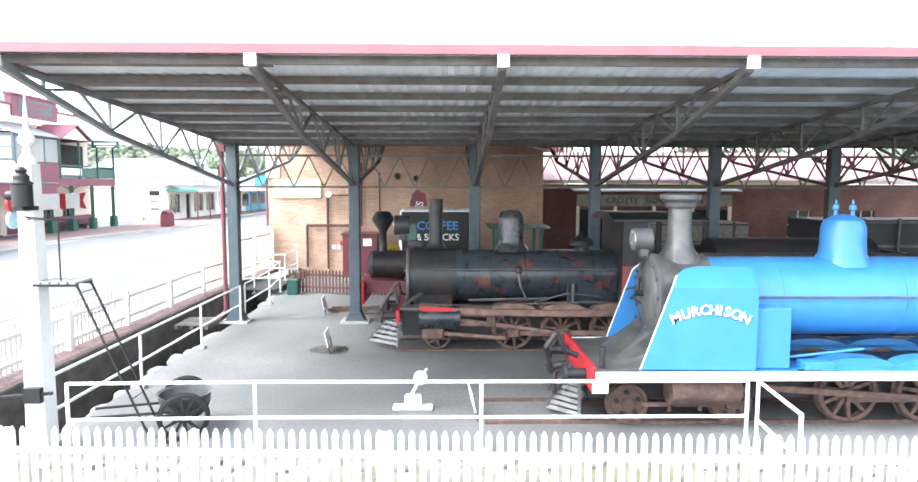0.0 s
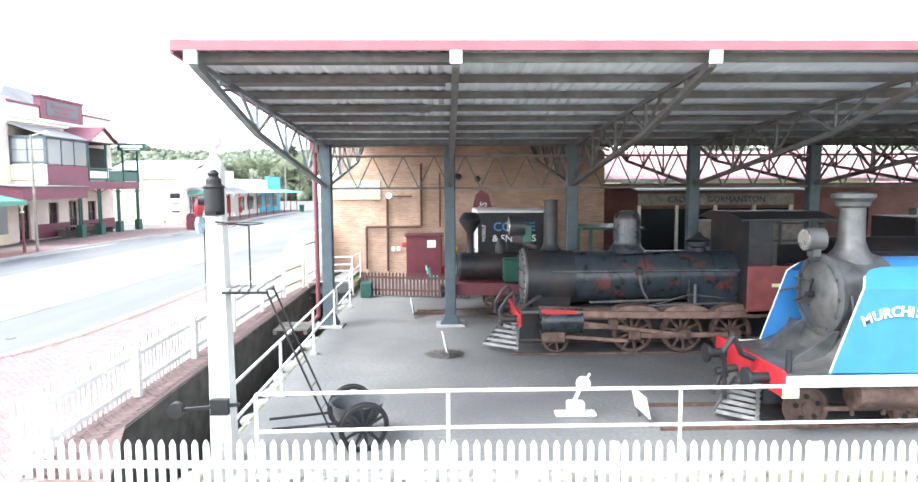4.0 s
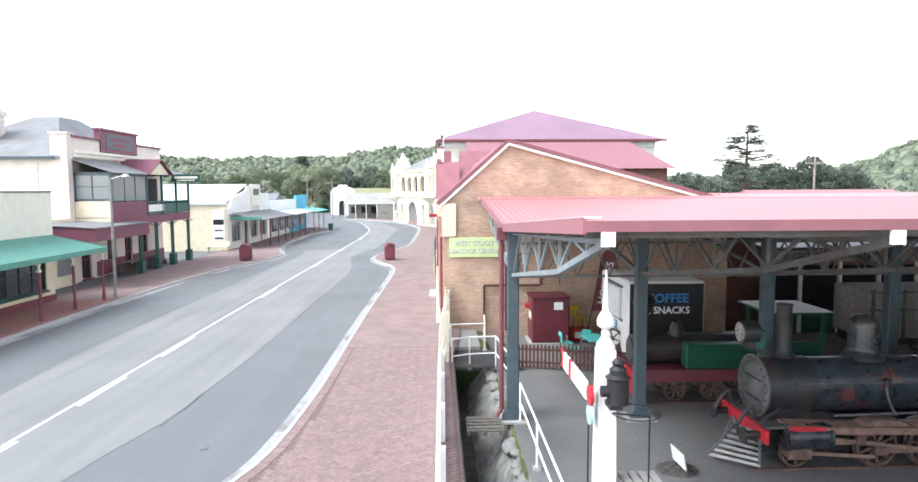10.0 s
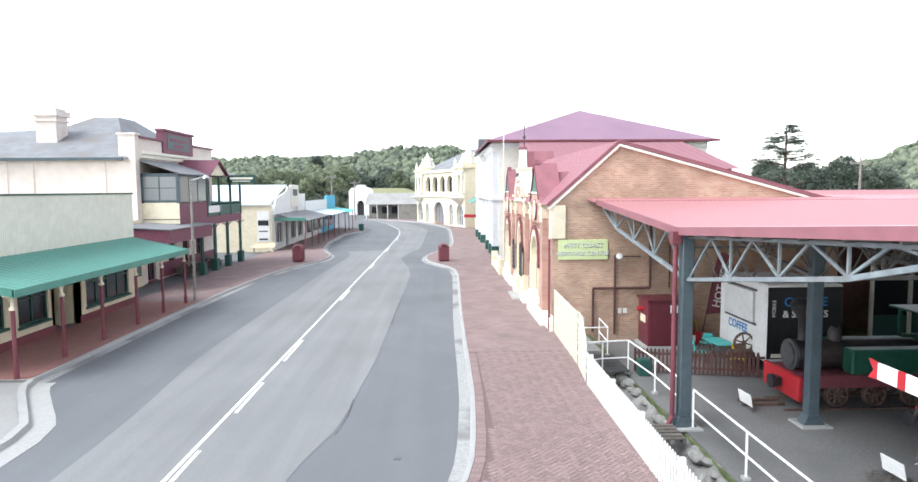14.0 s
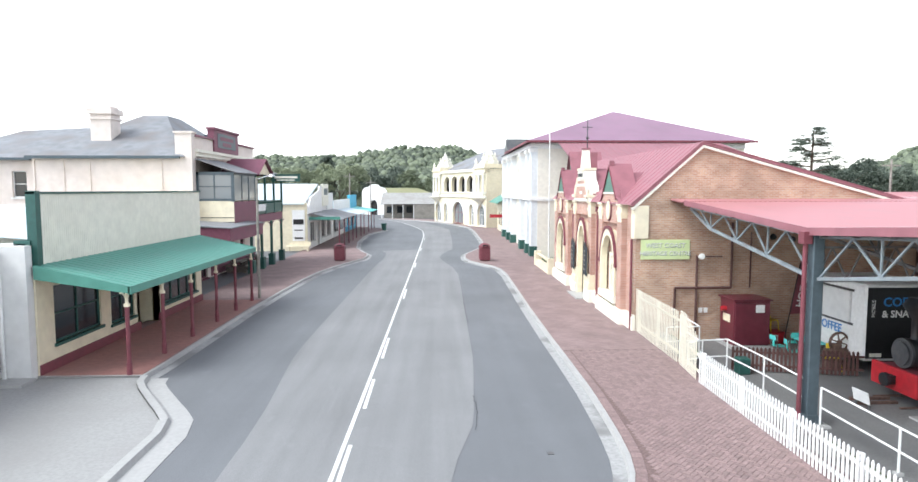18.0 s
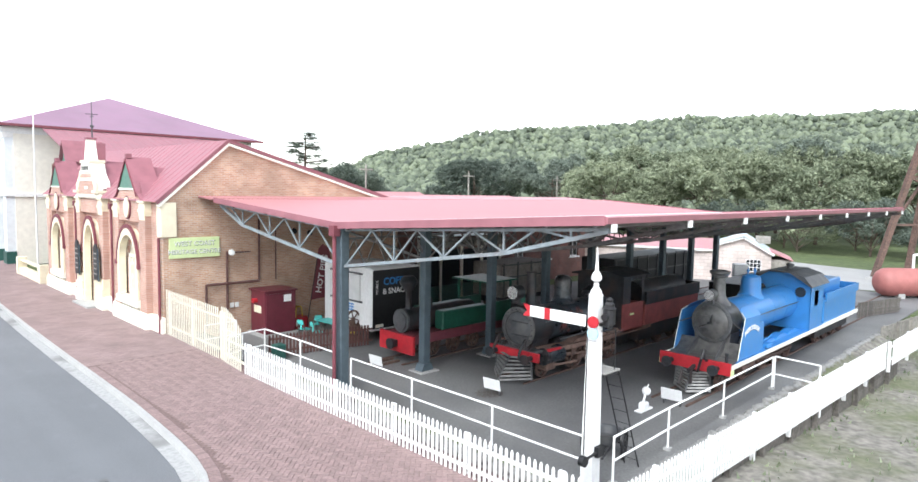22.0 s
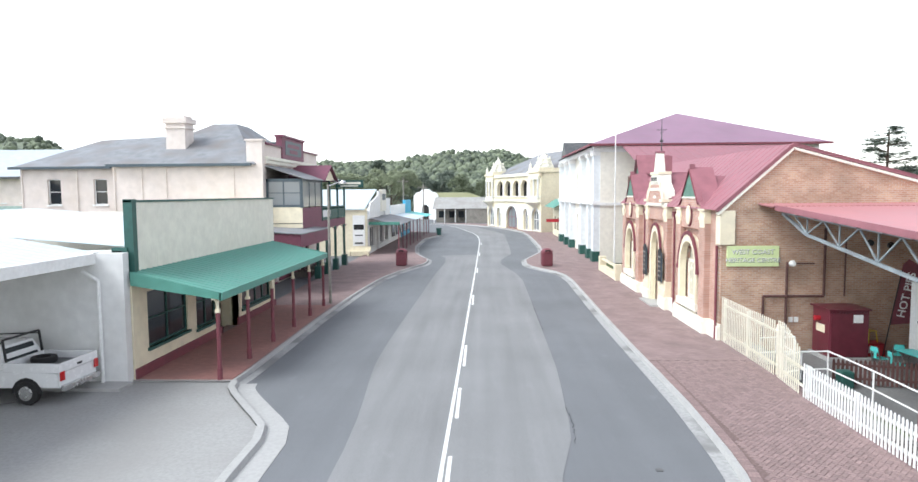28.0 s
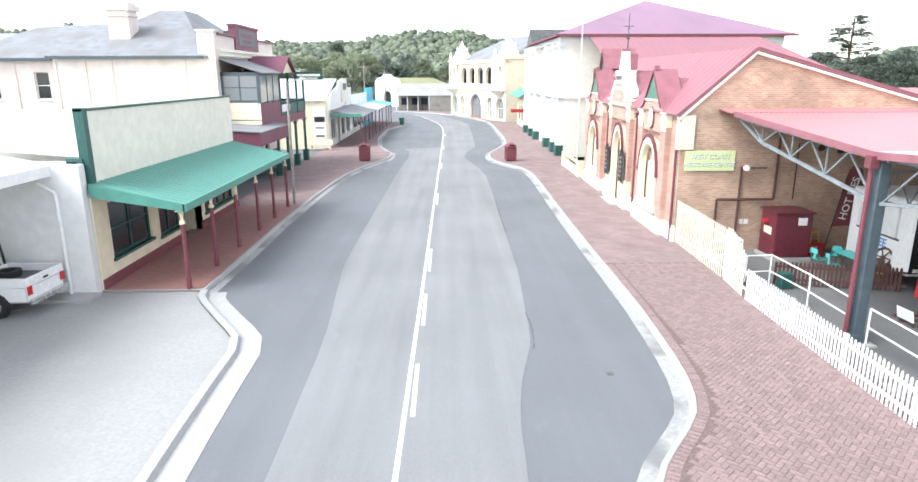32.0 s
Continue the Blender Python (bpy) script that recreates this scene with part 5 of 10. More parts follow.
part("plate_edge", B((13.2, yc - 1.17, 0.64, 18.6, yc - 1.1, 0.78)), M_cream_pale, tender, "pale edge strip of the footplate")
part("tender_frame", B((13.4, yc - 0.8, 0.1, 18.3, yc + 0.8, 0.7)), M_black, tender)
for x in (14.2, 15.4, 16.6, 17.8):
    for s in (-0.6, 0.6):
        wheel("tender_wheel", loco, x, yc + s, R0 + 0.36, 0.36, 8)

# Black engine, unrestored
yc, x0, xb0, xc = 15.8, 0.52, 0.8, 5.68
lo = thing("black_locomotive", "unrestored black steam locomotive with peeling paint and rusty wheels", "locomotive", pose(-0.12, -0.06, 0))
bm = bmesh.new()
tube_x(bm, xb0 + 1.05, xc, yc, 1.46, 0.61, 36)
part("boiler", bm, M_boiler, lo, "black boiler with patches of red lead", smooth=True)
for k in range(4):
    bm = bmesh.new()
    tube_x(bm, xb0 + 1.9 + k * 0.8, xb0 + 1.94 + k * 0.8, yc, 1.46, 0.616, 36)
    part("boiler_band", bm, M_black, lo, smooth=True)
bm = bmesh.new()
tube_x(bm, xb0, xb0 + 1.1, yc, 1.45, 0.64, 36)
prism(bm, [(yc - 0.4, 0.7), (yc + 0.4, 0.7), (yc + 0.55, 1.25), (yc - 0.55, 1.25)], "x", xb0 + 0.1, xb0 + 1.0)
sb = part("smokebox", bm, M_black, lo, "black smokebox", smooth=True)
bm = bmesh.new()
lathe(bm, [(0.69, 0.0), (0.7, 0.05), (0.62, 0.07), (0.55, 0.06), (0.54, 0.0)], Matrix.Translation((xb0 - 0.01, yc, 1.45)) @ pose(0, 0, 0, 0, -90, 0), 36)
part("front_ring", bm, M_oldsmoke, sb, "bare metal front ring", smooth=True)
for k in range(22):
    a = k * 2 * math.pi / 22
    bm = bmesh.new()
    tube_x(bm, xb0 - 0.12, xb0 - 0.06, yc + 0.62 * math.cos(a), 1.45 + 0.62 * math.sin(a), 0.026, 6)
    part("bolt", bm, M_smoke, sb)
bm = bmesh.new()
lathe(bm, [(0.54, 0.0), (0.53, 0.04), (0.46, 0.08), (0.1, 0.11), (0.02, 0.11)], Matrix.Translation((xb0 - 0.01, yc, 1.45)) @ pose(0, 0, 0, 0, -90, 0), 32)
part("smokebox_door", bm, M_smoke, sb, "round smokebox door", smooth=True)
for z in (1.23, 1.67):
    bm = bmesh.new()
    bar(bm, (xb0 - 0.13, yc - 0.45, z), (xb0 - 0.13, yc + 0.2, z), 0.05, 0.02)
    part("hinge_strap", bm, M_black, sb)
bm = bmesh.new()
lathe(bm, [(0.26, 2.1), (0.19, 2.2), (0.165, 2.28), (0.162, 3.24), (0.175, 3.25), (0.175, 3.29), (0.12, 3.29)], Matrix.Translation((1.41, yc, 0)), 24)
part("chimney", bm, M_black, lo, "tall black stovepipe chimney", smooth=True)
headlamp(lo, 0.42, yc, 2.66, 0.24, M_black)
bm = bmesh.new()
bar(bm, (0.6, yc, 2.36), (xb0 + 0.25, yc, 2.16), 0.09)
part("lamp_bracket", bm, M_black, lo)
part("lamp_box", B((0.72, yc - 0.12, 2.3, 0.95, yc + 0.12, 2.7), bevel=0.01), M_engreen, lo, "green lamp box")
bm = bmesh.new()
lathe(bm, [(0.44, 2.06), (0.4, 2.14), (0.33, 2.22), (0.31, 2.32), (0.31, 2.82), (0.28, 2.95), (0.2, 3.03), (0.02, 3.06)], Matrix.Translation((3.23, yc, -0.02)), 28)
part("steam_dome", bm, M_gloss, lo, "large glossy black steam dome", smooth=True)
bm = bmesh.new()
lathe(bm, [(0.2, 2.08), (0.16, 2.2), (0.3, 2.24), (0.26, 2.34), (0.3, 2.38), (0.12, 2.46), (0.04, 2.56)], Matrix.Translation((4.95, yc, -0.06)), 16)
part("safety_valve", bm, M_black, lo, smooth=True)
rng3 = random.Random(31)
for s in (-1, 1):
    ye = yc + s * 1.0
    # footplate of short plates, each bent a little
    edge = [(xb0 + 0.25 + (xc + 2.0 - xb0) * i / 9, 0.87 - 0.1 * min(1, i / 2.5) + rng3.uniform(-0.015, 0.015)) for i in range(10)]
    for i in range(9):
        (xa, za), (xd, zd) = edge[i], edge[i + 1]
        bm = bmesh.new()
        prism(bm, [(xa, za - 0.06), (xd, zd - 0.06), (xd, zd), (xa, za)], "y", *sorted((yc + s * 0.5, ye)))
        fp = part("footplate", bm, M_dustrust, lo, "rusty brown footplate")
        bm = bmesh.new()
        prism(bm, [(xa, za - 0.13), (xd, zd - 0.13), (xd, zd + 0.01), (xa, za + 0.01)], "y", *sorted((ye, ye + s * 0.02)))
        part("edge_angle", bm, M_dustrust if i > 0 else M_red, fp)
    for k in range(3):
        x = 3.23 + k * 1.155
        wheel("driving_wheel", lo, x, yc + s * 0.56, R0 + 0.47, 0.47, 10, label="rusty spoked driving wheel")
        bm = bmesh.new()
        pts = [(x + 0.52 * math.cos(math.pi * i / 10), 0.74 + 0.16 * math.sin(math.pi * i / 10)) for i in range(11)]
        prism(bm, pts, "y", *sorted((yc + s * 0.5, yc + s * 0.86)))
        part("splasher", bm, M_dustrust, lo, "dusty rust-brown splasher")
        bm = bmesh.new()
        box(bm, x - 0.14, min(yc + s * 0.7, yc + s * 0.82), R0 + 0.33, x + 0.14, max(yc + s * 0.7, yc + s * 0.82), R0 + 0.55, bevel=0.03)
        part("rod_end", bm, M_rust, lo)
        bm = bmesh.new()
        for j in range(5):
            box(bm, x - 0.4 + 0.05 * j + 0.35, min(yc + s * 0.42, yc + s * 0.48), 0.5 + j * 0.03, x + 0.4 - 0.05 * j + 0.35, max(yc + s * 0.42, yc + s * 0.48), 0.53 + j * 0.03)
        part("leaf_spring", bm, M_rust, lo)
    wheel("pony_wheel", lo, 1.45, yc + s * 0.5, R0 + 0.3, 0.3, 6)
    bm = bmesh.new()
    tube_x(bm, 1.1, 1.95, yc + s * 0.82, 0.57, 0.27, 22)
    tube_x(bm, 1.04, 1.12, yc + s * 0.82, 0.57, 0.29, 22)
    tube_x(bm, 1.92, 1.98, yc + s * 0.82, 0.57, 0.29, 22)
    part("cylinder", bm, M_gloss, lo, "black cylinder", smooth=True)
    part("steam_chest", B((1.1, min(yc + s * 0.5, yc + s * 0.95), 0.1, 1.6, max(yc + s * 0.5, yc + s * 0.95), 0.34), bevel=0.02), M_rust, lo)
    for za, zb, xa, xb in ((0.64, 0.6, 1.95, 3.0), (0.42, 0.4, 1.95, 3.0), (0.52, R0 + 0.44, 1.95, 4.38), (0.2, 0.08, 1.6, 3.05)):
        bm = bmesh.new()
        bar(bm, (xa, yc + s * 0.84, za), (xb, yc + s * 0.8, zb), 0.045, 0.075)
        part("connecting_rod", bm, M_dustrust, lo)
    part("crosshead", B((2.6, min(yc + s * 0.76, yc + s * 0.9), 0.36, 2.8, max(yc + s * 0.76, yc + s * 0.9), 0.66), bevel=0.015), M_rust, lo)
    bm = bmesh.new()
    bar(bm, (3.1, yc + s * 0.72, R0 + 0.42), (5.7, yc + s * 0.72, R0 + 0.42), 0.05, 0.11)
    part("coupling_rod", bm, M_dustrust, lo)
    bm = bmesh.new()
    rod(bm, (1.35, yc + s * 0.66, 1.66), (xc, yc + s * 0.66, 1.66), 0.02)
    part("handrail", bm, M_smoke, lo)
    for (a, b, r) in (((3.35, 0.62, 1.62), (3.4, 0.68, 1.25), 0.035), ((3.4, 0.68, 1.25), (3.55, 0.72, 0.95), 0.025), ((3.7, 0.8, 0.92), (4.5, 0.72, 1.12), 0.02), ((4.5, 0.72, 1.12), (5.3, 0.72, 1.02), 0.02), ((4.6, 0.78, 0.85), (4.62, 0.72, 1.35), 0.04), ((2.2, 0.66, 0.95), (4.0, 0.7, 1.0), 0.03), ((3.5, 0.85, 0.9), (5.3, 0.85, 0.94), 0.022)):
        bm = bmesh.new()
        rod(bm, (a[0], yc + s * a[1], a[2]), (b[0], yc + s * b[1], b[2]), r)
        part("pipe", bm, M_smoke, lo)
    bm = bmesh.new()
    lathe(bm, [(0.02, -0.1), (0.07, -0.09), (0.08, 0.06), (0.03, 0.1)], Matrix.Translation((3.35, yc + s * 0.66, 1.66)), 12)
    part("check_valve", bm, M_black, lo, smooth=True)
    part("firebox_side", B((4.5, min(yc + s * 0.5, yc + s * 0.62), 0.8, xc, max(yc + s * 0.5, yc + s * 0.62), 1.5), bevel=0.02), M_boiler, lo)
    part("cab_side", B((xc, ye - 0.02, 0.7, xc + 1.55, ye + 0.02, 1.79)), M_cabred, lo, "faded red cab side panel")
    part("cab_emblem", B((xc + 0.55, ye + s * 0.024 - 0.003, 1.32, xc + 0.85, ye + s * 0.024 + 0.003, 1.4)), M_limesign, lo)
    for xa, xd in ((xc, xc + 0.55), (xc + 1.4, xc + 1.55)):
        part("cab_post", B((xa, ye - 0.02, 1.79, xd, ye + 0.02, 2.83)), M_black, lo)
part("cab_front", B((xc, yc - 0.98, 0.82, xc + 0.05, yc + 0.98, 2.86)), M_black, lo)
bm = bmesh.new()
prism(bm, [(yc - 1.16, 2.86), (yc - 0.5, 3.0), (yc + 0.5, 3.0), (yc + 1.16, 2.86), (yc + 1.16, 2.81), (yc - 1.16, 2.81)], "x", xc - 0.25, xc + 1.9)
part("cab_roof", bm, M_black, lo)
part("frame", B((x0 + 0.1, yc - 0.4, 0.05, xc + 1.6, yc + 0.4, 0.72)), M_black, lo)
part("buffer_beam", B((x0, yc - 1.05, 0.48, x0 + 0.08, yc + 1.05, 0.78), bevel=0.01), M_red, lo, "red buffer beam")
buffers(lo, x0, yc, 0.6)
plough(lo, x0 + 0.05, yc, -0.14, 0.52, 0.82, 0.82)
for s in (-0.55, 0.55):
    for (a, b, r) in (((x0, 0.86), (x0 - 0.06, 1.18), 0.04), ((x0 - 0.06, 1.18), (x0 - 0.2, 1.05), 0.04), ((x0 - 0.2, 1.05), (x0 - 0.38, 0.75), 0.04), ((x0 - 0.38, 0.75), (x0 - 0.36, 0.55), 0.04)):
        bm = bmesh.new()
        rod(bm, (a[0], yc + s, a[1]), (b[0], yc + s, b[1]), r)
        part("hose", bm, M_black, lo, "black brake hose")
    bm = bmesh.new()
    bar(bm, (x0 + 0.1, yc + s, 0.8), (xb0 + 0.3, yc + s * 0.9, 1.1), 0.07)
    part("frame_stay", bm, M_black, lo)
part("front_platform", B((x0 + 0.08, yc - 0.85, 0.74, xb0 + 0.3, yc + 0.85, 0.8)), M_smoke, lo)
xt, tl = xc + 1.75, 4.8
bm = bmesh.new()
box(bm, xt, yc - 1.0, 0.74, xt + tl, yc + 1.0, 1.6, bevel=0.03)
te = part("tender", bm, M_cabred, lo, "faded red and black tender")
for y0, y1 in ((yc - 1.05, yc - 0.99), (yc + 0.99, yc + 1.05)):
    part("coal_rail", B((xt, y0, 1.6, xt + tl, y1, 2.1)), M_black, te)
part("coal_rail", B((xt + tl - 0.06, yc - 1.05, 1.6, xt + tl, yc + 1.05, 2.1)), M_black, te)
bm = bmesh.new()
tube_x(bm, xt + 0.6, xt + tl - 0.3, yc, 1.75, 0.62, 20)
part("water_tank", bm, M_black, te, smooth=True)
part("tender_frame", B((xt, yc - 0.75, 0.1, xt + tl, yc + 0.75, 0.74)), M_black, te)
for k in range(3):
    for s in (-0.55, 0.55):
        wheel("tender_wheel", lo, xt + 0.6 + k * 1.3, yc + s, R0 + 0.4, 0.4, 8)

# small green tank engine behind
tank = thing("tank_locomotive", "small dark green tank engine with red front beam", "locomotive", pose(-0.19, 0, 0.04))
yc = 20.1
bm = bmesh.new()
tube_x(bm, -0.55, 3.0, yc, 1.15, 0.42, 24)
part("boiler", bm, M_black, tank, smooth=True)
bm = bmesh.new()
tube_x(bm, -0.62, -0.54, yc, 1.15, 0.44, 24)
tube_x(bm, -0.68, -0.6, yc, 1.15, 0.34, 24)
part("smokebox_door", bm, M_smoke, tank, "grey round smokebox door", smooth=True)
bm = bmesh.new()
lathe(bm, [(0.16, 1.5), (0.11, 1.6), (0.11, 2.15), (0.33, 2.5), (0.35, 2.56), (0.22, 2.76), (0.18, 2.78), (0.1, 2.76)], Matrix.Translation((-0.25, yc, 0)), 20)
part("chimney", bm, M_black, tank, "black balloon spark-arrester chimney", smooth=True)
bm = bmesh.new()
lathe(bm, [(0.2, 1.5), (0.18, 1.8), (0.1, 1.95), (0.02, 1.98)], Matrix.Translation((0.7, yc, 0)), 16)
part("steam_dome", bm, M_black, tank, smooth=True)
for s in (-1, 1):
    y0, y1 = sorted((yc + s * 0.4, yc + s * 0.85))
    bm = bmesh.new()
    box(bm, 0.7, y0, 0.75, 3.2, y1, 1.45, bevel=0.04)
    part("side_tank", bm, M_engreen, tank, "dark green side tank")
    for x in (0.5, 1.6, 2.7):
        wheel("wheel", tank, x, yc + s * 0.5, R0 + 0.33, 0.33, 8)
    part("cab_post", B((3.2, yc + s * 0.85 - 0.03, 0.7, 3.3, yc + s * 0.85 + 0.03, 2.3), (4.5, yc + s * 0.85 - 0.03, 0.7, 4.6, yc + s * 0.85 + 0.03, 2.3)), M_engreen, tank)
    part("cab_side", B((3.2, yc + s * 0.85 - 0.02, 0.7, 4.6, yc + s * 0.85 + 0.02, 1.5)), M_engreen, tank)
part("cab_roof", B((3.0, yc - 1.0, 2.3, 4.8, yc + 1.0, 2.36)), M_engreen, tank)
part("frame", B((-0.7, yc - 0.7, 0.35, 4.7, yc + 0.7, 0.7)), M_maroon, tank)
part("buffer_beam", B((-0.85, yc - 0.95, 0.05, -0.72, yc + 0.95, 0.72), bevel=0.02), M_red, tank, "bright red front beam")
bm = bmesh.new()
box(bm, -1.1, yc - 0.12, 0.25, -0.85, yc + 0.12, 0.5)
tube_x(bm, -1.15, -1.05, yc, 0.38, 0.2, 14)
part("coupling", bm, M_black, tank)


# ---- building tools ----
def moved(bm, n0, m):
    """Lays the vertices made since n0 through m."""
    bm.verts.ensure_lookup_table()
    for v in bm.verts[n0:]:
        v.co = m @ v.co


def facing(side, c, o=0.0):
    """From a facade's own frame (across, depth, up) to the world: side says where the facade looks."""
    if side == "west":
        return Matrix(((0, 1, 0, c), (1, 0, 0, o), (0, 0, 1, 0), (0, 0, 0, 1)))
    if side == "east":
        return Matrix(((0, -1, 0, c), (1, 0, 0, o), (0, 0, 1, 0), (0, 0, 0, 1)))
    return Matrix.Translation((o, c, 0))


def arch_wall(bm, x0, x1, z0, z1, ops, t, m):
    """A wall with openings (left, right, sill, spring, rise), thickness t going inwards."""
    n0 = len(bm.verts)
    x = x0
    for a, b, za, zs, rise in sorted(ops):
        if a > x + 1e-4:
            prism(bm, [(x, z0), (a, z0), (a, z1), (x, z1)], "y", 0, t)
        if za > z0 + 1e-4:
            prism(bm, [(a, z0), (b, z0), (b, za), (a, za)], "y", 0, t)
        c, w, n = (a + b) / 2, (b - a) / 2, 8
        top = [(c + w * math.cos(math.pi * i / n), zs + rise * math.sin(math.pi * i / n)) for i in range(n + 1)] if rise > 0 else [(b, zs), (a, zs)]
        for p, q in zip(top, top[1:]):
            prism(bm, [p, (p[0], z1), (q[0], z1), q], "y", 0, t)
        x = b
    if x1 > x + 1e-4:
        prism(bm, [(x, z0), (x1, z0), (x1, z1), (x, z1)], "y", 0, t)
    moved(bm, n0, m)


def arch_ring(bm, a, b, za, zs, rise, w, t0, t1, m):
    """A flat surround of width w round an arched opening."""
    n0 = len(bm.verts)
    c, r, n = (a + b) / 2, (b - a) / 2, 10
    prism(bm, [(a - w, za), (a, za), (a, zs), (a - w, zs)], "y", t0, t1)
    prism(bm, [(b, za), (b + w, za), (b + w, zs), (b, zs)], "y", t0, t1)
    if rise > 0:
        i_ = [(c + r * math.cos(math.pi * i / n), zs + rise * math.sin(math.pi * i / n)) for i in range(n + 1)]
        o_ = [(c + (r + w) * math.cos(math.pi * i / n), zs + (rise + w) * math.sin(math.pi * i / n)) for i in range(n + 1)]
        for k in range(n):
            prism(bm, [i_[k], o_[k], o_[k + 1], i_[k + 1]], "y", t0, t1)
    else:
        prism(bm, [(a - w, zs), (b + w, zs), (b + w, zs + w), (a - w, zs + w)], "y", t0, t1)
    moved(bm, n0, m)


def window(parent, a, b, za, zs, rise, m, depth=0.18, frame_mat=None, glass=None, bars=(1, 2), fw=0.06):
    """A sash window in an opening: pane, frame, glazing bars."""
    frame_mat, glass = frame_mat or M_white, glass or M_glass
    bm = bmesh.new()
    n0 = len(bm.verts)
    prism(bm, arch(a, b, za, zs, rise) if rise > 0 else [(a, za), (b, za), (b, zs), (a, zs)], "y", depth, depth + 0.012)
    moved(bm, n0, m)
    pane = part("window", bm, glass, parent)
    bm = bmesh.new()
    arch_ring(bm, a + fw, b - fw, za, zs, max(0, rise - fw), fw, depth - 0.05, depth - 0.002, m)
    n0 = len(bm.verts)
    box(bm, a, depth - 0.05, za, b, depth - 0.002, za + fw)
    for k in range(1, bars[0] + 1):
        x = a + (b - a) * k / (bars[0] + 1)
        box(bm, x - fw * 0.35, depth - 0.045, za, x + fw * 0.35, depth - 0.004, zs + rise * 0.85)
    for k in range(1, bars[1] + 1):
        z = za + (zs - za) * k / (bars[1] + 1) if bars[1] > 1 else (za + zs + rise) / 2
        box(bm, a, depth - 0.044, z - fw * 0.4, b, depth - 0.005, z + fw * 0.4)
    moved(bm, n0, m)
    part("frame", bm, frame_mat, pane)
    bm = bmesh.new()
    n0 = len(bm.verts)
    box(bm, a - 0.08, -0.08, za - 0.1, b + 0.08, 0.1, za)
    moved(bm, n0, m)
    part("sill", bm, frame_mat, pane)
    return pane


def fb(m, *boxes, bevel=0.0):
    """Boxes laid in a facade's own frame."""
    bm = bmesh.new()
    for b in boxes:
        box(bm, *b, bevel=bevel)
    for v in bm.verts:
        v.co = m @ v.co
    return bm


def ribbed_plane(p0, p1, p2, p3, pitch=0.2, h=0.02):
    """Roof sheet with standing ribs: p0-p1 eaves, p3-p2 ridge."""
    bm = bmesh.new()
    p0, p1, p2, p3 = map(Vector, (p0, p1, p2, p3))
    nrm = (p1 - p0).cross(p3 - p0).normalized()
    nrm = nrm if nrm.z > 0 else -nrm
    n = max(2, int((p1 - p0).length / pitch))
    lo, hi = [], []
    for i in range(n + 1):
        for d, k in ((-0.18, 0), (-0.1, 1), (0.1, 1), (0.18, 0)):
            u = min(1, max(0, (i + d) / n))
            lo.append(bm.verts.new(p0.lerp(p1, u) + nrm * h * k))
            hi.append(bm.verts.new(p3.lerp(p2, u) + nrm * h * k))
    for i in range(len(lo) - 1):
        bm.faces.new((lo[i], lo[i + 1], hi[i + 1], hi[i]))
    bmesh.ops.remove_doubles(bm, verts=bm.verts, dist=0.0005)
    return bm


# ---- brick heritage building ----
her = thing("heritage_building", "brick public building with red metal roof, steep gablets and cream dressings", "building")
GY, FX = 28.15, -6.2
bm = bmesh.new()
prism(bm, [(FX, -0.4), (5.7, -0.4), (5.7, 5.1), (-3.53, 7.75), (FX, 5.3)], "y", GY, GY + 0.35)
part("gable_wall", bm, M_brick_gable, her, "tan and orange brick gable wall")
bm = bmesh.new()
for p, q in (((FX - 0.2, 5.25), (-3.53, 7.82)), ((-3.53, 7.82), (5.9, 5.22))):
    bar(bm, (p[0], GY - 0.04, p[1] - 0.1), (q[0], GY - 0.04, q[1] - 0.1), 0.16, 0.1)
part("barge_board", bm, M_cream_pale, her, "cream barge board")
bm = bmesh.new()
for p, q in (((FX - 0.25, 5.36), (-3.53, 7.93)), ((-3.53, 7.93), (5.9, 5.33))):
    bar(bm, (p[0], GY - 0.08, p[1] - 0.06), (q[0], GY - 0.08, q[1] - 0.06), 0.1, 0.14)
part("barge_capping", bm, M_redroof, her)
part("corner_block", B((FX - 0.08, GY - 0.08, 3.95, FX + 0.5, GY + 0.4, 5.3)), M_cream, her, "cream rendered corner block")
WEST_F = facing("west", FX)
YE = 45.2


def fprism(pts, a, b, m=WEST_F):
    """A polygon in (along, up) on the front, from depth a to b."""
    bm = bmesh.new()
    prism(bm, pts, "y", a, b)
    for v in bm.verts:
        v.co = m @ v.co
    return bm


def pointed(a, b, za, zs, top, n=5):
    """The outline of a pointed arch between a and b, springing at zs."""
    c, w, h = (a + b) / 2, (b - a) / 2, top - zs
    right = [(c + w * (1 - (k / n) ** 1.7), zs + h * math.sin(math.pi / 2 * k / n)) for k in range(n + 1)]
    left = [(2 * c - x, z) for x, z in right[-2::-1]]
    return [(a, za), (b, za)] + right + left


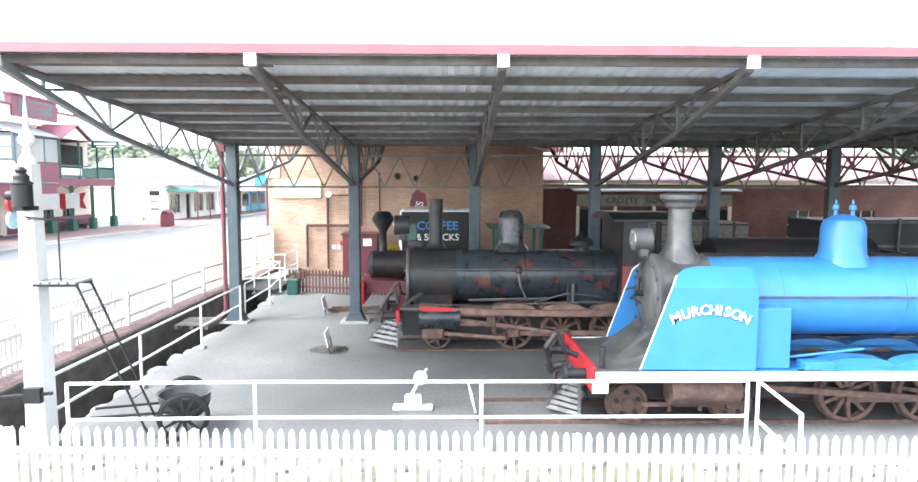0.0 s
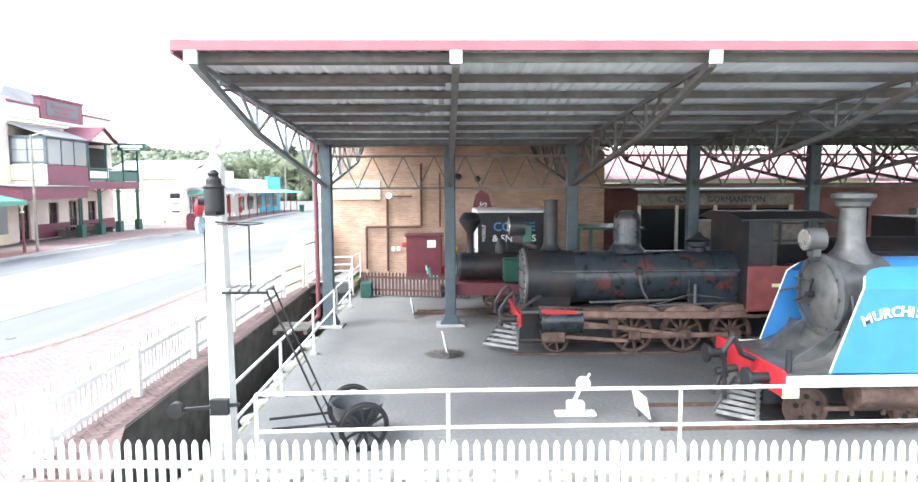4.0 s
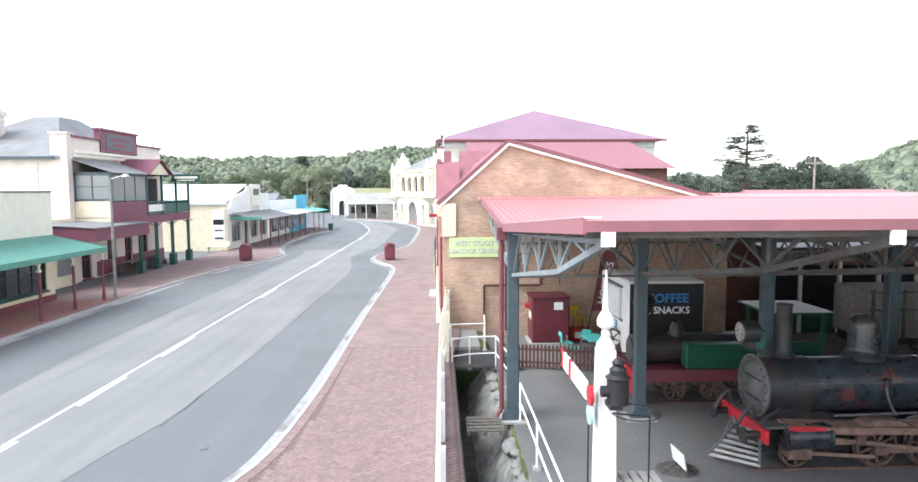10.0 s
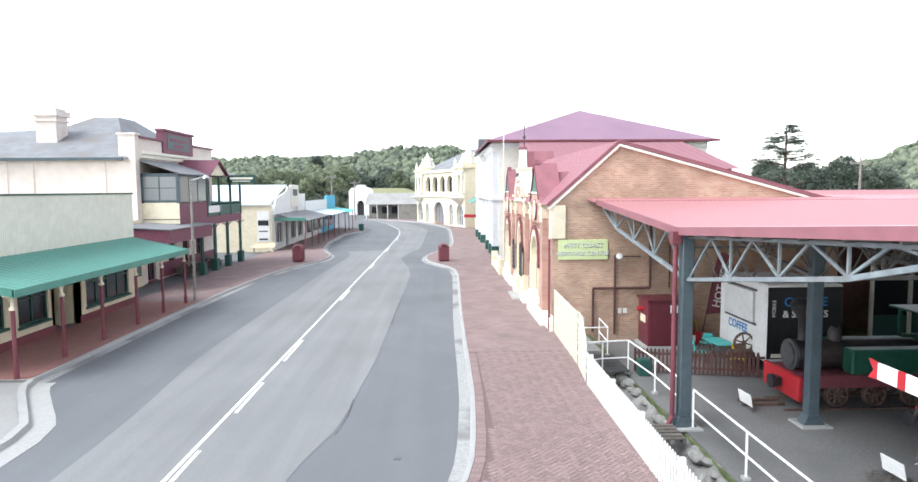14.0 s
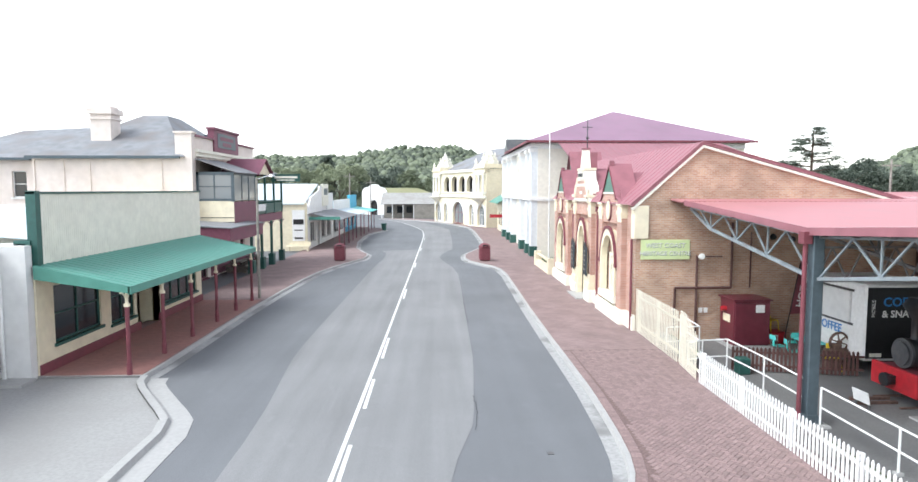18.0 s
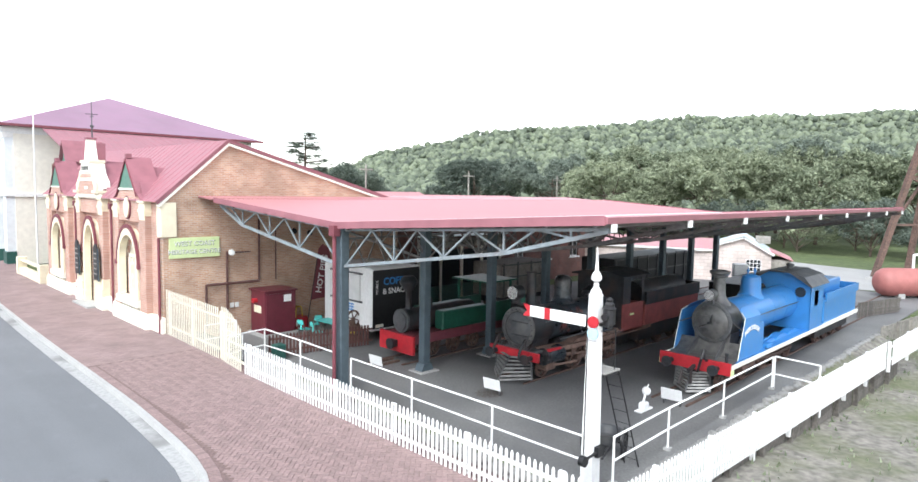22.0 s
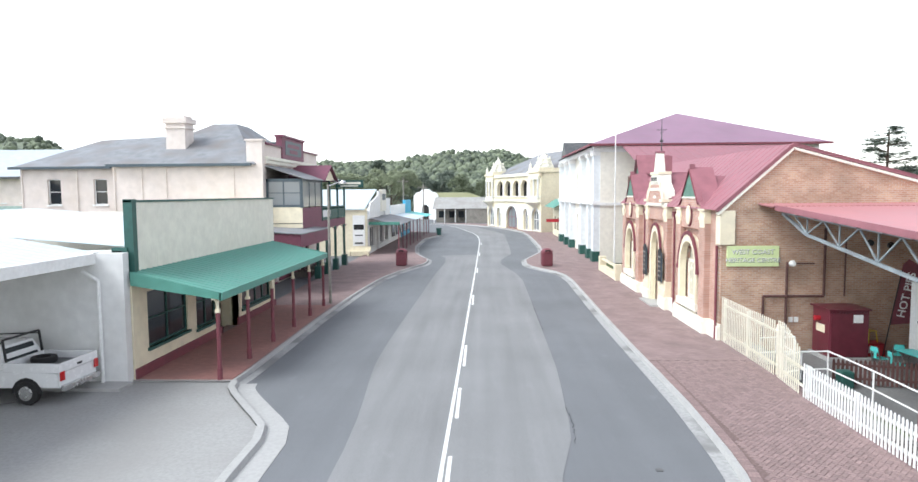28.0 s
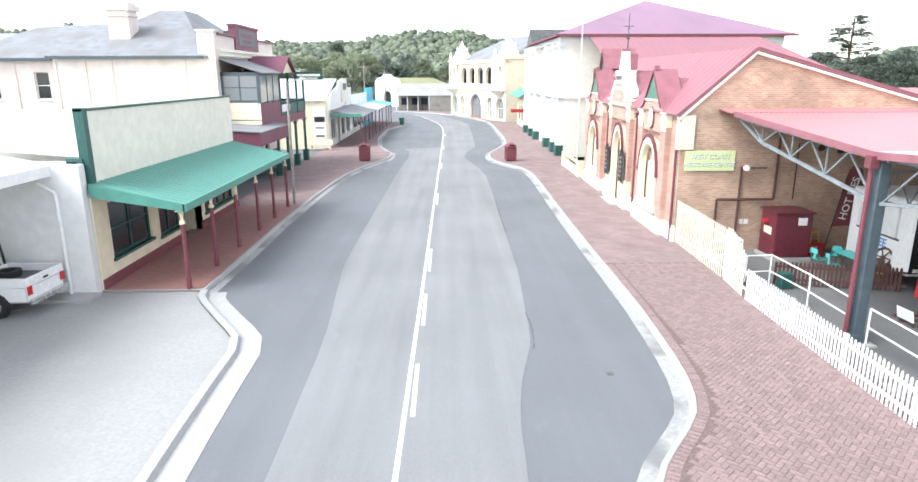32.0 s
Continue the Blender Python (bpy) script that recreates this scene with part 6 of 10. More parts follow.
ops = [(30.5, 32.45, 1.2, 2.9, 3.85), (36.15, 37.6, 0.15, 3.05, 4.0), (41.75, 43.7, 1.2, 2.9, 3.85)]
bm = bmesh.new()
x = GY + 0.3
for a, b, za, zs, top in ops:
    prism(bm, [(x, -0.1), (a, -0.1), (a, 5.3), (x, 5.3)], "y", 0, 0.3)
    if za > 0.5:
        prism(bm, [(a, -0.1), (b, -0.1), (b, za), (a, za)], "y", 0, 0.3)
    arc = pointed(a, b, za, zs, top)[2:]
    for p, q in zip(arc, arc[1:]):
        prism(bm, [p, (p[0], 5.3), (q[0], 5.3), q], "y", 0, 0.3)
    x = b
prism(bm, [(x, -0.1), (YE, -0.1), (YE, 5.3), (x, 5.3)], "y", 0, 0.3)
for v in bm.verts:
    v.co = WEST_F @ v.co
part("front_wall", bm, M_brick_front, her, "orange-red brick front wall")
for a, b, za, zs, top in ops:
    inner, outer = pointed(a, b, za, zs, top)[2:], pointed(a - 0.27, b + 0.27, za, zs, top + 0.3)[2:]
    bm = bmesh.new()
    for x0, x1 in ((a - 0.27, a), (b, b + 0.27)):
        prism(bm, [(x0, za), (x1, za), (x1, zs), (x0, zs)], "y", -0.28, 0.06)
    for k in range(len(inner) - 1):
        prism(bm, [inner[k], outer[k], outer[k + 1], inner[k + 1]], "y", -0.28, 0.06)
    for v in bm.verts:
        v.co = WEST_F @ v.co
    part("arch_surround", bm, M_cream, her, "cream moulded pointed arch surround")
    hood, over = pointed(a - 0.28, b + 0.28, za, zs - 0.25, top + 0.31)[2:], pointed(a - 0.39, b + 0.39, za, zs - 0.25, top + 0.45)[2:]
    bm = bmesh.new()
    for k in range(len(hood) - 1):
        prism(bm, [hood[k], over[k], over[k + 1], hood[k + 1]], "y", -0.31, -0.2)
    for x0 in (a - 0.5, b + 0.26):
        prism(bm, [(x0, zs - 0.4), (x0 + 0.24, zs - 0.4), (x0 + 0.24, zs - 0.22), (x0, zs - 0.22)], "y", -0.32, -0.2)
    for v in bm.verts:
        v.co = WEST_F @ v.co
    part("hood_mould", bm, M_maroon, her, "maroon hood mould")
    if za > 0.5:
        pane = part("window", fprism(pointed(a, b, za, zs, top), 0.16, 0.18), M_blind, her)
        c = (a + b) / 2
        part("frame", fb(WEST_F, (c - 0.05, 0.1, za, c + 0.05, 0.155, top - 0.1), (a, 0.1, za, b, 0.155, za + 0.12), (a, 0.1, zs - 0.06, b, 0.155, zs + 0.06), (a, 0.1, za, a + 0.09, 0.155, zs), (b - 0.09, 0.1, za, b, 0.155, zs)), M_cream_pale, pane)
        part("sill", fprism([(a - 0.34, za - 0.32), (b + 0.34, za - 0.32), (b + 0.34, za - 0.02), (a - 0.34, za - 0.02)], -0.34, 0.05), M_cream_pale, her, "cream window sill")
    else:
        part("door", fprism(pointed(a, b, za, zs, top), 0.2, 0.25), M_cream, her, "cream panelled entrance door")
        part("step", fb(WEST_F, (a - 0.5, -0.75, 0.0, b + 0.5, 0.0, 0.2)), M_concrete, her)
# projecting bays, their plinths and kneelers
for y0, y1 in ((29.35, 33.2), (34.75, 38.95), (40.5, 44.85)):
    for u0, u1 in ((y0, y0 + 0.62), (y1 - 0.62, y1)):
        pier = part("pier", fb(WEST_F, (u0, -0.24, 0, u1, 0.0, 4.72)), M_brick_front, her)
        part("kneeler", fb(WEST_F, (u0 - 0.02, -0.27, 4.72, u1 + 0.02, 0.0, 4.86), (u0 - 0.05, -0.3, 4.86, u1 + 0.05, 0.0, 5.0), (u0 - 0.01, -0.26, 5.0, u1 + 0.01, 0.0, 5.26), (u0 - 0.07, -0.32, 5.26, u1 + 0.07, 0.0, 5.34)), M_cream, pier, "cream moulded kneeler stone")
        part("corbel", fb(WEST_F, (u0 + 0.02, -0.26, 4.55, u1 - 0.02, 0.0, 4.72)), M_cream, pier)
for a, b, d in ((28.06, 29.3, 0.12), (29.25, 33.3, 0.34), (33.3, 34.7, 0.12), (34.65, 35.85, 0.36), (37.9, 39.05, 0.36), (39.05, 40.4, 0.12), (40.4, 44.95, 0.34)):
    part("plinth", fprism([(a, -0.1), (b, -0.1), (b, 0.66), (a, 0.66)], -d, 0.02), M_cream_pale, her, "cream rendered plinth")
    part("plinth_slope", fb(WEST_F, (a, -d + 0.07, 0.66, b, 0.02, 0.76)), M_cream_pale, her)
for a, b in ((34.75, 35.8), (37.95, 38.9)):
    part("door_pier_base", fb(WEST_F, (a - 0.03, -0.34, 0.762, b + 0.03, 0.0, 1.1), (a - 0.015, -0.3, 1.1, b + 0.015, 0.0, 1.55)), M_cream, her, "cream stone base beside the door")
part("wall_bay", fb(WEST_F, (29.97, -0.2, 4.45, 32.58, 0.0, 5.3)), M_brick_front, her)
part("wall_bay", fb(WEST_F, (41.12, -0.2, 4.45, 44.23, 0.0, 5.3)), M_brick_front, her)
part("wall_bay", fb(WEST_F, (35.37, -0.2, 4.6, 38.33, 0.0, 5.3)), M_brick_front, her)
for a, b in ((29.97, 30.2), (32.75, 32.95), (41.12, 41.45), (44.0, 44.23)):
    part("wall_bay", fb(WEST_F, (a, -0.2, 0.7, b, 0.0, 4.45)), M_brick_front, her)


def main_roof_x(z):
    """Where the street-side roof slope has the height z."""
    return FX - 0.3 + (z - 5.33) / (7.9 - 5.33) * (-3.53 - FX + 0.3)


# window gablets: shouldered brick, green louvre, steep cap roof and a lower roof behind
for yc_, zt in ((31.4, 6.98), (42.65, 7.05)):
    gb = part("gablet", fprism([(yc_ - 1.6, 5.3), (yc_ + 1.6, 5.3), (yc_ + 1.25, 5.45), (yc_ + 0.98, 5.72), (yc_ + 0.92, 5.78), (yc_ - 0.92, 5.78), (yc_ - 0.98, 5.72), (yc_ - 1.25, 5.45)], -0.24, 0.3), M_brick_front, her, "small shouldered brick gablet")
    part("panel", fprism([(yc_ - 1.0, 5.84), (yc_ + 1.0, 5.84), (yc_, zt + 0.02)], -0.25, 0.2), M_greenlouvre, gb, "green timber louvre panel")
    part("louvre_sill", fb(WEST_F, (yc_ - 1.0, -0.29, 5.76, yc_ + 1.0, 0.0, 5.84)), M_cream_pale, gb)
    for nm, ry, rz_, d, mt, lab in (("medallion_ring", 0.36, 0.5, -0.26, M_maroon, ""), ("medallion", 0.29, 0.43, -0.3, M_cream, "oval cream medallion")):
        part(nm, fprism([(yc_ + ry * math.cos(math.pi * k / 10), 5.02 + rz_ * math.sin(math.pi * k / 10)) for k in range(20)], d, -0.19), mt, gb, lab)
    for q in (-1, 1):
        part("roof", slab((FX - 0.27, yc_, zt + 0.16), (FX - 0.27, yc_ + q * 1.25, 5.62), (FX + 0.75, yc_ + q * 1.25, 5.62), (FX + 0.75, yc_, zt + 0.16), t=0.07), M_redroof, gb, "steep red metal cap roof")
        part("roof", slab((FX - 0.27, yc_ + q * 1.25, 5.62), (FX - 0.27, yc_ + q * 2.05, 5.26), (FX - 0.1, yc_ + q * 2.05, 5.3), (FX + 0.75, yc_ + q * 1.25, 5.7), t=0.06), M_redroof, gb)
        part("barge", slab((FX - 0.31, yc_, zt + 0.1), (FX - 0.31, yc_ + q * 1.22, 5.58), (FX - 0.265, yc_ + q * 1.22, 5.58), (FX - 0.265, yc_, zt + 0.1), t=0.09), M_maroon, gb)
        part("roof", slab((FX + 0.2, yc_, 6.75), (FX - 0.2, yc_ + q * 1.75, 5.4), (main_roof_x(5.42), yc_ + q * 1.75, 5.42), (main_roof_x(6.75), yc_, 6.75), t=0.06), M_redroof, gb, "lower red metal roof behind the gablet")
    part("back_panel", fprism([(yc_ - 1.0, 5.7), (yc_ + 1.0, 5.7), (yc_, zt + 0.04)], 0.7, 0.75), M_redroof, gb)
    bm = bmesh.new()
    box(bm, FX - 0.27, yc_ - 0.09, zt + 0.1, FX - 0.05, yc_ + 0.09, zt + 0.3)
    part("finial", bm, M_redroof, gb)
# stepped centre gable
yc_ = 36.85
tower = part("centre_gable", fprism([(34.75, 5.3), (38.95, 5.3), (38.4, 5.62), (38.3, 6.1), (37.75, 6.5), (37.6, 7.02), (36.1, 7.02), (35.95, 6.5), (35.4, 6.1), (35.3, 5.62)], -0.3, 0.3), M_cream_pale, her, "stepped cream centre gable with scrolls")
part("brick_face", fprism([(35.5, 5.32), (38.2, 5.32), (38.2, 6.05), (37.6, 6.45), (36.1, 6.45), (35.5, 6.05)], -0.315, -0.3), M_brick_front, tower, "brick panel between the scrolls")
part("spire", fprism([(36.4, 7.1), (37.3, 7.1), (36.97, 8.12), (36.73, 8.12)], -0.26, 0.1), M_cream_pale, tower, "cream spire over the gable")
part("spire_cap", fb(WEST_F, (36.68, -0.3, 8.1, 37.02, 0.14, 8.2)), M_redroof, tower)
for q in (-1, 1):
    part("scroll", fprism([(yc_ + q * u, z) for u, z in ((1.6, 5.62), (1.6, 5.95), (1.45, 6.12), (1.15, 6.35), (1.0, 6.62), (0.88, 6.62), (0.88, 6.3), (1.1, 6.0), (1.4, 5.62))], -0.34, -0.302), M_cream, tower, "cream scrolled shoulder")
    part("shoulder_cap", fb(WEST_F, *[tuple(sorted((yc_ + q * 1.25, yc_ + q * 1.8))[:1]) + (-0.44, 5.55) + tuple(sorted((yc_ + q * 1.25, yc_ + q * 1.8))[1:]) + (0.3, 5.68)]), M_cream, tower)
part("moulding", fb(WEST_F, (36.05, -0.36, 6.98, 37.65, 0.32, 7.12)), M_cream, tower, "cream moulding")
part("name_panel", fb(WEST_F, (36.2, -0.36, 6.55, 37.5, -0.3, 6.92)), M_cream_pale, tower, "cream inscription panel")
for k in range(5):
    part("inscription", fb(WEST_F, (36.32 + k * 0.23, -0.372, 6.64, 36.47 + k * 0.23, -0.36, 6.84)), M_blackmat, tower, "dark inscription bar")
for a, b, z in ((35.65, 38.05, 6.2), (36.6, 37.1, 5.8), (35.35, 38.35, 5.42)):
    part("raised_lettering", fb(WEST_F, (a, -0.33, z - 0.07, b, -0.314, z + 0.07)), M_cream_pale, tower, "cream raised lettering bars")
part("spire_face", fprism([(36.58, 7.2), (37.12, 7.2), (36.95, 7.85), (36.75, 7.85)], -0.28, -0.26), M_cream_pale, tower, "cream spire panel")
for q in (-1, 1):
    part("roof", slab((FX + 0.28, yc_, 7.1), (FX + 0.1, yc_ + q * 1.9, 5.5), (main_roof_x(5.5), yc_ + q * 1.9, 5.5), (main_roof_x(7.1), yc_, 7.1), t=0.07), M_redroof, tower, "red metal gable roof")
part("spire_block", fb(WEST_F, (36.6, 0.1, 7.05, 37.1, 0.5, 7.95)), M_redroof, tower, "faded red metal block behind the spire")
bm = bmesh.new()
rod(bm, (FX, yc_, 8.1), (FX, yc_, 9.95), 0.035, 0.015)
bar(bm, (FX, yc_ - 0.26, 9.2), (FX, yc_ + 0.26, 9.2), 0.03)
bar(bm, (FX - 0.26, yc_, 9.32), (FX + 0.26, yc_, 9.32), 0.03)
bmesh.ops.create_icosphere(bm, subdivisions=1, radius=0.1, matrix=Matrix.Translation((FX, yc_, 8.75)))
part("weather_vane", bm, M_smoke, tower, "iron finial with a cross")
# green-panelled gable at the rear of the roof
rg = part("rear_gablet", fprism([(46.9, 6.8), (48.9, 6.8), (47.9, 8.5)], 1.5, 1.6), M_greenlouvre, her, "weathered green gable panel")
for q in (-1, 1):
    part("roof", slab((-4.9, 47.9, 8.65), (-4.9, 47.9 + q * 1.15, 6.75), (-2.6, 47.9 + q * 1.15, 6.75), (-2.6, 47.9, 8.65), t=0.07), M_redroof, rg)
for y in (38.35, 35.33):
    board = part("notice_board", fb(WEST_F, (y - 0.3, -0.44, 1.5, y + 0.3, -0.38, 2.95)), M_blackmat, her, "tall dark blue-black notice board")
    part("board_top", fprism([(y - 0.3, 2.95), (y + 0.3, 2.95), (y + 0.18, 3.12), (y, 3.2), (y - 0.18, 3.12)], -0.44, -0.38), M_blackmat, board)
    part("board_rim", fb(WEST_F, (y - 0.34, -0.43, 1.46, y - 0.3, -0.37, 2.97), (y + 0.3, -0.43, 1.46, y + 0.34, -0.37, 2.97)), M_steel, board)
    for k in range(5):
        part("board_lettering", fb(WEST_F, (y - 0.2, -0.446, 1.75 + k * 0.24, y + 0.2, -0.44, 1.82 + k * 0.24)), M_weather, board)
part("roof_west", ribbed_plane((FX - 0.3, GY - 0.15, 5.33), (FX - 0.3, YE + 0.2, 5.33), (-3.53, YE + 0.2, 7.9), (-3.53, GY - 0.15, 7.9), 0.6), M_redroof, her, "red metal roof slope")
part("roof_east", ribbed_plane((5.95, GY - 0.15, 5.3), (5.95, YE + 0.2, 5.3), (-3.53, YE + 0.2, 7.9), (-3.53, GY - 0.15, 7.9), 0.6), M_redroof, her)
part("rear_walls", B((5.4, GY + 0.35, -0.4, 5.7, YE, 5.2), (FX + 0.3, YE - 0.3, -0.4, 5.7, YE, 5.2)), M_brick_red, her)
bm = bmesh.new()
prism(bm, [(FX, 5.2), (5.7, 5.1), (-3.53, 7.75)], "y", YE - 0.3, YE)
part("rear_gable", bm, M_brick_red, her)
for xo, y, za, zb in ((0.12, GY + 0.15, 0.0, 3.9), (0.1, 34.0, 0.3, 4.9), (0.1, 39.7, 0.3, 4.9)):
    bm = bmesh.new()
    rod(bm, (FX - xo, y, za), (FX - xo, y, zb), 0.05)
    part("downpipe", bm, M_maroon, her, "maroon downpipe")
for y in (34.0, 39.7):
    part("rain_head", B((FX - 0.2, y - 0.12, 4.85, FX, y + 0.12, 5.1)), M_maroon, her)
bw = her
for (x0, z0, x1, z1, r) in ((-4.55, 1.2, -4.55, 0.1, 0.05), (-4.55, 1.9, -2.2, 1.9, 0.055), (-3.65, 0.0, -3.65, 3.25, 0.05), (-2.2, 1.9, -2.2, 4.6, 0.05), (-4.55, 1.9, -4.55, 1.2, 0.05), (-3.6, 3.2, -2.6, 3.2, 0.03), (-1.4, 1.9, -1.4, 4.2, 0.03)):
    bm = bmesh.new()
    rod(bm, (x0, GY - 0.1, z0), (x1, GY - 0.1, z1), r)
    part("pipe", bm, M_brownpicket, her, "dark red-brown wall pipe")
for x, z in ((-3.55, 3.2), (0.2, 3.9), (-0.6, 4.0)):
    bm = bmesh.new()
    lathe(bm, [(0.03, -0.1), (0.12, 0.0), (0.13, 0.1), (0.05, 0.12)], Matrix.Translation((x, GY - 0.25, z)) @ pose(0, 0, 0, 70, 0, 0), 14)
    part("flood_lamp", bm, M_white if x < -3 else M_black, her, smooth=True)
part("power_outlet", B((-3.5, GY - 0.06, 0.85, -3.35, GY, 1.05), (-3.28, GY - 0.06, 0.85, -3.13, GY, 1.05)), M_white, her, "white power outlets")

sign = thing("name_sign", "pale green board lettered West Coast Heritage Centre on the brick gable", "sign")
part("board", B((-5.99, GY - 0.06, 3.08, -3.95, GY - 0.005, 3.9), bevel=0.008), M_limesign, sign)
for word, z in (("WEST COAST", 3.66), ("HERITAGE CENTRE", 3.33)):
    lettering(word, 0.27 if word[0] == "W" else 0.25, M_greenpaint, sign, pose(-4.962, GY - 0.064, z - 0.014, 90, 0, 0), depth=0.002, bold=1.2)
    lettering(word, 0.27 if word[0] == "W" else 0.25, M_white, sign, pose(-4.975, GY - 0.07, z, 90, 0, 0), depth=0.002)

# side hall with big red roofs, and the rear exhibit building
hall = thing("museum_hall", "museum hall with a broad dark red metal roof", "building")
part("wall", B((-3.5, 47.2, 0, 10, 56.5, 7.4)), M_brick_red, hall)
part("roof", ribbed_plane((-4.4, 46.8, 7.3), (10.5, 46.8, 7.3), (10.0, 56.6, 9.9), (-4.0, 56.6, 9.9), 0.7), M_redroof, hall, "dark red metal roof")
rear = thing("rear_building", "long low brick building with a faded red roof", "building")
bm = bmesh.new()
arch_wall(bm, 5.8, 26, -0.4, 3.7, [(17.5, 18.6, 1.2, 2.5, 0), (20.5, 21.6, 1.2, 2.5, 0), (24, 25.1, 1.2, 2.5, 0)], 0.3, facing("south", 30.0))
part("wall", bm, M_brick_red, rear, "dark red brick wall")
for a in (17.5, 20.5, 24.0):
    window(rear, a, a + 1.1, 1.2, 2.5, 0, facing("south", 30.0), bars=(1, 1))
part("roof", ribbed_plane((5.6, 29.6, 3.85), (26.2, 29.6, 3.85), (26.2, 38, 5.6), (5.6, 38, 5.6), 0.5), M_pinkroof, rear, "faded red ribbed roof")
part("gutter", B((5.6, 29.5, 3.75, 26.2, 29.62, 3.9)), M_white, rear, "white gutter")
part("rear_walls", B((5.8, 30.3, -0.4, 6.1, 38, 3.7), (25.7, 30.3, -0.4, 26, 38, 3.7)), M_brick_red, rear)

# exhibit shopfront between the shed and the rear building
exh = thing("exhibit_shopfront", "dark timber shopfront with a long lettered fascia board", "shopfront")
part("fascia", B((7.2, 28.1, 2.75, 14.0, 28.3, 3.25)), M_greytimber, exh, "weathered grey fascia board with dark lettering")
lettering("CROTTY   GORMANSTON", 0.36, M_blackmat, exh, pose(10.6, 28.09, 2.99, 90, 0, 0), depth=0.003)
part("awning", slab((7.0, 27.6, 3.45), (14.2, 27.6, 3.45), (14.2, 28.6, 3.55), (7.0, 28.6, 3.55)), M_whiteroof, exh, "pale awning sheet")
for x in (7.25, 8.9, 10.6, 12.3, 13.95):
    part("post", B((x - 0.06, 28.15, YARD, x + 0.06, 28.27, 2.75)), M_cream_pale, exh)
for x in (7.35, 9.0, 10.7, 12.4):
    part("pane", B((x, 28.22, 0.6, x + 1.45, 28.24, 2.6)), M_glass, exh)
    part("panel", B((x, 28.2, YARD, x + 1.45, 28.26, 0.6)), M_greenpaint, exh)

# stone engine house, tank and headframe beyond the yard
eh = thing("stone_engine_house", "small stone gabled house with a white barge and arched window", "building", pose(31.1, 20.1, YARD, 0, 0, -69.6))
bm = bmesh.new()
prism(bm, [(-1.62, -0.2), (1.95, -0.2), (1.95, 2.2), (0.1, 3.3), (-0.5, 3.2), (-1.62, 2.72)], "y", 0, 5)
part("wall", bm, M_stone, eh, "pinkish stone walls")
# pale sheet colour stands for the sky's reflection on this iron roof
part("roof", slab((2.15, -0.2, 2.15), (2.15, 5.2, 2.15), (0.1, 5.2, 3.4), (0.1, -0.2, 3.4)), M_whiteroof, eh, "pale iron roof")
part("roof", slab((0.1, -0.2, 3.4), (0.1, 5.2, 3.4), (-1.75, 5.2, 2.74), (-1.75, -0.2, 2.74)), M_whiteroof, eh)
bm = bmesh.new()
bar(bm, (0.1, -0.12, 3.25), (2.1, -0.12, 2.06), 0.2, 0.08)
bar(bm, (0.1, -0.12, 3.25), (-1.75, -0.12, 2.62), 0.2, 0.08)
part("barge_board", bm, M_white, eh, "white barge boards")
bm = bmesh.new()
arch_ring(bm, 0.32, 1.32, 1.4, 1.5, 0.28, 0.14, -0.05, 0.02, Matrix())
part("arch_stones", bm, M_stone, eh)
pane = part("window", B((0.32, -0.03, 0.85, 1.32, -0.01, 1.72)), M_glass, eh)
part("window_frame", B(*[(0.3 + 0.245 * k, -0.06, 0.85, 0.34 + 0.245 * k, -0.03, 1.74) for k in range(5)], *[(0.3, -0.065, z, 1.34, -0.035, z + 0.04) for z in (0.84, 1.14, 1.44, 1.7)]), M_white, pane)
part("lean_to", slab((1.9, 0.3, 2.35), (3.35, 0.3, 1.75), (3.35, 4, 1.75), (1.9, 4, 2.35)), M_pinkroof, eh, "rusty red lean-to roof")
part("lean_to_wall", B((1.96, 0.5, -0.2, 3.2, 3.8, 1.75)), M_greytimber, eh, "grey weatherboard lean-to")
part("vent_box", B((0.9, 2.0, 2.75, 1.9, 2.8, 3.3)), M_greytimber, eh)
store = thing("stone_store", "long low stone store with a white gutter beside the engine house", "building", pose(31.1, 20.1, YARD, 0, 0, -69.6))
part("wall", B((-12.0, 0.35, -0.2, -1.7, 0.75, 2.15), (-12.0, 0.75, -0.2, -11.6, 6, 2.15)), M_stone, store, "pale grey-pink stone wall")
part("gutter", B((-12.1, 0.15, 2.15, -1.66, 0.35, 2.3)), M_white, store, "white gutter")
part("roof", slab((-12.1, 0.2, 2.3), (-1.7, 0.2, 2.3), (-1.7, 6, 2.75), (-12.1, 6, 2.75)), M_pinkroof, store, "faded red iron roof")
stand = thing("water_tank_stand", "small white water tank on splayed steel legs", "tank", pose(23.6, 17.3, YARD, 0, 0, -60))
part("tank", B((-0.42, -0.4, 1.3, 0.42, 0.4, 2.15), bevel=0.05), M_white, stand)
for u, v in ((-1, -1), (1, -1), (1, 1), (-1, 1)):
    bm = bmesh.new()
    bar(bm, (u * 0.55, v * 0.5, 0), (u * 0.34, v * 0.3, 1.3), 0.06)
    part("leg", bm, M_white, stand)
for v in (-1, 1):
    bm = bmesh.new()
    bar(bm, (-0.5, v * 0.46, 0.25), (0.38, v * 0.34, 1.15), 0.035)
    bar(bm, (0.5, v * 0.46, 0.25), (-0.38, v * 0.34, 1.15), 0.035)
    part("brace", bm, M_white, stand)
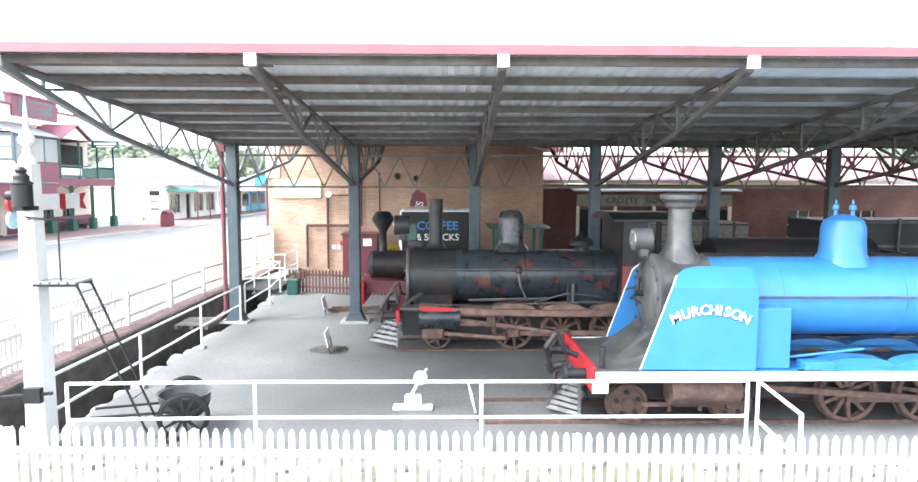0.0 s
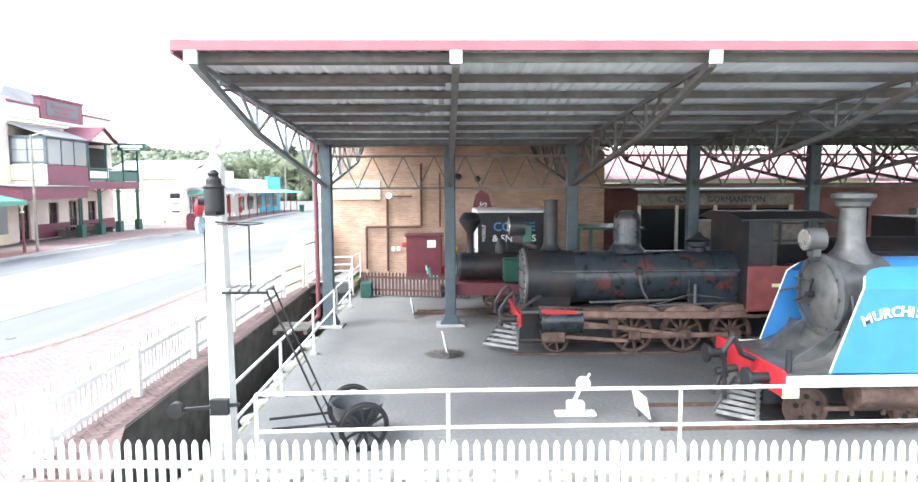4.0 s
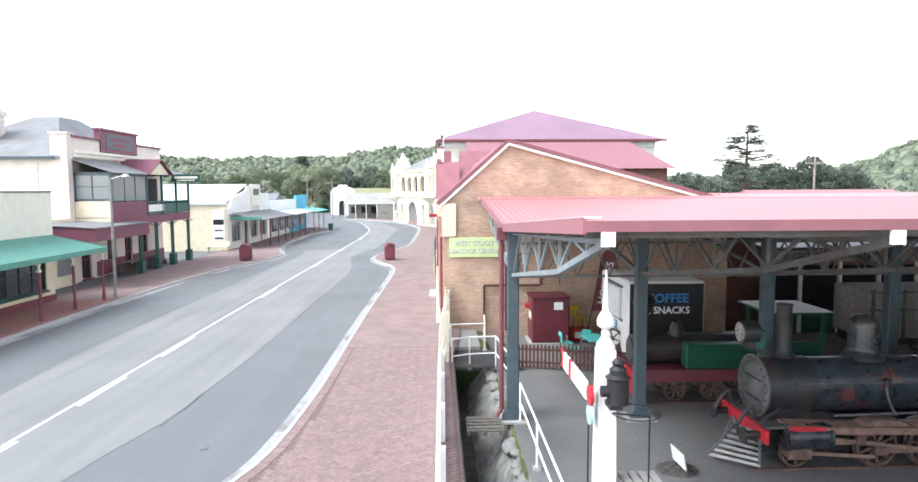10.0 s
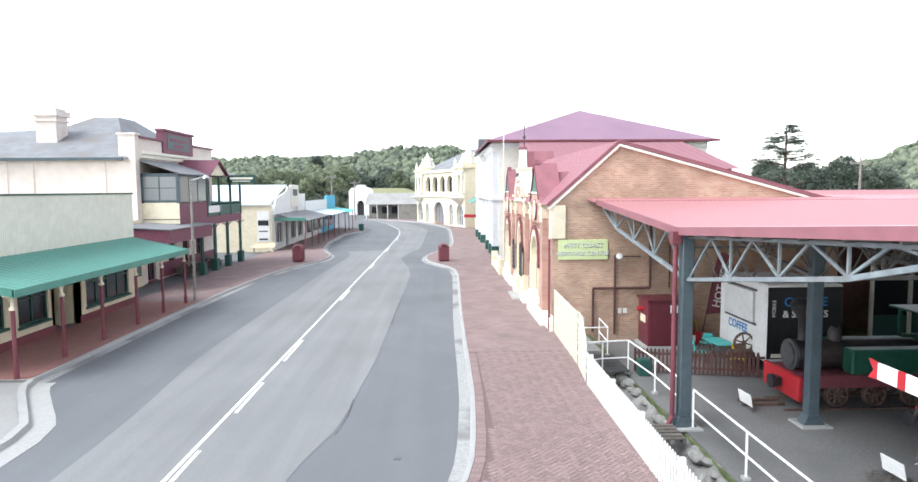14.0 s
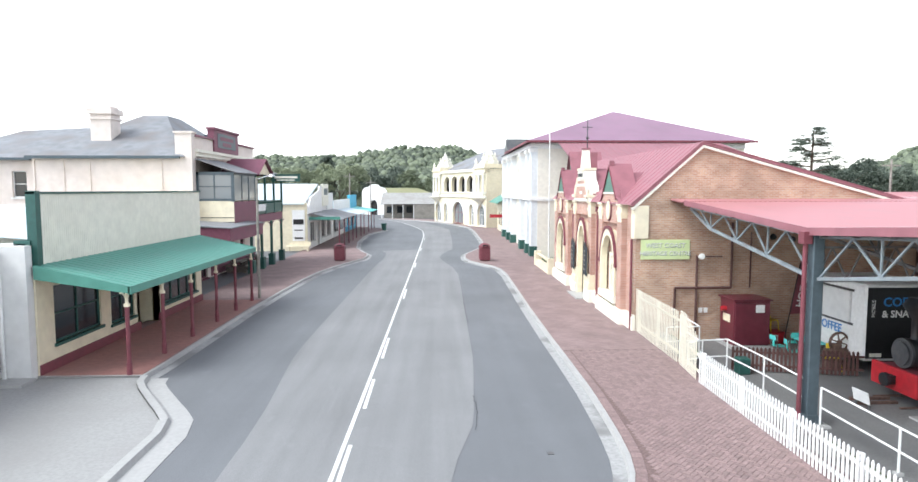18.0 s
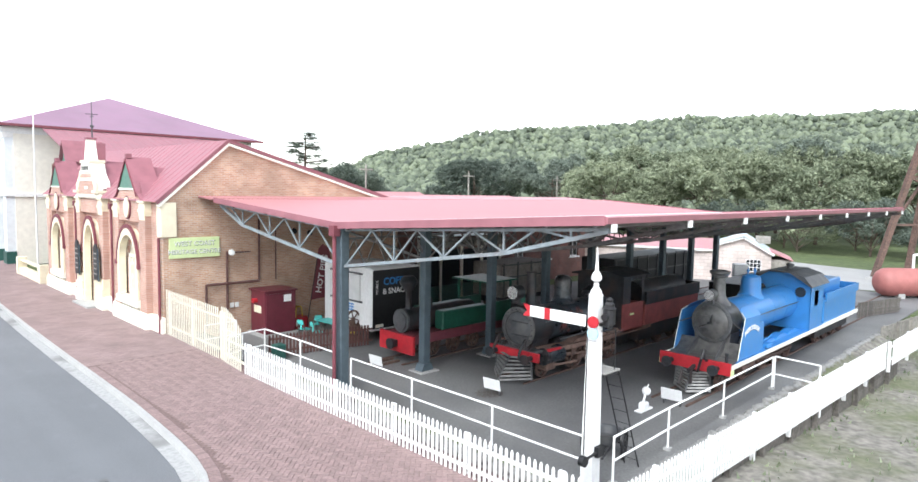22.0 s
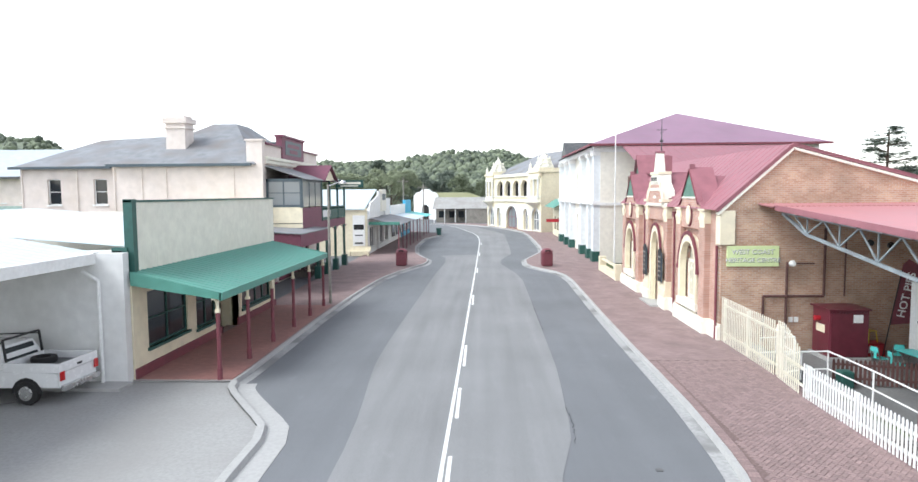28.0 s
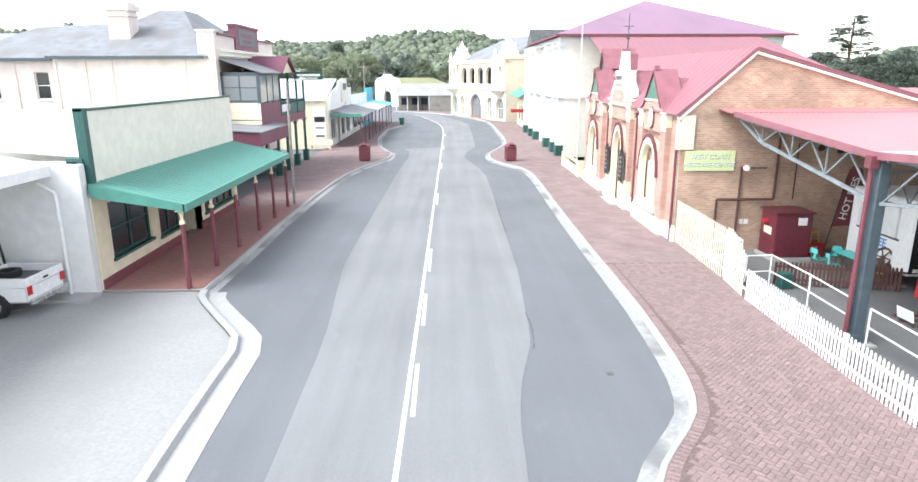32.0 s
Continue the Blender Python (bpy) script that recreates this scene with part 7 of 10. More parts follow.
tankv = thing("pressure_tank", "red cylindrical tank on concrete cradles", "tank", pose(33.9, 9.5, -0.62, 0, 0, -45))
bm = bmesh.new()
rows_ = [(-3.3, 0.3), (-3.22, 0.55), (-3.05, 0.75), (-2.8, 0.87), (-2.5, 0.9), (2.5, 0.9), (2.8, 0.87), (3.05, 0.75), (3.22, 0.55), (3.3, 0.3)]
lathe(bm, [(r, u) for u, r in rows_], Matrix.Translation((0, 0, 1.3)) @ pose(0, 0, 0, 0, 90, 0), 28)
part("barrel", bm, M_tankred, tankv, smooth=True)
for u in (-2.0, 2.0):
    part("cradle", B((u - 0.2, -0.6, 0.2, u + 0.2, 0.6, 0.62)), M_concrete, tankv)
bm = bmesh.new()
for p, q in (((-1.0, 0, 2.1), (-1.0, 0, 3.05)), ((-1.0, 0, 3.05), (2.2, 0, 3.05)), ((2.2, 0, 3.05), (2.2, 0, 2.1))):
    rod(bm, p, q, 0.08)
part("pipe", bm, M_white, tankv, "white pipe over the tank")
bm = bmesh.new()
for u in (-0.4, 0.1, 0.6):
    rod(bm, (u, 0, 2.1), (u, 0, 2.6), 0.07)
    lathe(bm, [(0.02, 0), (0.2, 0.01), (0.2, 0.05), (0.02, 0.06)], Matrix.Translation((u, 0, 2.6)), 12)
part("valves", bm, M_tankred, tankv, "red valves and handwheels")
hf = thing("headframe", "rusty red steel headframe with braced raking legs", "headframe")
top_ = Vector((45.05, 10.2, 15.6))
feet = [Vector((41.3, 14.0, -0.34)), Vector((44.9, 12.5, -0.34)), Vector((47.2, 5.6, -0.34)), Vector((50.0, 8.0, -0.34))]
legs = []
for k, f0 in enumerate(feet):
    t0 = top_ + Vector((-0.6 if k < 2 else 0.6, 0.6 if k < 2 else -0.6, 0))
    bm = bmesh.new()
    bar(bm, f0, t0, 0.42, 0.34)
    part("leg", bm, M_rust, hf)
    part("footing", B((f0.x - 0.4, f0.y - 0.4, -0.4, f0.x + 0.4, f0.y + 0.4, -0.05)), M_concrete, hf)
    legs.append((f0, t0))
for a, b in ((0, 1), (1, 3), (3, 2), (2, 0)):
    for f0, f1 in ((0.27, 0.27), (0.5, 0.5), (0.75, 0.75), (0.27, 0.5), (0.75, 0.5)):
        bm = bmesh.new()
        bar(bm, legs[a][0].lerp(legs[a][1], f0), legs[b][0].lerp(legs[b][1], f1), 0.18, 0.14)
        part("brace", bm, M_rust, hf)
gw = thing("grey_timber_wall", "weathered grey timber retaining wall by the gravel", "retaining wall", pose(18.8, 8.95, -0.75, 0, 0, -7))
for k in range(3):
    part("board", B((0, -0.04, 0.26 * k, 5.6, 0.03, 0.26 * k + 0.25)), M_greytimber, gw)
for u in (0.1, 1.9, 3.7, 5.5):
    part("post", B((u - 0.07, -0.16, -0.2, u + 0.07, -0.04, 0.85)), M_greytimber, gw)

# ---- tall hipped building ----
po = thing("hipped_building", "tall cream and pale blue building with a purple-red hipped roof", "building")
PX, PY = -5.6, 57.6
bm = bmesh.new()
arch_wall(bm, PY, 82.0, 0, 10.0, [(59.2, 60.4, 1.2, 3.8, 0), (62.2, 63.8, 0.2, 4.2, 0.8), (66, 67.2, 1.2, 3.8, 0), (70, 71.2, 1.2, 3.8, 0), (74, 75.5, 0.2, 4.2, 0.8), (78, 79.2, 1.2, 3.8, 0)], 0.4, facing("west", PX))
part("front_wall", bm, M_sidecream, po, "light cream rendered front")
part("side_wall", B((PX + 0.4, PY, 0, 12.6, PY + 0.4, 10.0), (12.2, PY + 0.4, 0, 12.6, 82, 10), (PX + 0.4, 81.6, 0, 12.2, 82, 10)), M_sidecream, po, "cream rendered side wall")
for a, b in ((59.2, 60.4), (66, 67.2), (70, 71.2), (78, 79.2)):
    window(po, a, b, 1.2, 3.8, 0, facing("west", PX), bars=(1, 1))
for a, b in ((62.2, 63.8), (74, 75.5)):
    part("door", fb(facing("west", PX), (a, 0.25, 0.2, b, 0.3, 5.0)), M_dark, po)
for y in (58.15, 60.9, 65.1, 72.6, 76.6, 81.4):
    pil = part("pilaster", fb(facing("west", PX), (y - 0.5, -0.55, 0, y + 0.5, 0, 9.6)), M_bluewhite, po)
    part("pilaster_base", fb(facing("west", PX), (y - 0.58, -0.63, 0, y + 0.58, 0, 1.0)), M_greenpaint, pil, "dark green pilaster base")
    for z in (5.0, 9.2):
        part("capital", fb(facing("west", PX), (y - 0.62, -0.68, z, y + 0.62, 0, z + 0.35)), M_white, pil)
for y in (59.6, 63, 66.6, 70.6, 74.6, 78.9):
    part("upper_window", fb(facing("west", PX), (y - 0.42, -0.02, 6.4, y + 0.42, 0.03, 8.2)), M_blind, po)
part("cornice", B((PX - 0.5, PY - 0.1, 5.0, PX, 82, 5.3), (PX - 0.6, PY - 0.15, 9.6, PX, 82, 10.0), (PX, PY - 0.12, 4.95, 12.6, PY, 5.2), (PX, PY - 0.12, 9.5, 12.6, PY, 10.0)), M_white, po, "white cornices")
ex = [(-6.6, 56.9, 10.15), (13.4, 56.9, 10.15), (13.4, 75.2, 10.15), (-6.6, 75.2, 10.15)]
ap1, ap2 = (3.2, 65.9, 13.7), (3.4, 66.3, 13.7)
for p in ((ex[0], ex[1], ap1), (ex[1], ex[2], ap1), (ex[2], ex[3], ap1), (ex[3], ex[0], ap1)):
    part("roof", slab(*p, t=0.08), M_purpleroof, po, "purple-red hipped roof slope")
part("eave_board", B((-6.55, 56.85, 9.98, 13.45, 56.95, 10.16)), M_maroon, po)
part("eave_board", B((-6.65, 56.85, 9.98, -6.55, 75.2, 10.16)), M_maroon, po)
part("roof", slab((-6.4, 75.2, 10.1), (12.6, 75.2, 10.1), (12.6, 82.2, 10.1), (-6.4, 82.2, 10.1)), M_greyroof, po)
bm = bmesh.new()
prism(bm, [(77.0, 10.1), (81.6, 10.1), (79.3, 12.0)], "x", -6.0, 2)
part("roof", bm, M_smoke, po, "dark slate porch roof")
pole = thing("flagpole", "thin white flagpole beside the brick building", "flagpole")
bm = bmesh.new()
rod(bm, (-6.0, 49.5, 0), (-6.0, 49.5, 11.2), 0.06, 0.03)
part("pole", bm, M_white, pole)
lowb = thing("low_wall", "low cream balustrade wall beside the footpath", "wall")
part("wall_course", B((-6.7, 45.6, 0.1, -6.3, 51.5, 0.55), (-6.75, 45.5, 0.1, -6.25, 45.95, 1.2), (-6.75, 51.2, 0.1, -6.25, 51.7, 1.2), (-6.62, 45.9, 0.95, -6.38, 51.3, 1.05)), M_cream, lowb)

# ---- theatre with two towers ----
TL = 22.43
TM = Matrix.Translation((-6.78, 99.54, 0)) @ Matrix.Rotation(math.atan2(17.42, -6.61), 4, "Z")
th = thing("theatre", "ornate cream two-storey theatre with twin towers and round arches", "building", TM)
FM = Matrix(((1, 0, 0, 0), (0, -1, 0, 0), (0, 0, 1, 0), (0, 0, 0, 1)))
g_ops = [(0.55, 3.25, 0.3, 2.3, 1.35), (4.7, 6.4, 0.2, 2.75, 0.85), (8.9, 13.5, 0.3, 2.2, 1.75), (16.0, 17.7, 0.2, 2.75, 0.85), (19.15, 21.85, 0.3, 2.3, 1.35)]
u_ops = [(0.75, 1.6, 5.6, 7.7, 0.4), (2.2, 3.05, 5.6, 7.7, 0.4), (4.9, 7.4, 5.6, 7.0, 1.2), (8.2, 10.7, 5.6, 7.0, 1.2), (11.6, 14.1, 5.6, 7.0, 1.2), (15.0, 17.5, 5.6, 7.0, 1.2), (19.35, 20.2, 5.6, 7.7, 0.4), (20.8, 21.65, 5.6, 7.7, 0.4)]
bm = bmesh.new()
arch_wall(bm, 0, TL, 0, 4.9, g_ops, 0.5, FM)
arch_wall(bm, 0, TL, 4.9, 9.2, u_ops, 0.5, FM)
part("facade", bm, M_cream, th, "cream rendered arcaded facade")
for k, (a, b, za, zs, r) in enumerate(g_ops):
    window(th, a, b, za, zs, r, FM, depth=0.4, frame_mat=M_white if k != 2 else M_maroon, glass=M_glass_pale, bars=(2, 1), fw=0.1)
    bm = bmesh.new()
    arch_ring(bm, a, b, zs - 0.2, zs, r, 0.22, -0.1, 0.0, FM)
    part("arch_moulding", bm, M_white, th)
# back wall coloured near black, so the balcony's shade is in its colour
part("balcony_recess", fb(FM, (0.3, 1.8, 4.9, TL - 0.3, 1.9, 9.2)), M_dark, th, "shadowed balcony wall")
part("band", fb(FM, (-0.1, -0.25, 4.7, TL + 0.1, 0, 5.0), (-0.1, -0.2, 5.4, TL + 0.1, 0, 5.6), (3.8, -0.3, 8.8, 18.6, 0, 9.1), (3.8, -0.1, 9.1, 18.6, 0.3, 9.25)), M_cream_pale, th, "pale moulded bands and parapet")
for x in (0, 18.63):
    tw = part("tower", fb(FM, (x, -0.35, 8.6, x + 3.8, 3.2, 9.9), (x - 0.15, -0.55, 9.2, x + 3.95, 3.4, 9.45)), M_cream, th, "tower top with scrolled crown")
    bm = bmesh.new()
    lathe(bm, [(1.6, 9.9), (1.65, 10.05), (1.2, 10.12), (1.12, 10.55), (1.25, 10.65), (0.92, 10.75), (0.85, 11.2), (0.98, 11.3), (0.66, 11.4), (0.5, 11.75), (0.56, 11.85), (0.3, 11.98), (0.22, 12.2), (0.28, 12.3), (0.1, 12.42), (0.03, 12.75)], Matrix.Translation((x + 1.9, 0, 0)) @ Matrix.Translation((0, -1.4, 0)), 10)
    part("crown", bm, M_cream_pale, tw, smooth=False)
    for xx in (x + 0.2, x + 3.6):
        bm = bmesh.new()
        lathe(bm, [(0.22, 9.9), (0.2, 10.2), (0.26, 10.3), (0.12, 10.6), (0.03, 10.9)], Matrix.Translation((xx, -0.1 + 0.2, 0)), 8)
        part("pinnacle", bm, M_cream_pale, tw)
    for k in range(8):
        a = math.pi * k / 4
        bm = bmesh.new()
        prism(bm, [(0.8, 10.1), (1.55, 10.1), (1.5, 10.4), (1.2, 10.55), (1.28, 10.85), (1.02, 11.0), (1.06, 11.5), (0.9, 11.7), (0.8, 11.3)], "y", -0.09, 0.09)
        for v in bm.verts:
            v.co = Matrix.Translation((x + 1.9, -1.4, 0)) @ Matrix.Rotation(a, 4, "Z") @ v.co
        part("scroll", bm, M_cream_pale, tw)
    bm = bmesh.new()
    lathe(bm, [(0.1, 3.5), (0.5, 3.9), (1.0, 4.3), (1.5, 4.6), (1.55, 4.75)], Matrix.Translation((x + 1.9, 0.15, 0)), 12)
    part("corbel", bm, M_cream_pale, tw, "moulded corbel under the bay")
    for za, zb in ((4.6, 5.4), (8.2, 8.6)):
        part("bay", fb(FM, (x + 0.3, -0.5, za, x + 3.5, 0, zb)), M_cream_pale, tw)
    for xx in (x + 0.35, x + 1.85, x + 3.35):
        bm = bmesh.new()
        rod(bm, (xx, 0.4, 5.4), (xx, 0.4, 8.2), 0.14)
        part("column", bm, M_white, tw)
for x in (4.6, 7.8, 11.15, 14.55, 17.8):
    bm = bmesh.new()
    rod(bm, (x, 0.1, 5.5), (x, 0.1, 7.5), 0.16)
    part("column", bm, M_white, th)
for xo in (0.003, TL - 0.403):
    part("side_wall", fb(FM, (xo, 0.5, 0, xo + 0.4, 24, 9.2)), M_cream, th, "plain cream side wall")
part("roof", slab(FM @ Vector((0, 0.6, 9.2)), FM @ Vector((TL, 0.6, 9.2)), FM @ Vector((TL - 4, 9, 13.2)), FM @ Vector((4, 9, 13.2))), M_greyroof, th, "grey hipped roof")
part("roof", slab(FM @ Vector((0, 0.6, 9.2)), FM @ Vector((4, 9, 13.2)), FM @ Vector((0, 24, 9.2))), M_greyroof, th)

# annexe with red sign between the hipped building and the theatre
an = thing("corner_shop", "small cream shop with a green awning and red sign", "building")
part("wall", B((-5.4, 84, 0, 4, 96, 4.6)), M_cream, an)
part("roof", slab((-6.6, 84, 4.2), (-6.6, 96, 4.2), (-5, 96, 5.2), (-5, 84, 5.2)), M_greenroof, an)
for y in (86, 89, 92):
    part("window", B((-5.44, y, 1.0, -5.4, y + 1.6, 2.8)), M_glass, an)
part("sign_board", B((-7.6, 83.2, 2.4, -5.4, 83.3, 2.8)), M_red, an, "red hanging sign")

# grey weatherboard shop and white arched hall at the street's end
gs = thing("weatherboard_shop", "grey weathered timber shop with an iron verandah", "building")
part("wall", B((-25.6, 138.5, 0, -13.6, 147, 3.6)), M_greytimber, gs)
part("roof", slab((-26, 134.2, 3.0), (-13.4, 134.2, 3.0), (-13.4, 141.5, 5.3), (-26, 141.5, 5.3)), M_weather, gs, "grey iron roof")
for x in (-25.8, -23.6, -21.4, -19.2):
    part("post", B((x, 134.3, 0, x + 0.15, 134.45, 3.0)), M_white, gs)
part("side_wall", B((-19.0, 134.3, 0, -13.6, 134.4, 3.0)), M_greytimber, gs)
for x in (-25, -22.8, -20.8):
    part("window", B((x, 138.4, 1.0, x + 1.2, 138.46, 2.4)), M_glass, gs)
wh = thing("arched_hall", "white fronted hall with a scrolled parapet and olive side wall", "building", pose(-32.3, 156.5, 0, 0, 0, -32))
bm = bmesh.new()
arch_wall(bm, 0, 7.2, 0, 5.6, [(2.4, 4.6, 0, 2.4, 1.1)], 0.4, Matrix())
part("front", bm, M_white, wh, "white rendered front")
bm = bmesh.new()
prism(bm, [(0, 5.6), (7.2, 5.6), (6.4, 6.4), (5.2, 6.6), (4.6, 7.2), (2.6, 7.2), (2.0, 6.6), (0.8, 6.4)], "y", 0, 0.4)
part("parapet", bm, M_white, wh)
part("doorway", B((2.2, 0.5, 0, 4.8, 0.6, 3.6)), M_dark, wh)
part("side_wall", B((6.9, 0.4, 0, 7.2, 20, 5.0)), M_olive, wh, "olive painted side wall")
part("roof", slab((7.3, 0.4, 5.0), (7.3, 20, 5.0), (3, 20, 6.4), (3, 0.4, 6.4)), M_olive, wh)


# ---- corner shop with green verandah ----
EF = facing("east", -26.9)
shop = thing("corner_store", "cream weatherboard-fronted store with a green verandah and tall parapet", "building")
ops = [(23.3, 26.2, 0.95, 2.85, 0), (26.9, 28.8, 0.8, 2.85, 0), (31.6, 35.6, 0.75, 2.85, 0)]
bm = bmesh.new()
arch_wall(bm, 22.4, 29.2, 0, 3.3, ops[:2], 0.25, EF)
arch_wall(bm, 31.0, 36.3, 0, 3.3, ops[2:], 0.25, EF)
part("front_wall", bm, M_cream, shop, "cream painted shopfront")
part("recess_wall", B((-28.6, 29.0, 0, -26.9, 29.2, 3.3), (-28.6, 31.0, 0, -26.9, 31.2, 3.3), (-28.7, 29.2, 0, -28.6, 31.0, 3.3)), M_cream, shop)
part("door", B((-28.6, 29.4, 0.1, -28.55, 30.8, 2.6)), M_greenpaint, shop, "dark green recessed shop door")
for i, o in enumerate(ops):
    window(shop, *o, EF, depth=0.12, frame_mat=M_greenpaint, bars=(1 if i < 2 else 3, 1), fw=0.07)
part("plinth", B((-26.9, 22.4, 0.1, -26.84, 29.2, 0.45), (-26.9, 31.0, 0.1, -26.84, 36.3, 0.45)), M_maroon, shop, "maroon painted base")
n = int((36.3 - 22.7) / 0.12)
for k in range(n):
    y = 22.7 + k * (36.3 - 22.7) / n
    part("board", B((-26.9, y + 0.008, 3.2, -26.865, y + 0.112, 5.84)), M_cream_pale, shop)
part("verandah_floor", B((-26.86, 22.42, 0.05, -23.75, 36.2, 0.13)), M_terracotta, shop, "worn terracotta-painted concrete floor")
part("parapet_back", B((-27.05, 22.6, 3.2, -26.9, 36.3, 5.84)), M_cream_pale, shop)
part("parapet_trim", B((-27.1, 22.45, 3.2, -26.8, 22.7, 5.94), (-27.1, 22.45, 5.84, -26.82, 36.35, 5.91), (-27.5, 22.4, 3.35, -27.0, 22.62, 4.4)), M_greenpaint, shop, "green parapet trim")
part("roof", ribbed_plane((-27.1, 22.7, 4.4), (-27.1, 36.2, 4.4), (-40, 36.2, 5.4), (-40, 22.7, 5.4), 0.5), M_whiteroof, shop, "pale iron roof")
part("side_wall", B((-40, 22.4, 0, -27.15, 22.7, 4.3)), M_white_wall, shop, "white painted side wall")
part("end_wall", B((-40, 36.0, 0, -27.15, 36.3, 5.2)), M_cream_pale, shop)
ver = part("verandah_roof", ribbed_plane((-23.95, 22.3, 2.95), (-23.95, 36.0, 2.92), (-26.86, 36.0, 3.6), (-26.86, 22.3, 3.62), 0.35), M_greenroof, shop, "green ribbed verandah roof")
part("verandah_fascia", B((-24.0, 22.25, 2.72, -23.92, 36.05, 2.97)), M_greenroof, ver)
for y in (22.28, 36.02):
    bm = bmesh.new()
    prism(bm, [(-23.95, 2.74), (-26.86, 3.2), (-26.86, 3.62), (-23.95, 2.97)], "y", y - 0.03, y + 0.03)
    part("verandah_end", bm, M_greenroof, ver)
part("verandah_ceiling", slab((-24.1, 22.4, 2.84), (-24.1, 35.95, 2.82), (-26.85, 35.95, 3.45), (-26.85, 22.4, 3.47), t=0.03), M_cream_pale, ver)
for y in (22.45, 25.05, 27.7, 30.55, 33.2, 35.9):
    bm = bmesh.new()
    rod(bm, (-24.15, y, 0.1), (-24.15, y, 2.35), 0.065, seg=10)
    rod(bm, (-24.15, y, 0.1), (-24.15, y, 0.5), 0.085, seg=10)
    po_ = part("verandah_post", bm, M_maroon, shop, "maroon turned verandah post")
    bm = bmesh.new()
    rod(bm, (-24.15, y, 2.35), (-24.15, y, 2.84), 0.05, seg=10)
    box(bm, -24.22, y - 0.07, 2.3, -24.08, y + 0.07, 2.4)
    for s in (-1, 1):
        for k in range(4):
            a0, a1 = k * math.pi / 8, (k + 1) * math.pi / 8
            bar(bm, (-24.15, y + s * (0.42 - 0.4 * math.cos(a0)), 2.4 + 0.4 * math.sin(a0)), (-24.15, y + s * (0.42 - 0.4 * math.cos(a1)), 2.4 + 0.4 * math.sin(a1)), 0.035)
    part("bracket", bm, M_cream, po_, "cream fretted bracket")

# ---- white carport building beside it ----
cp = thing("carport", "white open-fronted carport with a pale iron roof", "building")
part("pier", B((-28.5, 22.05, 0, -26.95, 22.38, 4.25)), M_white_wall, cp, "white painted block pier")
part("rear_wall", B((-36.4, 4, 0, -36.0, 22.3, 4.3)), M_white_wall, cp)
part("north_wall", B((-36, 22.1, 0, -28.5, 22.38, 4.3)), M_white_wall, cp)
part("roof", ribbed_plane((-27.9, 4, 4.2), (-27.9, 22.5, 4.2), (-37, 22.5, 5.75), (-37, 4, 5.75), 0.4), M_whiteroof, cp, "pale iron roof")
part("ceiling_lining", slab((-28.0, 4, 4.12), (-28.0, 22.0, 4.12), (-36.2, 22.0, 5.4), (-36.2, 4, 5.4), t=0.04), M_white_wall, cp)
part("fascia", B((-27.95, 4, 3.92, -27.82, 22.5, 4.25)), M_white, cp, "white gutter and fascia")
bm = bmesh.new()
rod(bm, (-28.2, 21.95, 3.7), (-27.7, 21.95, 3.4), 0.06)
rod(bm, (-27.7, 21.95, 3.4), (-27.7, 21.95, 0.1), 0.06)
part("downpipe", bm, M_white, cp, "white downpipe")
kb = thing("concrete_step", "low concrete edging at the store's side wall", "edging")
part("slab", B((-29.5, 21.3, 0.06, -26.8, 22.05, 0.16)), M_concrete, kb)


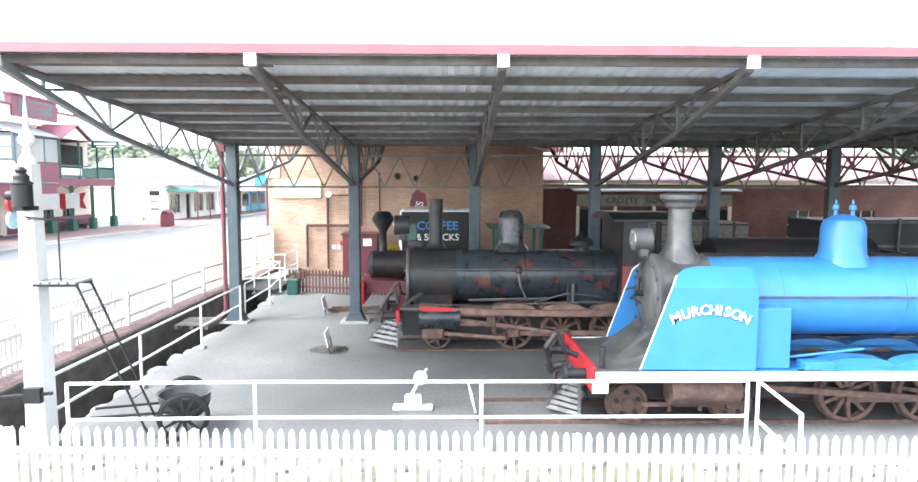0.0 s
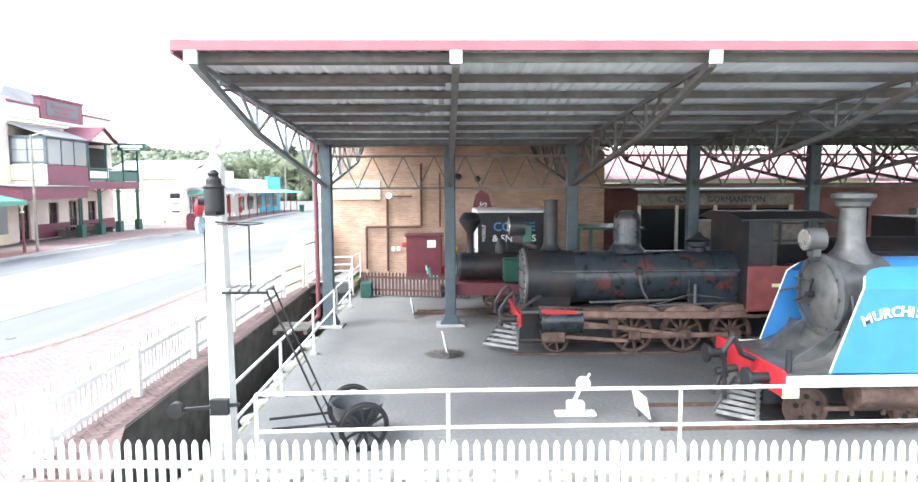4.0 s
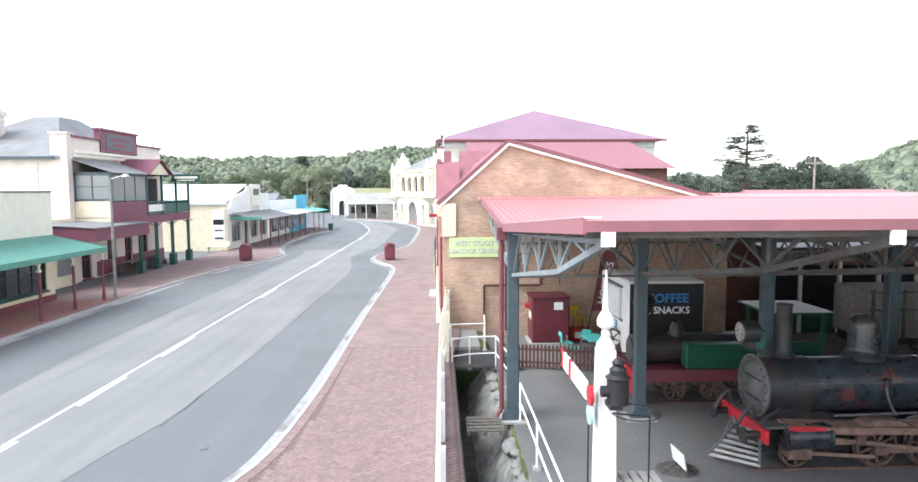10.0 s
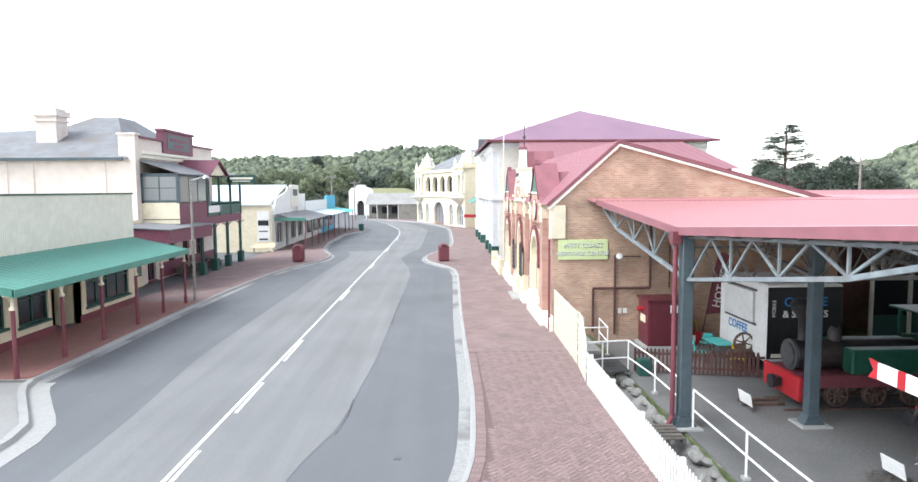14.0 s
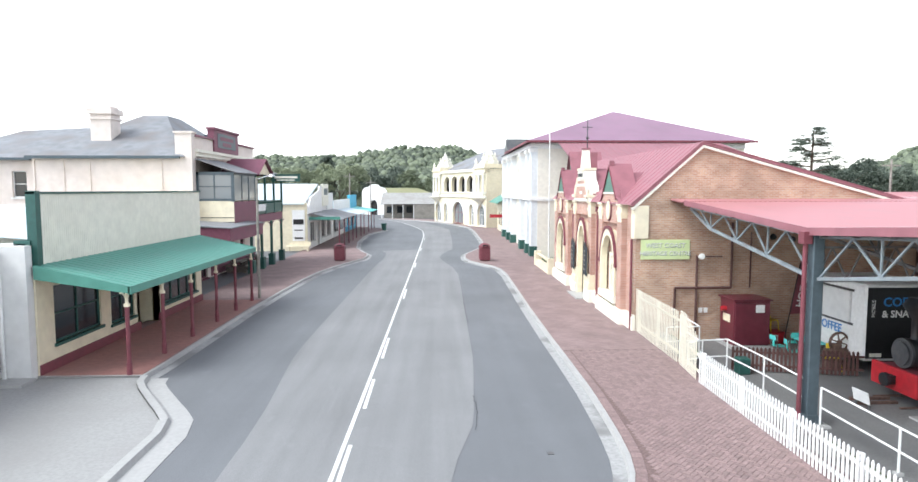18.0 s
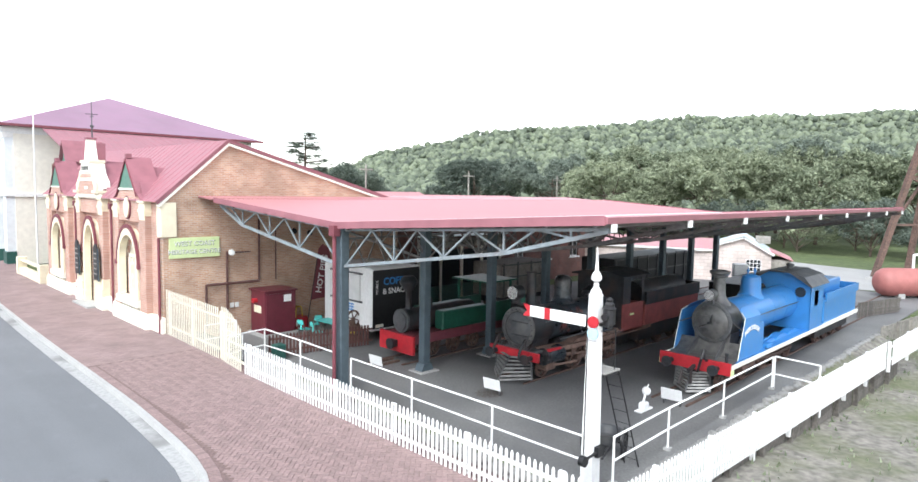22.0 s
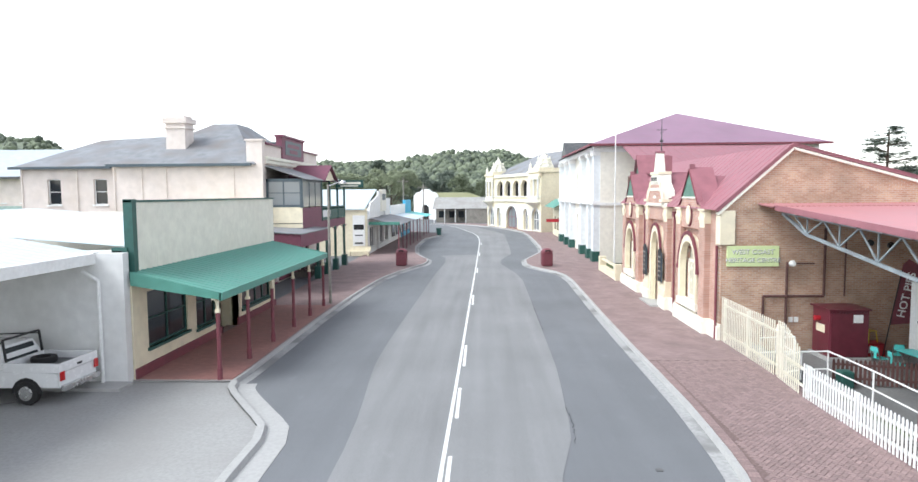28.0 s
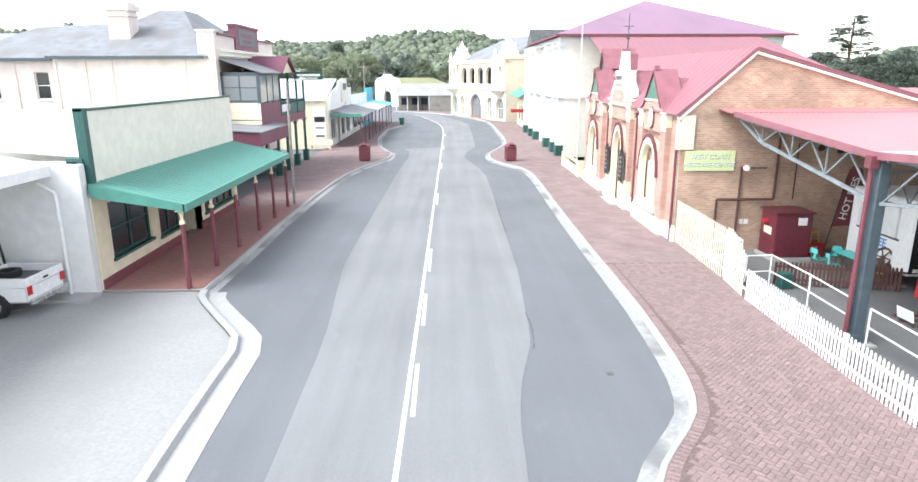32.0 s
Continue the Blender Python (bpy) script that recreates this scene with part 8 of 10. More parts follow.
# ---- white utility truck ----
def ute(m):
    root = thing("utility_truck", "white twin-cab utility truck with a black rack, parked in the carport", "car", m)
    bm = bmesh.new()
    prof = [(-2.5, 0.45), (2.45, 0.5), (2.45, 0.98), (0.75, 1.0), (0.72, 1.0), (-1.35, 1.02), (-2.45, 0.92)]
    prism(bm, prof, "y", -0.84, 0.84)
    bmesh.ops.bevel(bm, geom=list(bm.edges), offset=0.05, segments=2, affect="EDGES")
    body = part("body", bm, M_carwhite, root, "white painted body", smooth=True)
    bm = bmesh.new()
    rings = []
    for z, x0, x1, w in ((1.0, -1.4, 0.72, 0.8), (1.35, -1.0, 0.66, 0.74), (1.62, -0.62, 0.52, 0.66), (1.66, -0.5, 0.42, 0.58)):
        rings.append([bm.verts.new(p) for p in ((x0, -w, z), (x1, -w, z), (x1, w, z), (x0, w, z))])
    for p, q in zip(rings, rings[1:]):
        for i in range(4):
            bm.faces.new((p[i], p[(i + 1) % 4], q[(i + 1) % 4], q[i]))
    bm.faces.new(rings[-1])
    cab = part("cab", bm, M_carwhite, root, smooth=True)
    for s in (-1, 1):
        for xa_, xb_ in ((-0.95, -0.2), (-0.12, 0.55)):
            bm = bmesh.new()
            quad(bm, (xa_ + 0.02, s * 0.8, 1.06), (xb_, s * 0.8, 1.06), (xb_ - 0.06, s * 0.685, 1.55), (max(xa_ + 0.3, -0.66), s * 0.685, 1.55))
            part("side_window", bm, M_glass, cab)
    bm = bmesh.new()
    quad(bm, (0.735, -0.68, 1.08), (0.735, 0.68, 1.08), (0.58, 0.58, 1.56), (0.58, -0.58, 1.56))
    part("rear_window", bm, M_glass, cab)
    bm = bmesh.new()
    quad(bm, (-1.38, -0.7, 1.04), (-1.38, 0.7, 1.04), (-0.68, 0.6, 1.58), (-0.68, -0.6, 1.58))
    part("windscreen", bm, M_glass, cab)
    part("tray_floor", B((0.82, -0.7, 0.99, 2.36, 0.7, 1.01)), M_smoke, root, "worn tray floor")
    part("tray_side", B((0.75, -0.85, 0.95, 2.48, -0.76, 1.22), (0.75, 0.76, 0.95, 2.48, 0.85, 1.22), (2.4, -0.76, 0.95, 2.48, 0.76, 1.22), (0.75, -0.76, 0.95, 0.82, 0.76, 1.22), bevel=0.015), M_carwhite, root)
    bm = bmesh.new()
    lathe(bm, [(0.34, 1.02), (0.36, 1.1), (0.34, 1.2), (0.2, 1.2), (0.19, 1.05)], Matrix.Translation((1.3, 0.1, 0)), 20)
    part("spare_tyre", bm, M_tyre, root, smooth=True)
    bm = bmesh.new()
    for s in (-0.72, 0.72):
        bar(bm, (0.78, s, 1.2), (0.7, s, 1.86), 0.05)
        bar(bm, (-0.62, s, 1.72), (0.7, s, 1.78), 0.04)
    bar(bm, (0.7, -0.72, 1.86), (0.7, 0.72, 1.86), 0.05)
    part("rack", bm, M_blackmat, root, "black tubular rack")
    part("bumper", B((2.45, -0.8, 0.42, 2.6, 0.8, 0.58), bevel=0.02), M_chrome, root)
    for s in (-1, 1):
        part("tail_lamp", B((2.47, min(s * 0.84, s * 0.66), 0.72, 2.5, max(s * 0.84, s * 0.66), 0.98)), M_amber, root)
    part("tailgate_handle", B((2.48, -0.1, 1.02, 2.5, 0.1, 1.08)), M_blackmat, root)
    for x in (-1.5, 1.45):
        for s in (-1, 1):
            bm = bmesh.new()
            lathe(bm, [(0.2, -0.09), (0.33, -0.1), (0.36, -0.05), (0.36, 0.05), (0.33, 0.1), (0.2, 0.09)], Matrix.Translation((x, s * 0.78, 0.36)) @ pose(0, 0, 0, 90, 0, 0), 24)
            wh_ = part("wheel", bm, M_tyre, root, "black tyre", smooth=True)
            bm = bmesh.new()
            lathe(bm, [(0.05, 0.0), (0.2, 0.0), (0.21, 0.02), (0.05, 0.04)], Matrix.Translation((x, s * 0.88, 0.36)) @ pose(0, 0, 0, -90 * s, 0, 0), 16)
            part("rim", bm, M_chrome, wh_, smooth=True)
            bm = bmesh.new()
            pts = [(x + 0.45 * math.cos(math.pi * i / 8), 0.36 + 0.45 * math.sin(math.pi * i / 8)) for i in range(9)]
            prism(bm, pts, "y", s * 0.835, s * 0.85)
            part("wheel_arch", bm, M_blackmat, root)
    return root


ute(pose(-30.17, 21.0 - 0.1, 0.06, 0, 0, -2))

# ---- two-storey hotel with balcony ----
ho = thing("hotel", "weathered pinkish two-storey hotel with a maroon and green balcony", "building")
HX, HS, HN = -29.8, 43.0, 56.6
HF = facing("east", HX)
bm = bmesh.new()
arch_wall(bm, HS, HN, 0, 8.5, [(44.2, 45.4, 0.1, 2.6, 0), (47.5, 48.7, 0.9, 2.6, 0), (50.0, 51.2, 0.1, 2.7, 0), (52.6, 53.8, 0.9, 2.6, 0)], 0.35, HF)
part("front_wall", bm, M_pinkish, ho)
part("dado", B((-29.8, 46, 0.1, -29.74, 50.0, 1.1), (-29.8, 51.2, 0.1, -29.74, HN, 1.1)), M_plum, ho, "maroon painted dado")
for a, b, z in ((44.2, 45.4, 0.1), (47.5, 48.7, 0.9), (50.0, 51.2, 0.1), (52.6, 53.8, 0.9)):
    window(ho, a, b, z, 2.6, 0, HF, frame_mat=M_plum, bars=(1, 1))
SF = facing("south", HS)
bm = bmesh.new()
arch_wall(bm, -39.5, HX - 0.35, 0, 8.0, [], 0.3, SF)
part("side_wall", bm, M_pinkish, ho, "weathered pinkish-white side wall")
bm = bmesh.new()
arch_wall(bm, -46.0, -39.5, 0, 7.9, [(-44.2, -43.3, 5.5, 7.1, 0.08), (-41.1, -40.2, 5.5, 7.1, 0.08)], 0.3, facing("south", HS + 0.5))
part("side_wall", bm, M_pinkish, ho)
for a in (-44.2, -41.1):
    window(ho, a, a + 0.9, 5.5, 7.1, 0.08, facing("south", HS + 0.5), bars=(0, 1))
part("parapet_pier", B((-30.7, HS - 0.06, 0, -29.68, HS + 0.5, 9.5)), M_pinkish, ho, "rendered corner pier")
part("pier_cap", B((-30.78, HS - 0.14, 9.5, -29.6, HS + 0.6, 9.62)), M_pinkish, ho)
for x in (-45.9, -42.2, -39.4, -37.6, -36.0, -31.6):
    part("wall_pipe", B((x - 0.05, HS - 0.06 + (0.5 if x < -39.5 else 0), 1.0, x + 0.05, HS + (0.5 if x < -39.5 else 0), 7.9)), M_pinkish, ho)
for ya, yb in ((HS + 0.5, 47.0), (52.3, HN)):
    part("parapet", B((-30.1, ya, 8.5, -29.75, yb, 9.35)), M_pinkish, ho)
for ya, yb in ((HS + 0.5, 47.0), (52.3, HN)):
    part("parapet_coping", B((-30.2, ya, 9.35, -29.6, yb, 9.47)), M_plum, ho, "dark coping")
part("cornice", B((-29.8, HS + 0.5, 8.35, -29.5, HN, 8.55), (-29.8, HS + 0.5, 8.1, -29.62, HN, 8.35)), M_cream_pale, ho, "moulded cornice")
part("name_tablet", B((-30.1, 47.0, 8.6, -29.65, 52.3, 10.1), (-30.15, 46.9, 10.1, -29.55, 52.4, 10.25)), M_plum, ho, "maroon parapet tablet")
part("tablet_face", B((-29.65, 47.7, 8.9, -29.63, 51.6, 9.9)), M_steel, ho, "faded lettered tablet face")
part("inscription", B((-29.632, 48.2, 9.45, -29.62, 51.1, 9.7), (-29.632, 48.7, 9.05, -29.62, 50.6, 9.3)), M_plum, ho)
part("roof", slab((-30.1, HS - 0.35, 8.05), (-39.5, HS - 0.35, 8.05), (-35.5, 49.5, 11.3), (-33.8, 49.5, 11.3)), M_greyroof, ho, "weathered grey iron roof")
part("roof", slab((-30.1, HS - 0.3, 8.05), (-33.8, 49.5, 11.3), (-33.8, 52, 11.3), (-30.1, 56, 8.4)), M_greyroof, ho)
part("roof", slab((-39.5, HS + 0.2, 7.95), (-46.4, HS + 0.2, 7.95), (-44, 49.5, 10.2), (-35.5, 49.5, 10.6)), M_greyroof, ho)
part("gutter", B((-39.7, HS - 0.45, 7.9, -30.3, HS - 0.3, 8.08), (-46.5, HS + 0.05, 7.82, -39.7, HS + 0.22, 7.98)), M_steel, ho)
part("chimney", B((-36.9, 45.0, 8.0, -35.6, 46.3, 10.9), (-37.0, 44.9, 10.55, -35.5, 46.4, 10.67), (-37.05, 44.85, 10.9, -35.45, 46.45, 11.25), (-36.85, 45.05, 11.25, -35.65, 46.25, 11.42)), M_pinkish, ho, "tall rendered chimney")
for y in (50, 54):
    part("small_chimney", B((-31.4, y, 9.0, -30.8, y + 0.4, 10.0)), M_steel, ho)
# balcony
BX = -27.35
bal = part("balcony", B((BX, 43.6, 3.95, HX, 56.2, 4.15)), M_greytimber, ho, "timber balcony with maroon and green balustrades")
part("valance", B((BX - 0.03, 43.6, 3.55, BX + 0.03, 56.2, 4.15)), M_plum, bal, "maroon balcony valance")
part("valance", B((HX, 43.57, 3.9, BX, 43.63, 4.15)), M_cream, bal)
bm = bmesh.new()
for k in range(14):
    box(bm, HX + 0.1 + k * 0.165, 43.56, 3.62, HX + 0.2 + k * 0.165, 43.6, 3.85)
part("fretwork", bm, M_cream, bal, "cream slatted fretwork")
part("apron", B((HX, 43.55, 4.2, BX, 43.6, 5.25)), M_cream, bal, "cream boarded apron")
part("apron", B((BX - 0.02, 43.6, 4.15, BX + 0.03, 48.4, 5.2)), M_plum, bal, "maroon boarded apron")
for y0, y1 in ((43.75, 45.2), (45.3, 46.7), (46.8, 48.3)):
    part("window_pane", B((BX - 0.01, y0, 5.25, BX + 0.01, y1, 6.9)), M_glass_pale, bal)
part("window_pane", B((HX + 0.25, 43.57, 5.4, BX - 0.15, 43.59, 6.9)), M_glass_pale, bal)
part("window_frame", B((HX, 43.54, 5.25, BX, 43.61, 5.4), (HX, 43.54, 6.9, BX, 43.61, 7.1), (HX, 43.54, 5.2, HX + 0.25, 43.61, 7.1), (HX + 1.2, 43.54, 5.4, HX + 1.27, 43.61, 6.9), (HX + 0.25, 43.55, 6.15, BX - 0.15, 43.6, 6.2), (BX - 0.15, 43.54, 5.2, BX + 0.04, 43.7, 7.1), (BX - 0.04, 45.2, 5.2, BX + 0.04, 45.3, 7.0), (BX - 0.04, 46.7, 5.2, BX + 0.04, 46.8, 7.0), (BX - 0.04, 48.3, 5.2, BX + 0.04, 48.45, 7.0), (BX - 0.04, 43.7, 6.9, BX + 0.04, 48.4, 7.1)), M_steel, bal, "green-grey window frames")
part("balcony_wall", B((HX, 48.4, 4.15, BX - 0.05, 48.45, 7.2)), M_cream, bal)
part("balustrade", B((BX - 0.02, 48.5, 4.2, BX + 0.02, 56.2, 4.95), (BX - 0.04, 48.5, 5.05, BX + 0.04, 56.2, 5.15), (HX, 56.15, 4.2, BX, 56.2, 5.1)), M_greenpaint, bal, "dark green balustrade")
part("notice", B((BX + 0.02, 48.6, 4.4, BX + 0.05, 51.2, 4.9)), M_white, bal, "white banner")
for y in (48.5, 51.0, 53.6, 56.1):
    part("balcony_post", B((BX - 0.07, y - 0.07, 4.15, BX + 0.07, y + 0.07, 7.1)), M_greenpaint, bal)
# near-black panel on the wall in place of the open balcony's shade
part("balcony_shade", B((HX + 0.02, 49, 4.3, HX + 0.05, 55.8, 6.9)), M_dark, bal)
part("balcony_roof", slab((BX + 0.25, 43.4, 7.1), (BX + 0.25, 49.0, 7.1), (HX, 49.0, 8.0), (HX, 43.4, 8.0), t=0.07), M_greyroof, bal, "grey iron balcony roof")
part("balcony_roof", slab((BX + 0.25, 51.5, 7.1), (BX + 0.25, 56.4, 7.1), (HX, 56.4, 8.0), (HX, 51.5, 8.0), t=0.07), M_greyroof, bal)
bm = bmesh.new()
prism(bm, [(48.6, 7.1), (52.2, 7.1), (50.4, 8.1)], "x", BX, BX + 0.12)
part("balcony_gable", bm, M_cream, bal, "small cream gable")
for s in (-1, 1):
    part("balcony_roof", slab((BX + 0.35, 50.4, 8.25), (BX + 0.35, 50.4 + s * 2.1, 7.1), (HX, 50.4 + s * 2.1, 7.1), (HX, 50.4, 8.25), t=0.07), M_plum, bal)
part("hotel_sign", B((BX + 0.1, 52.6, 6.6, BX + 2.3, 52.7, 7.15), (BX + 0.1, 52.58, 7.12, BX + 2.35, 52.72, 7.18)), M_greenpaint, bal, "green projecting sign with pale lettering")
part("sign_lettering", B((BX + 0.35, 52.58, 6.85, BX + 2.1, 52.6, 7.02), (BX + 0.5, 52.58, 6.68, BX + 1.9, 52.6, 6.76)), M_cream_pale, bal)
part("ground_ceiling", slab((BX, 43.6, 3.6), (BX, 56.2, 3.6), (HX, 56.2, 3.6), (HX, 43.6, 3.6), t=0.04), M_cream, ho)
for y in (47.2, 49.8, 52.6, 55.8):
    for dy in (-0.13, 0.13):
        part("balcony_column", B((BX - 0.06, y + dy - 0.05, 0.9, BX + 0.06, y + dy + 0.05, 3.6)), M_greenpaint, ho)
    part("column_base", B((BX - 0.2, y - 0.28, 0.1, BX + 0.2, y + 0.28, 1.0)), M_greenpaint, ho, "dark green column base")
    bm = bmesh.new()
    for s in (-1, 1):
        for k in range(5):
            a0, a1 = k * math.pi / 10, (k + 1) * math.pi / 10
            bar(bm, (BX, y + s * (1.0 - 0.9 * math.cos(a0)), 3.0 + 0.5 * math.sin(a0)), (BX, y + s * (1.0 - 0.9 * math.cos(a1)), 3.0 + 0.5 * math.sin(a1)), 0.06)
    part("bracket", bm, M_plum, ho)
# maroon hood over the footpath at the hotel corner and cream shopfront below
part("hood", B((HX + 0.1, 39.4, 2.95, -26.3, 46.3, 3.75)), M_plum, ho, "maroon boarded awning hood")
part("hood_top", slab((-26.2, 39.3, 3.78), (-26.2, 46.4, 3.78), (-29.8, 46.4, 4.0), (-29.8, 39.3, 4.0)), M_greyroof, ho)
part("shopfront", B((HX + 0.02, 36.6, 0.1, -28.4, 36.9, 3.0)), M_cream, ho)
part("lower_wing", B((-34, 36.6, 0, -29.5, 42.9, 4.2)), M_cream, ho, "low cream wing")
for y in (37.0, 39.0, 41.0):
    part("shop_window", B((-29.5, y, 0.7, -29.46, y + 1.6, 2.5)), M_glass_pale, ho)
for y in (48.2, 52.0):
    tb = thing("picnic_table", "dark timber picnic table under the hotel balcony", "table", pose(-28.6, y, 0.12))
    part("tabletop", B((-0.4, -0.8, 0.7, 0.4, 0.8, 0.76)), M_timber, tb)
    for s in (-1, 1):
        part("bench", B((s * 0.75 - 0.14, -0.8, 0.42, s * 0.75 + 0.14, 0.8, 0.47)), M_timber, tb)
        part("leg", B((-0.7, s * 0.6 - 0.04, 0, 0.7, s * 0.6 + 0.04, 0.4)), M_timber, tb)
        part("leg", B((-0.08, s * 0.6 - 0.04, 0.4, 0.08, s * 0.6 + 0.04, 0.7)), M_timber, tb)

# ---- far shops on the west side ----
ye = thing("yellow_shop", "pale yellow shop with notice boards and an iron verandah", "building")
part("side_wall", B((-36, 64.6, 0, -27.0, 64.9, 4.7)), M_cream, ye, "pale yellow boarded wall")
bm = bmesh.new()
arch_wall(bm, 64.9, 79.5, 0, 4.4, [(66, 69, 0.7, 2.7, 0), (70.2, 71.4, 0.1, 2.7, 0), (72.4, 75.0, 0.7, 2.7, 0), (76, 78.6, 0.7, 2.7, 0)], 0.25, facing("east", -27.0))
part("front_wall", bm, M_white, ye)
for a, b in ((66, 69), (72.4, 75.0), (76, 78.6)):
    window(ye, a, b, 0.7, 2.7, 0, facing("east", -27.0), bars=(2, 0))
part("door", fb(facing("east", -27.0), (70.2, 0.2, 0.1, 71.4, 0.25, 2.7)), M_dark, ye)
part("roof", slab((-27.2, 64.4, 4.6), (-36, 64.4, 4.6), (-36, 72, 6.6), (-27.2, 72, 6.6)), M_whiteroof, ye, "pale iron roof")
bm = bmesh.new()
prism(bm, [(64.7, 3.6), (72, 3.6), (72, 6.4), (70.8, 6.4), (70.5, 5.9), (66, 5.2)], "x", -27.0, -26.85)
part("parapet", bm, M_white, ye, "white stepped parapet")
part("sign_tablet", B((-26.95, 72, 4.2, -26.7, 75.4, 6.6)), M_cream_pale, ye, "cream parapet tablet")
part("tablet_face", B((-26.7, 72.6, 5.4, -26.68, 74.8, 6.1)), M_steel, ye)
part("parapet", B((-27.0, 75.4, 3.6, -26.85, 79.5, 5.6)), M_white, ye)
part("verandah_roof", slab((-23.9, 65.6, 3.0), (-23.9, 79.5, 3.0), (-27, 79.5, 3.7), (-27, 65.6, 3.7)), M_greyroof, ye, "grey iron verandah roof")
part("verandah_end", B((-27, 65.55, 3.0, -23.9, 65.62, 3.3)), M_greenroof, ye)
for y in (65.8, 69.2, 72.6, 76, 79.3):
    part("verandah_post", B((-24.1, y - 0.05, 0.1, -24.0, y + 0.05, 3.0)), M_maroon, ye)
part("notice_board", B((-28.4, 64.52, 1.0, -27.2, 64.58, 4.0)), M_white, ye, "white notice board")
part("notice_lettering", B((-28.3, 64.5, 2.6, -27.3, 64.52, 3.1), (-28.2, 64.5, 1.2, -27.4, 64.52, 1.35), (-28.2, 64.5, 2.0, -27.4, 64.52, 2.1)), M_blackmat, ye)
bs = thing("blue_shop", "sky blue fronted shop with a pale blue awning", "building")
part("wall", B((-36, 79.8, 0, -27.0, 102, 3.8)), M_white, bs)
part("front", B((-27.02, 90.5, 0.1, -26.9, 101.5, 3.0)), M_skyblue, bs)
part("parapet", B((-27.2, 94.5, 3.0, -26.8, 101.5, 5.2), (-27.2, 80, 3.0, -26.9, 94.5, 4.6)), M_skyblue, bs)
part("parapet_face", B((-26.9, 80, 3.0, -26.82, 94.3, 4.7)), M_white, bs)
part("awning", slab((-23.8, 80, 3.0), (-23.8, 92, 3.0), (-27, 92, 3.5), (-27, 80, 3.5)), M_whiteroof, bs)
part("awning", slab((-23.6, 92.5, 2.9), (-23.6, 102, 2.9), (-27, 102, 3.4), (-27, 92.5, 3.4)), M_teal, bs, "turquoise awning")
for y in (83, 86.5, 92.2, 96, 100):
    part("awning_post", B((-24.0, y - 0.05, 0.1, -23.9, y + 0.05, 2.95)), M_maroon, bs)
for y in (81, 85, 89, 93, 97):
    part("window", B((-26.92, y, 0.8, -26.86, y + 2.4, 2.5)), M_glass, bs)
for x, y, w, d, h, mt in ((-60, 32, 14, 12, 5.2, M_cream_pale), (-50, 112, 10, 8, 4, M_white_wall), (-44, 135, 9, 8, 3.6, M_white_wall)):
    hb = thing("cottage", "pale cottage with a grey iron roof", "building", pose(x, y, 0))
    part("wall", B((-w / 2, -d / 2, 0, w / 2, d / 2, h)), mt, hb)
    bm = bmesh.new()
    prism(bm, [(-d / 2 - 0.4, h), (d / 2 + 0.4, h), (0, h + d * 0.22)], "x", -w / 2 - 0.3, w / 2 + 0.3)
    part("roof", bm, M_greyroof, hb)
    for k in range(3):
        part("window", B((-w / 2 + 1.2 + k * (w - 2.4) / 3, -d / 2 - 0.03, h * 0.35, -w / 2 + 2.2 + k * (w - 2.4) / 3, -d / 2, h * 0.75)), M_glass, hb)


guest = thing("guest_house", "two-storey pale house with a blue-grey iron roof behind the hotel", "building")
part("wall", B((-84, 60, 0, -53, 72, 7.8)), M_pinkish, guest)
bm = bmesh.new()
prism(bm, [(59.4, 7.8), (72.6, 7.8), (66, 10.8)], "x", -84.5, -52.5)
part("roof", bm, M_bluegreyroof, guest, "pale blue-grey iron roof")
part("gutter", B((-84.5, 59.3, 7.7, -52.5, 59.42, 7.9)), M_smoke, guest)
part("balcony_panel", B((-84, 59.7, 4.4, -53, 59.85, 5.2)), M_weathergreen, guest, "faded green balustrade boards")
for k in range(11):
    x = -82.6 + k * 2.7
    window(guest, x, x + 1.3, 5.5, 7.2, 0, facing("south", 60.0), bars=(1, 1))

# ---- street furniture ----
def bin_house():
    root = thing("litter_bin", "maroon panelled litter bin housing with a domed lid", "bin", group="litter bins on the kerb")
    bm = bmesh.new()
    box(bm, -0.42, -0.42, 0.05, 0.42, 0.42, 1.15, bevel=0.05)
    part("body", bm, M_maroon, root)
    for s, ax in ((-1, 0), (1, 0), (-1, 1), (1, 1)):
        for k in range(5):
            u = -0.32 + k * 0.16
            b = (u - 0.05, s * 0.42 - 0.012, 0.12, u + 0.05, s * 0.42 + 0.012, 1.08) if ax == 0 else (s * 0.42 - 0.012, u - 0.05, 0.12, s * 0.42 + 0.012, u + 0.05, 1.08)
            part("slat", B(b), M_maroon, root)
    bm = bmesh.new()
    lathe(bm, [(0.5, 1.15), (0.5, 1.22), (0.42, 1.3), (0.28, 1.42), (0.1, 1.46), (0.02, 1.47)], None, 16)
    lid = part("lid", bm, M_maroon, root, smooth=True)
    part("opening", B((-0.2, -0.47, 1.2, 0.2, -0.36, 1.34)), M_dark, lid)
    return root


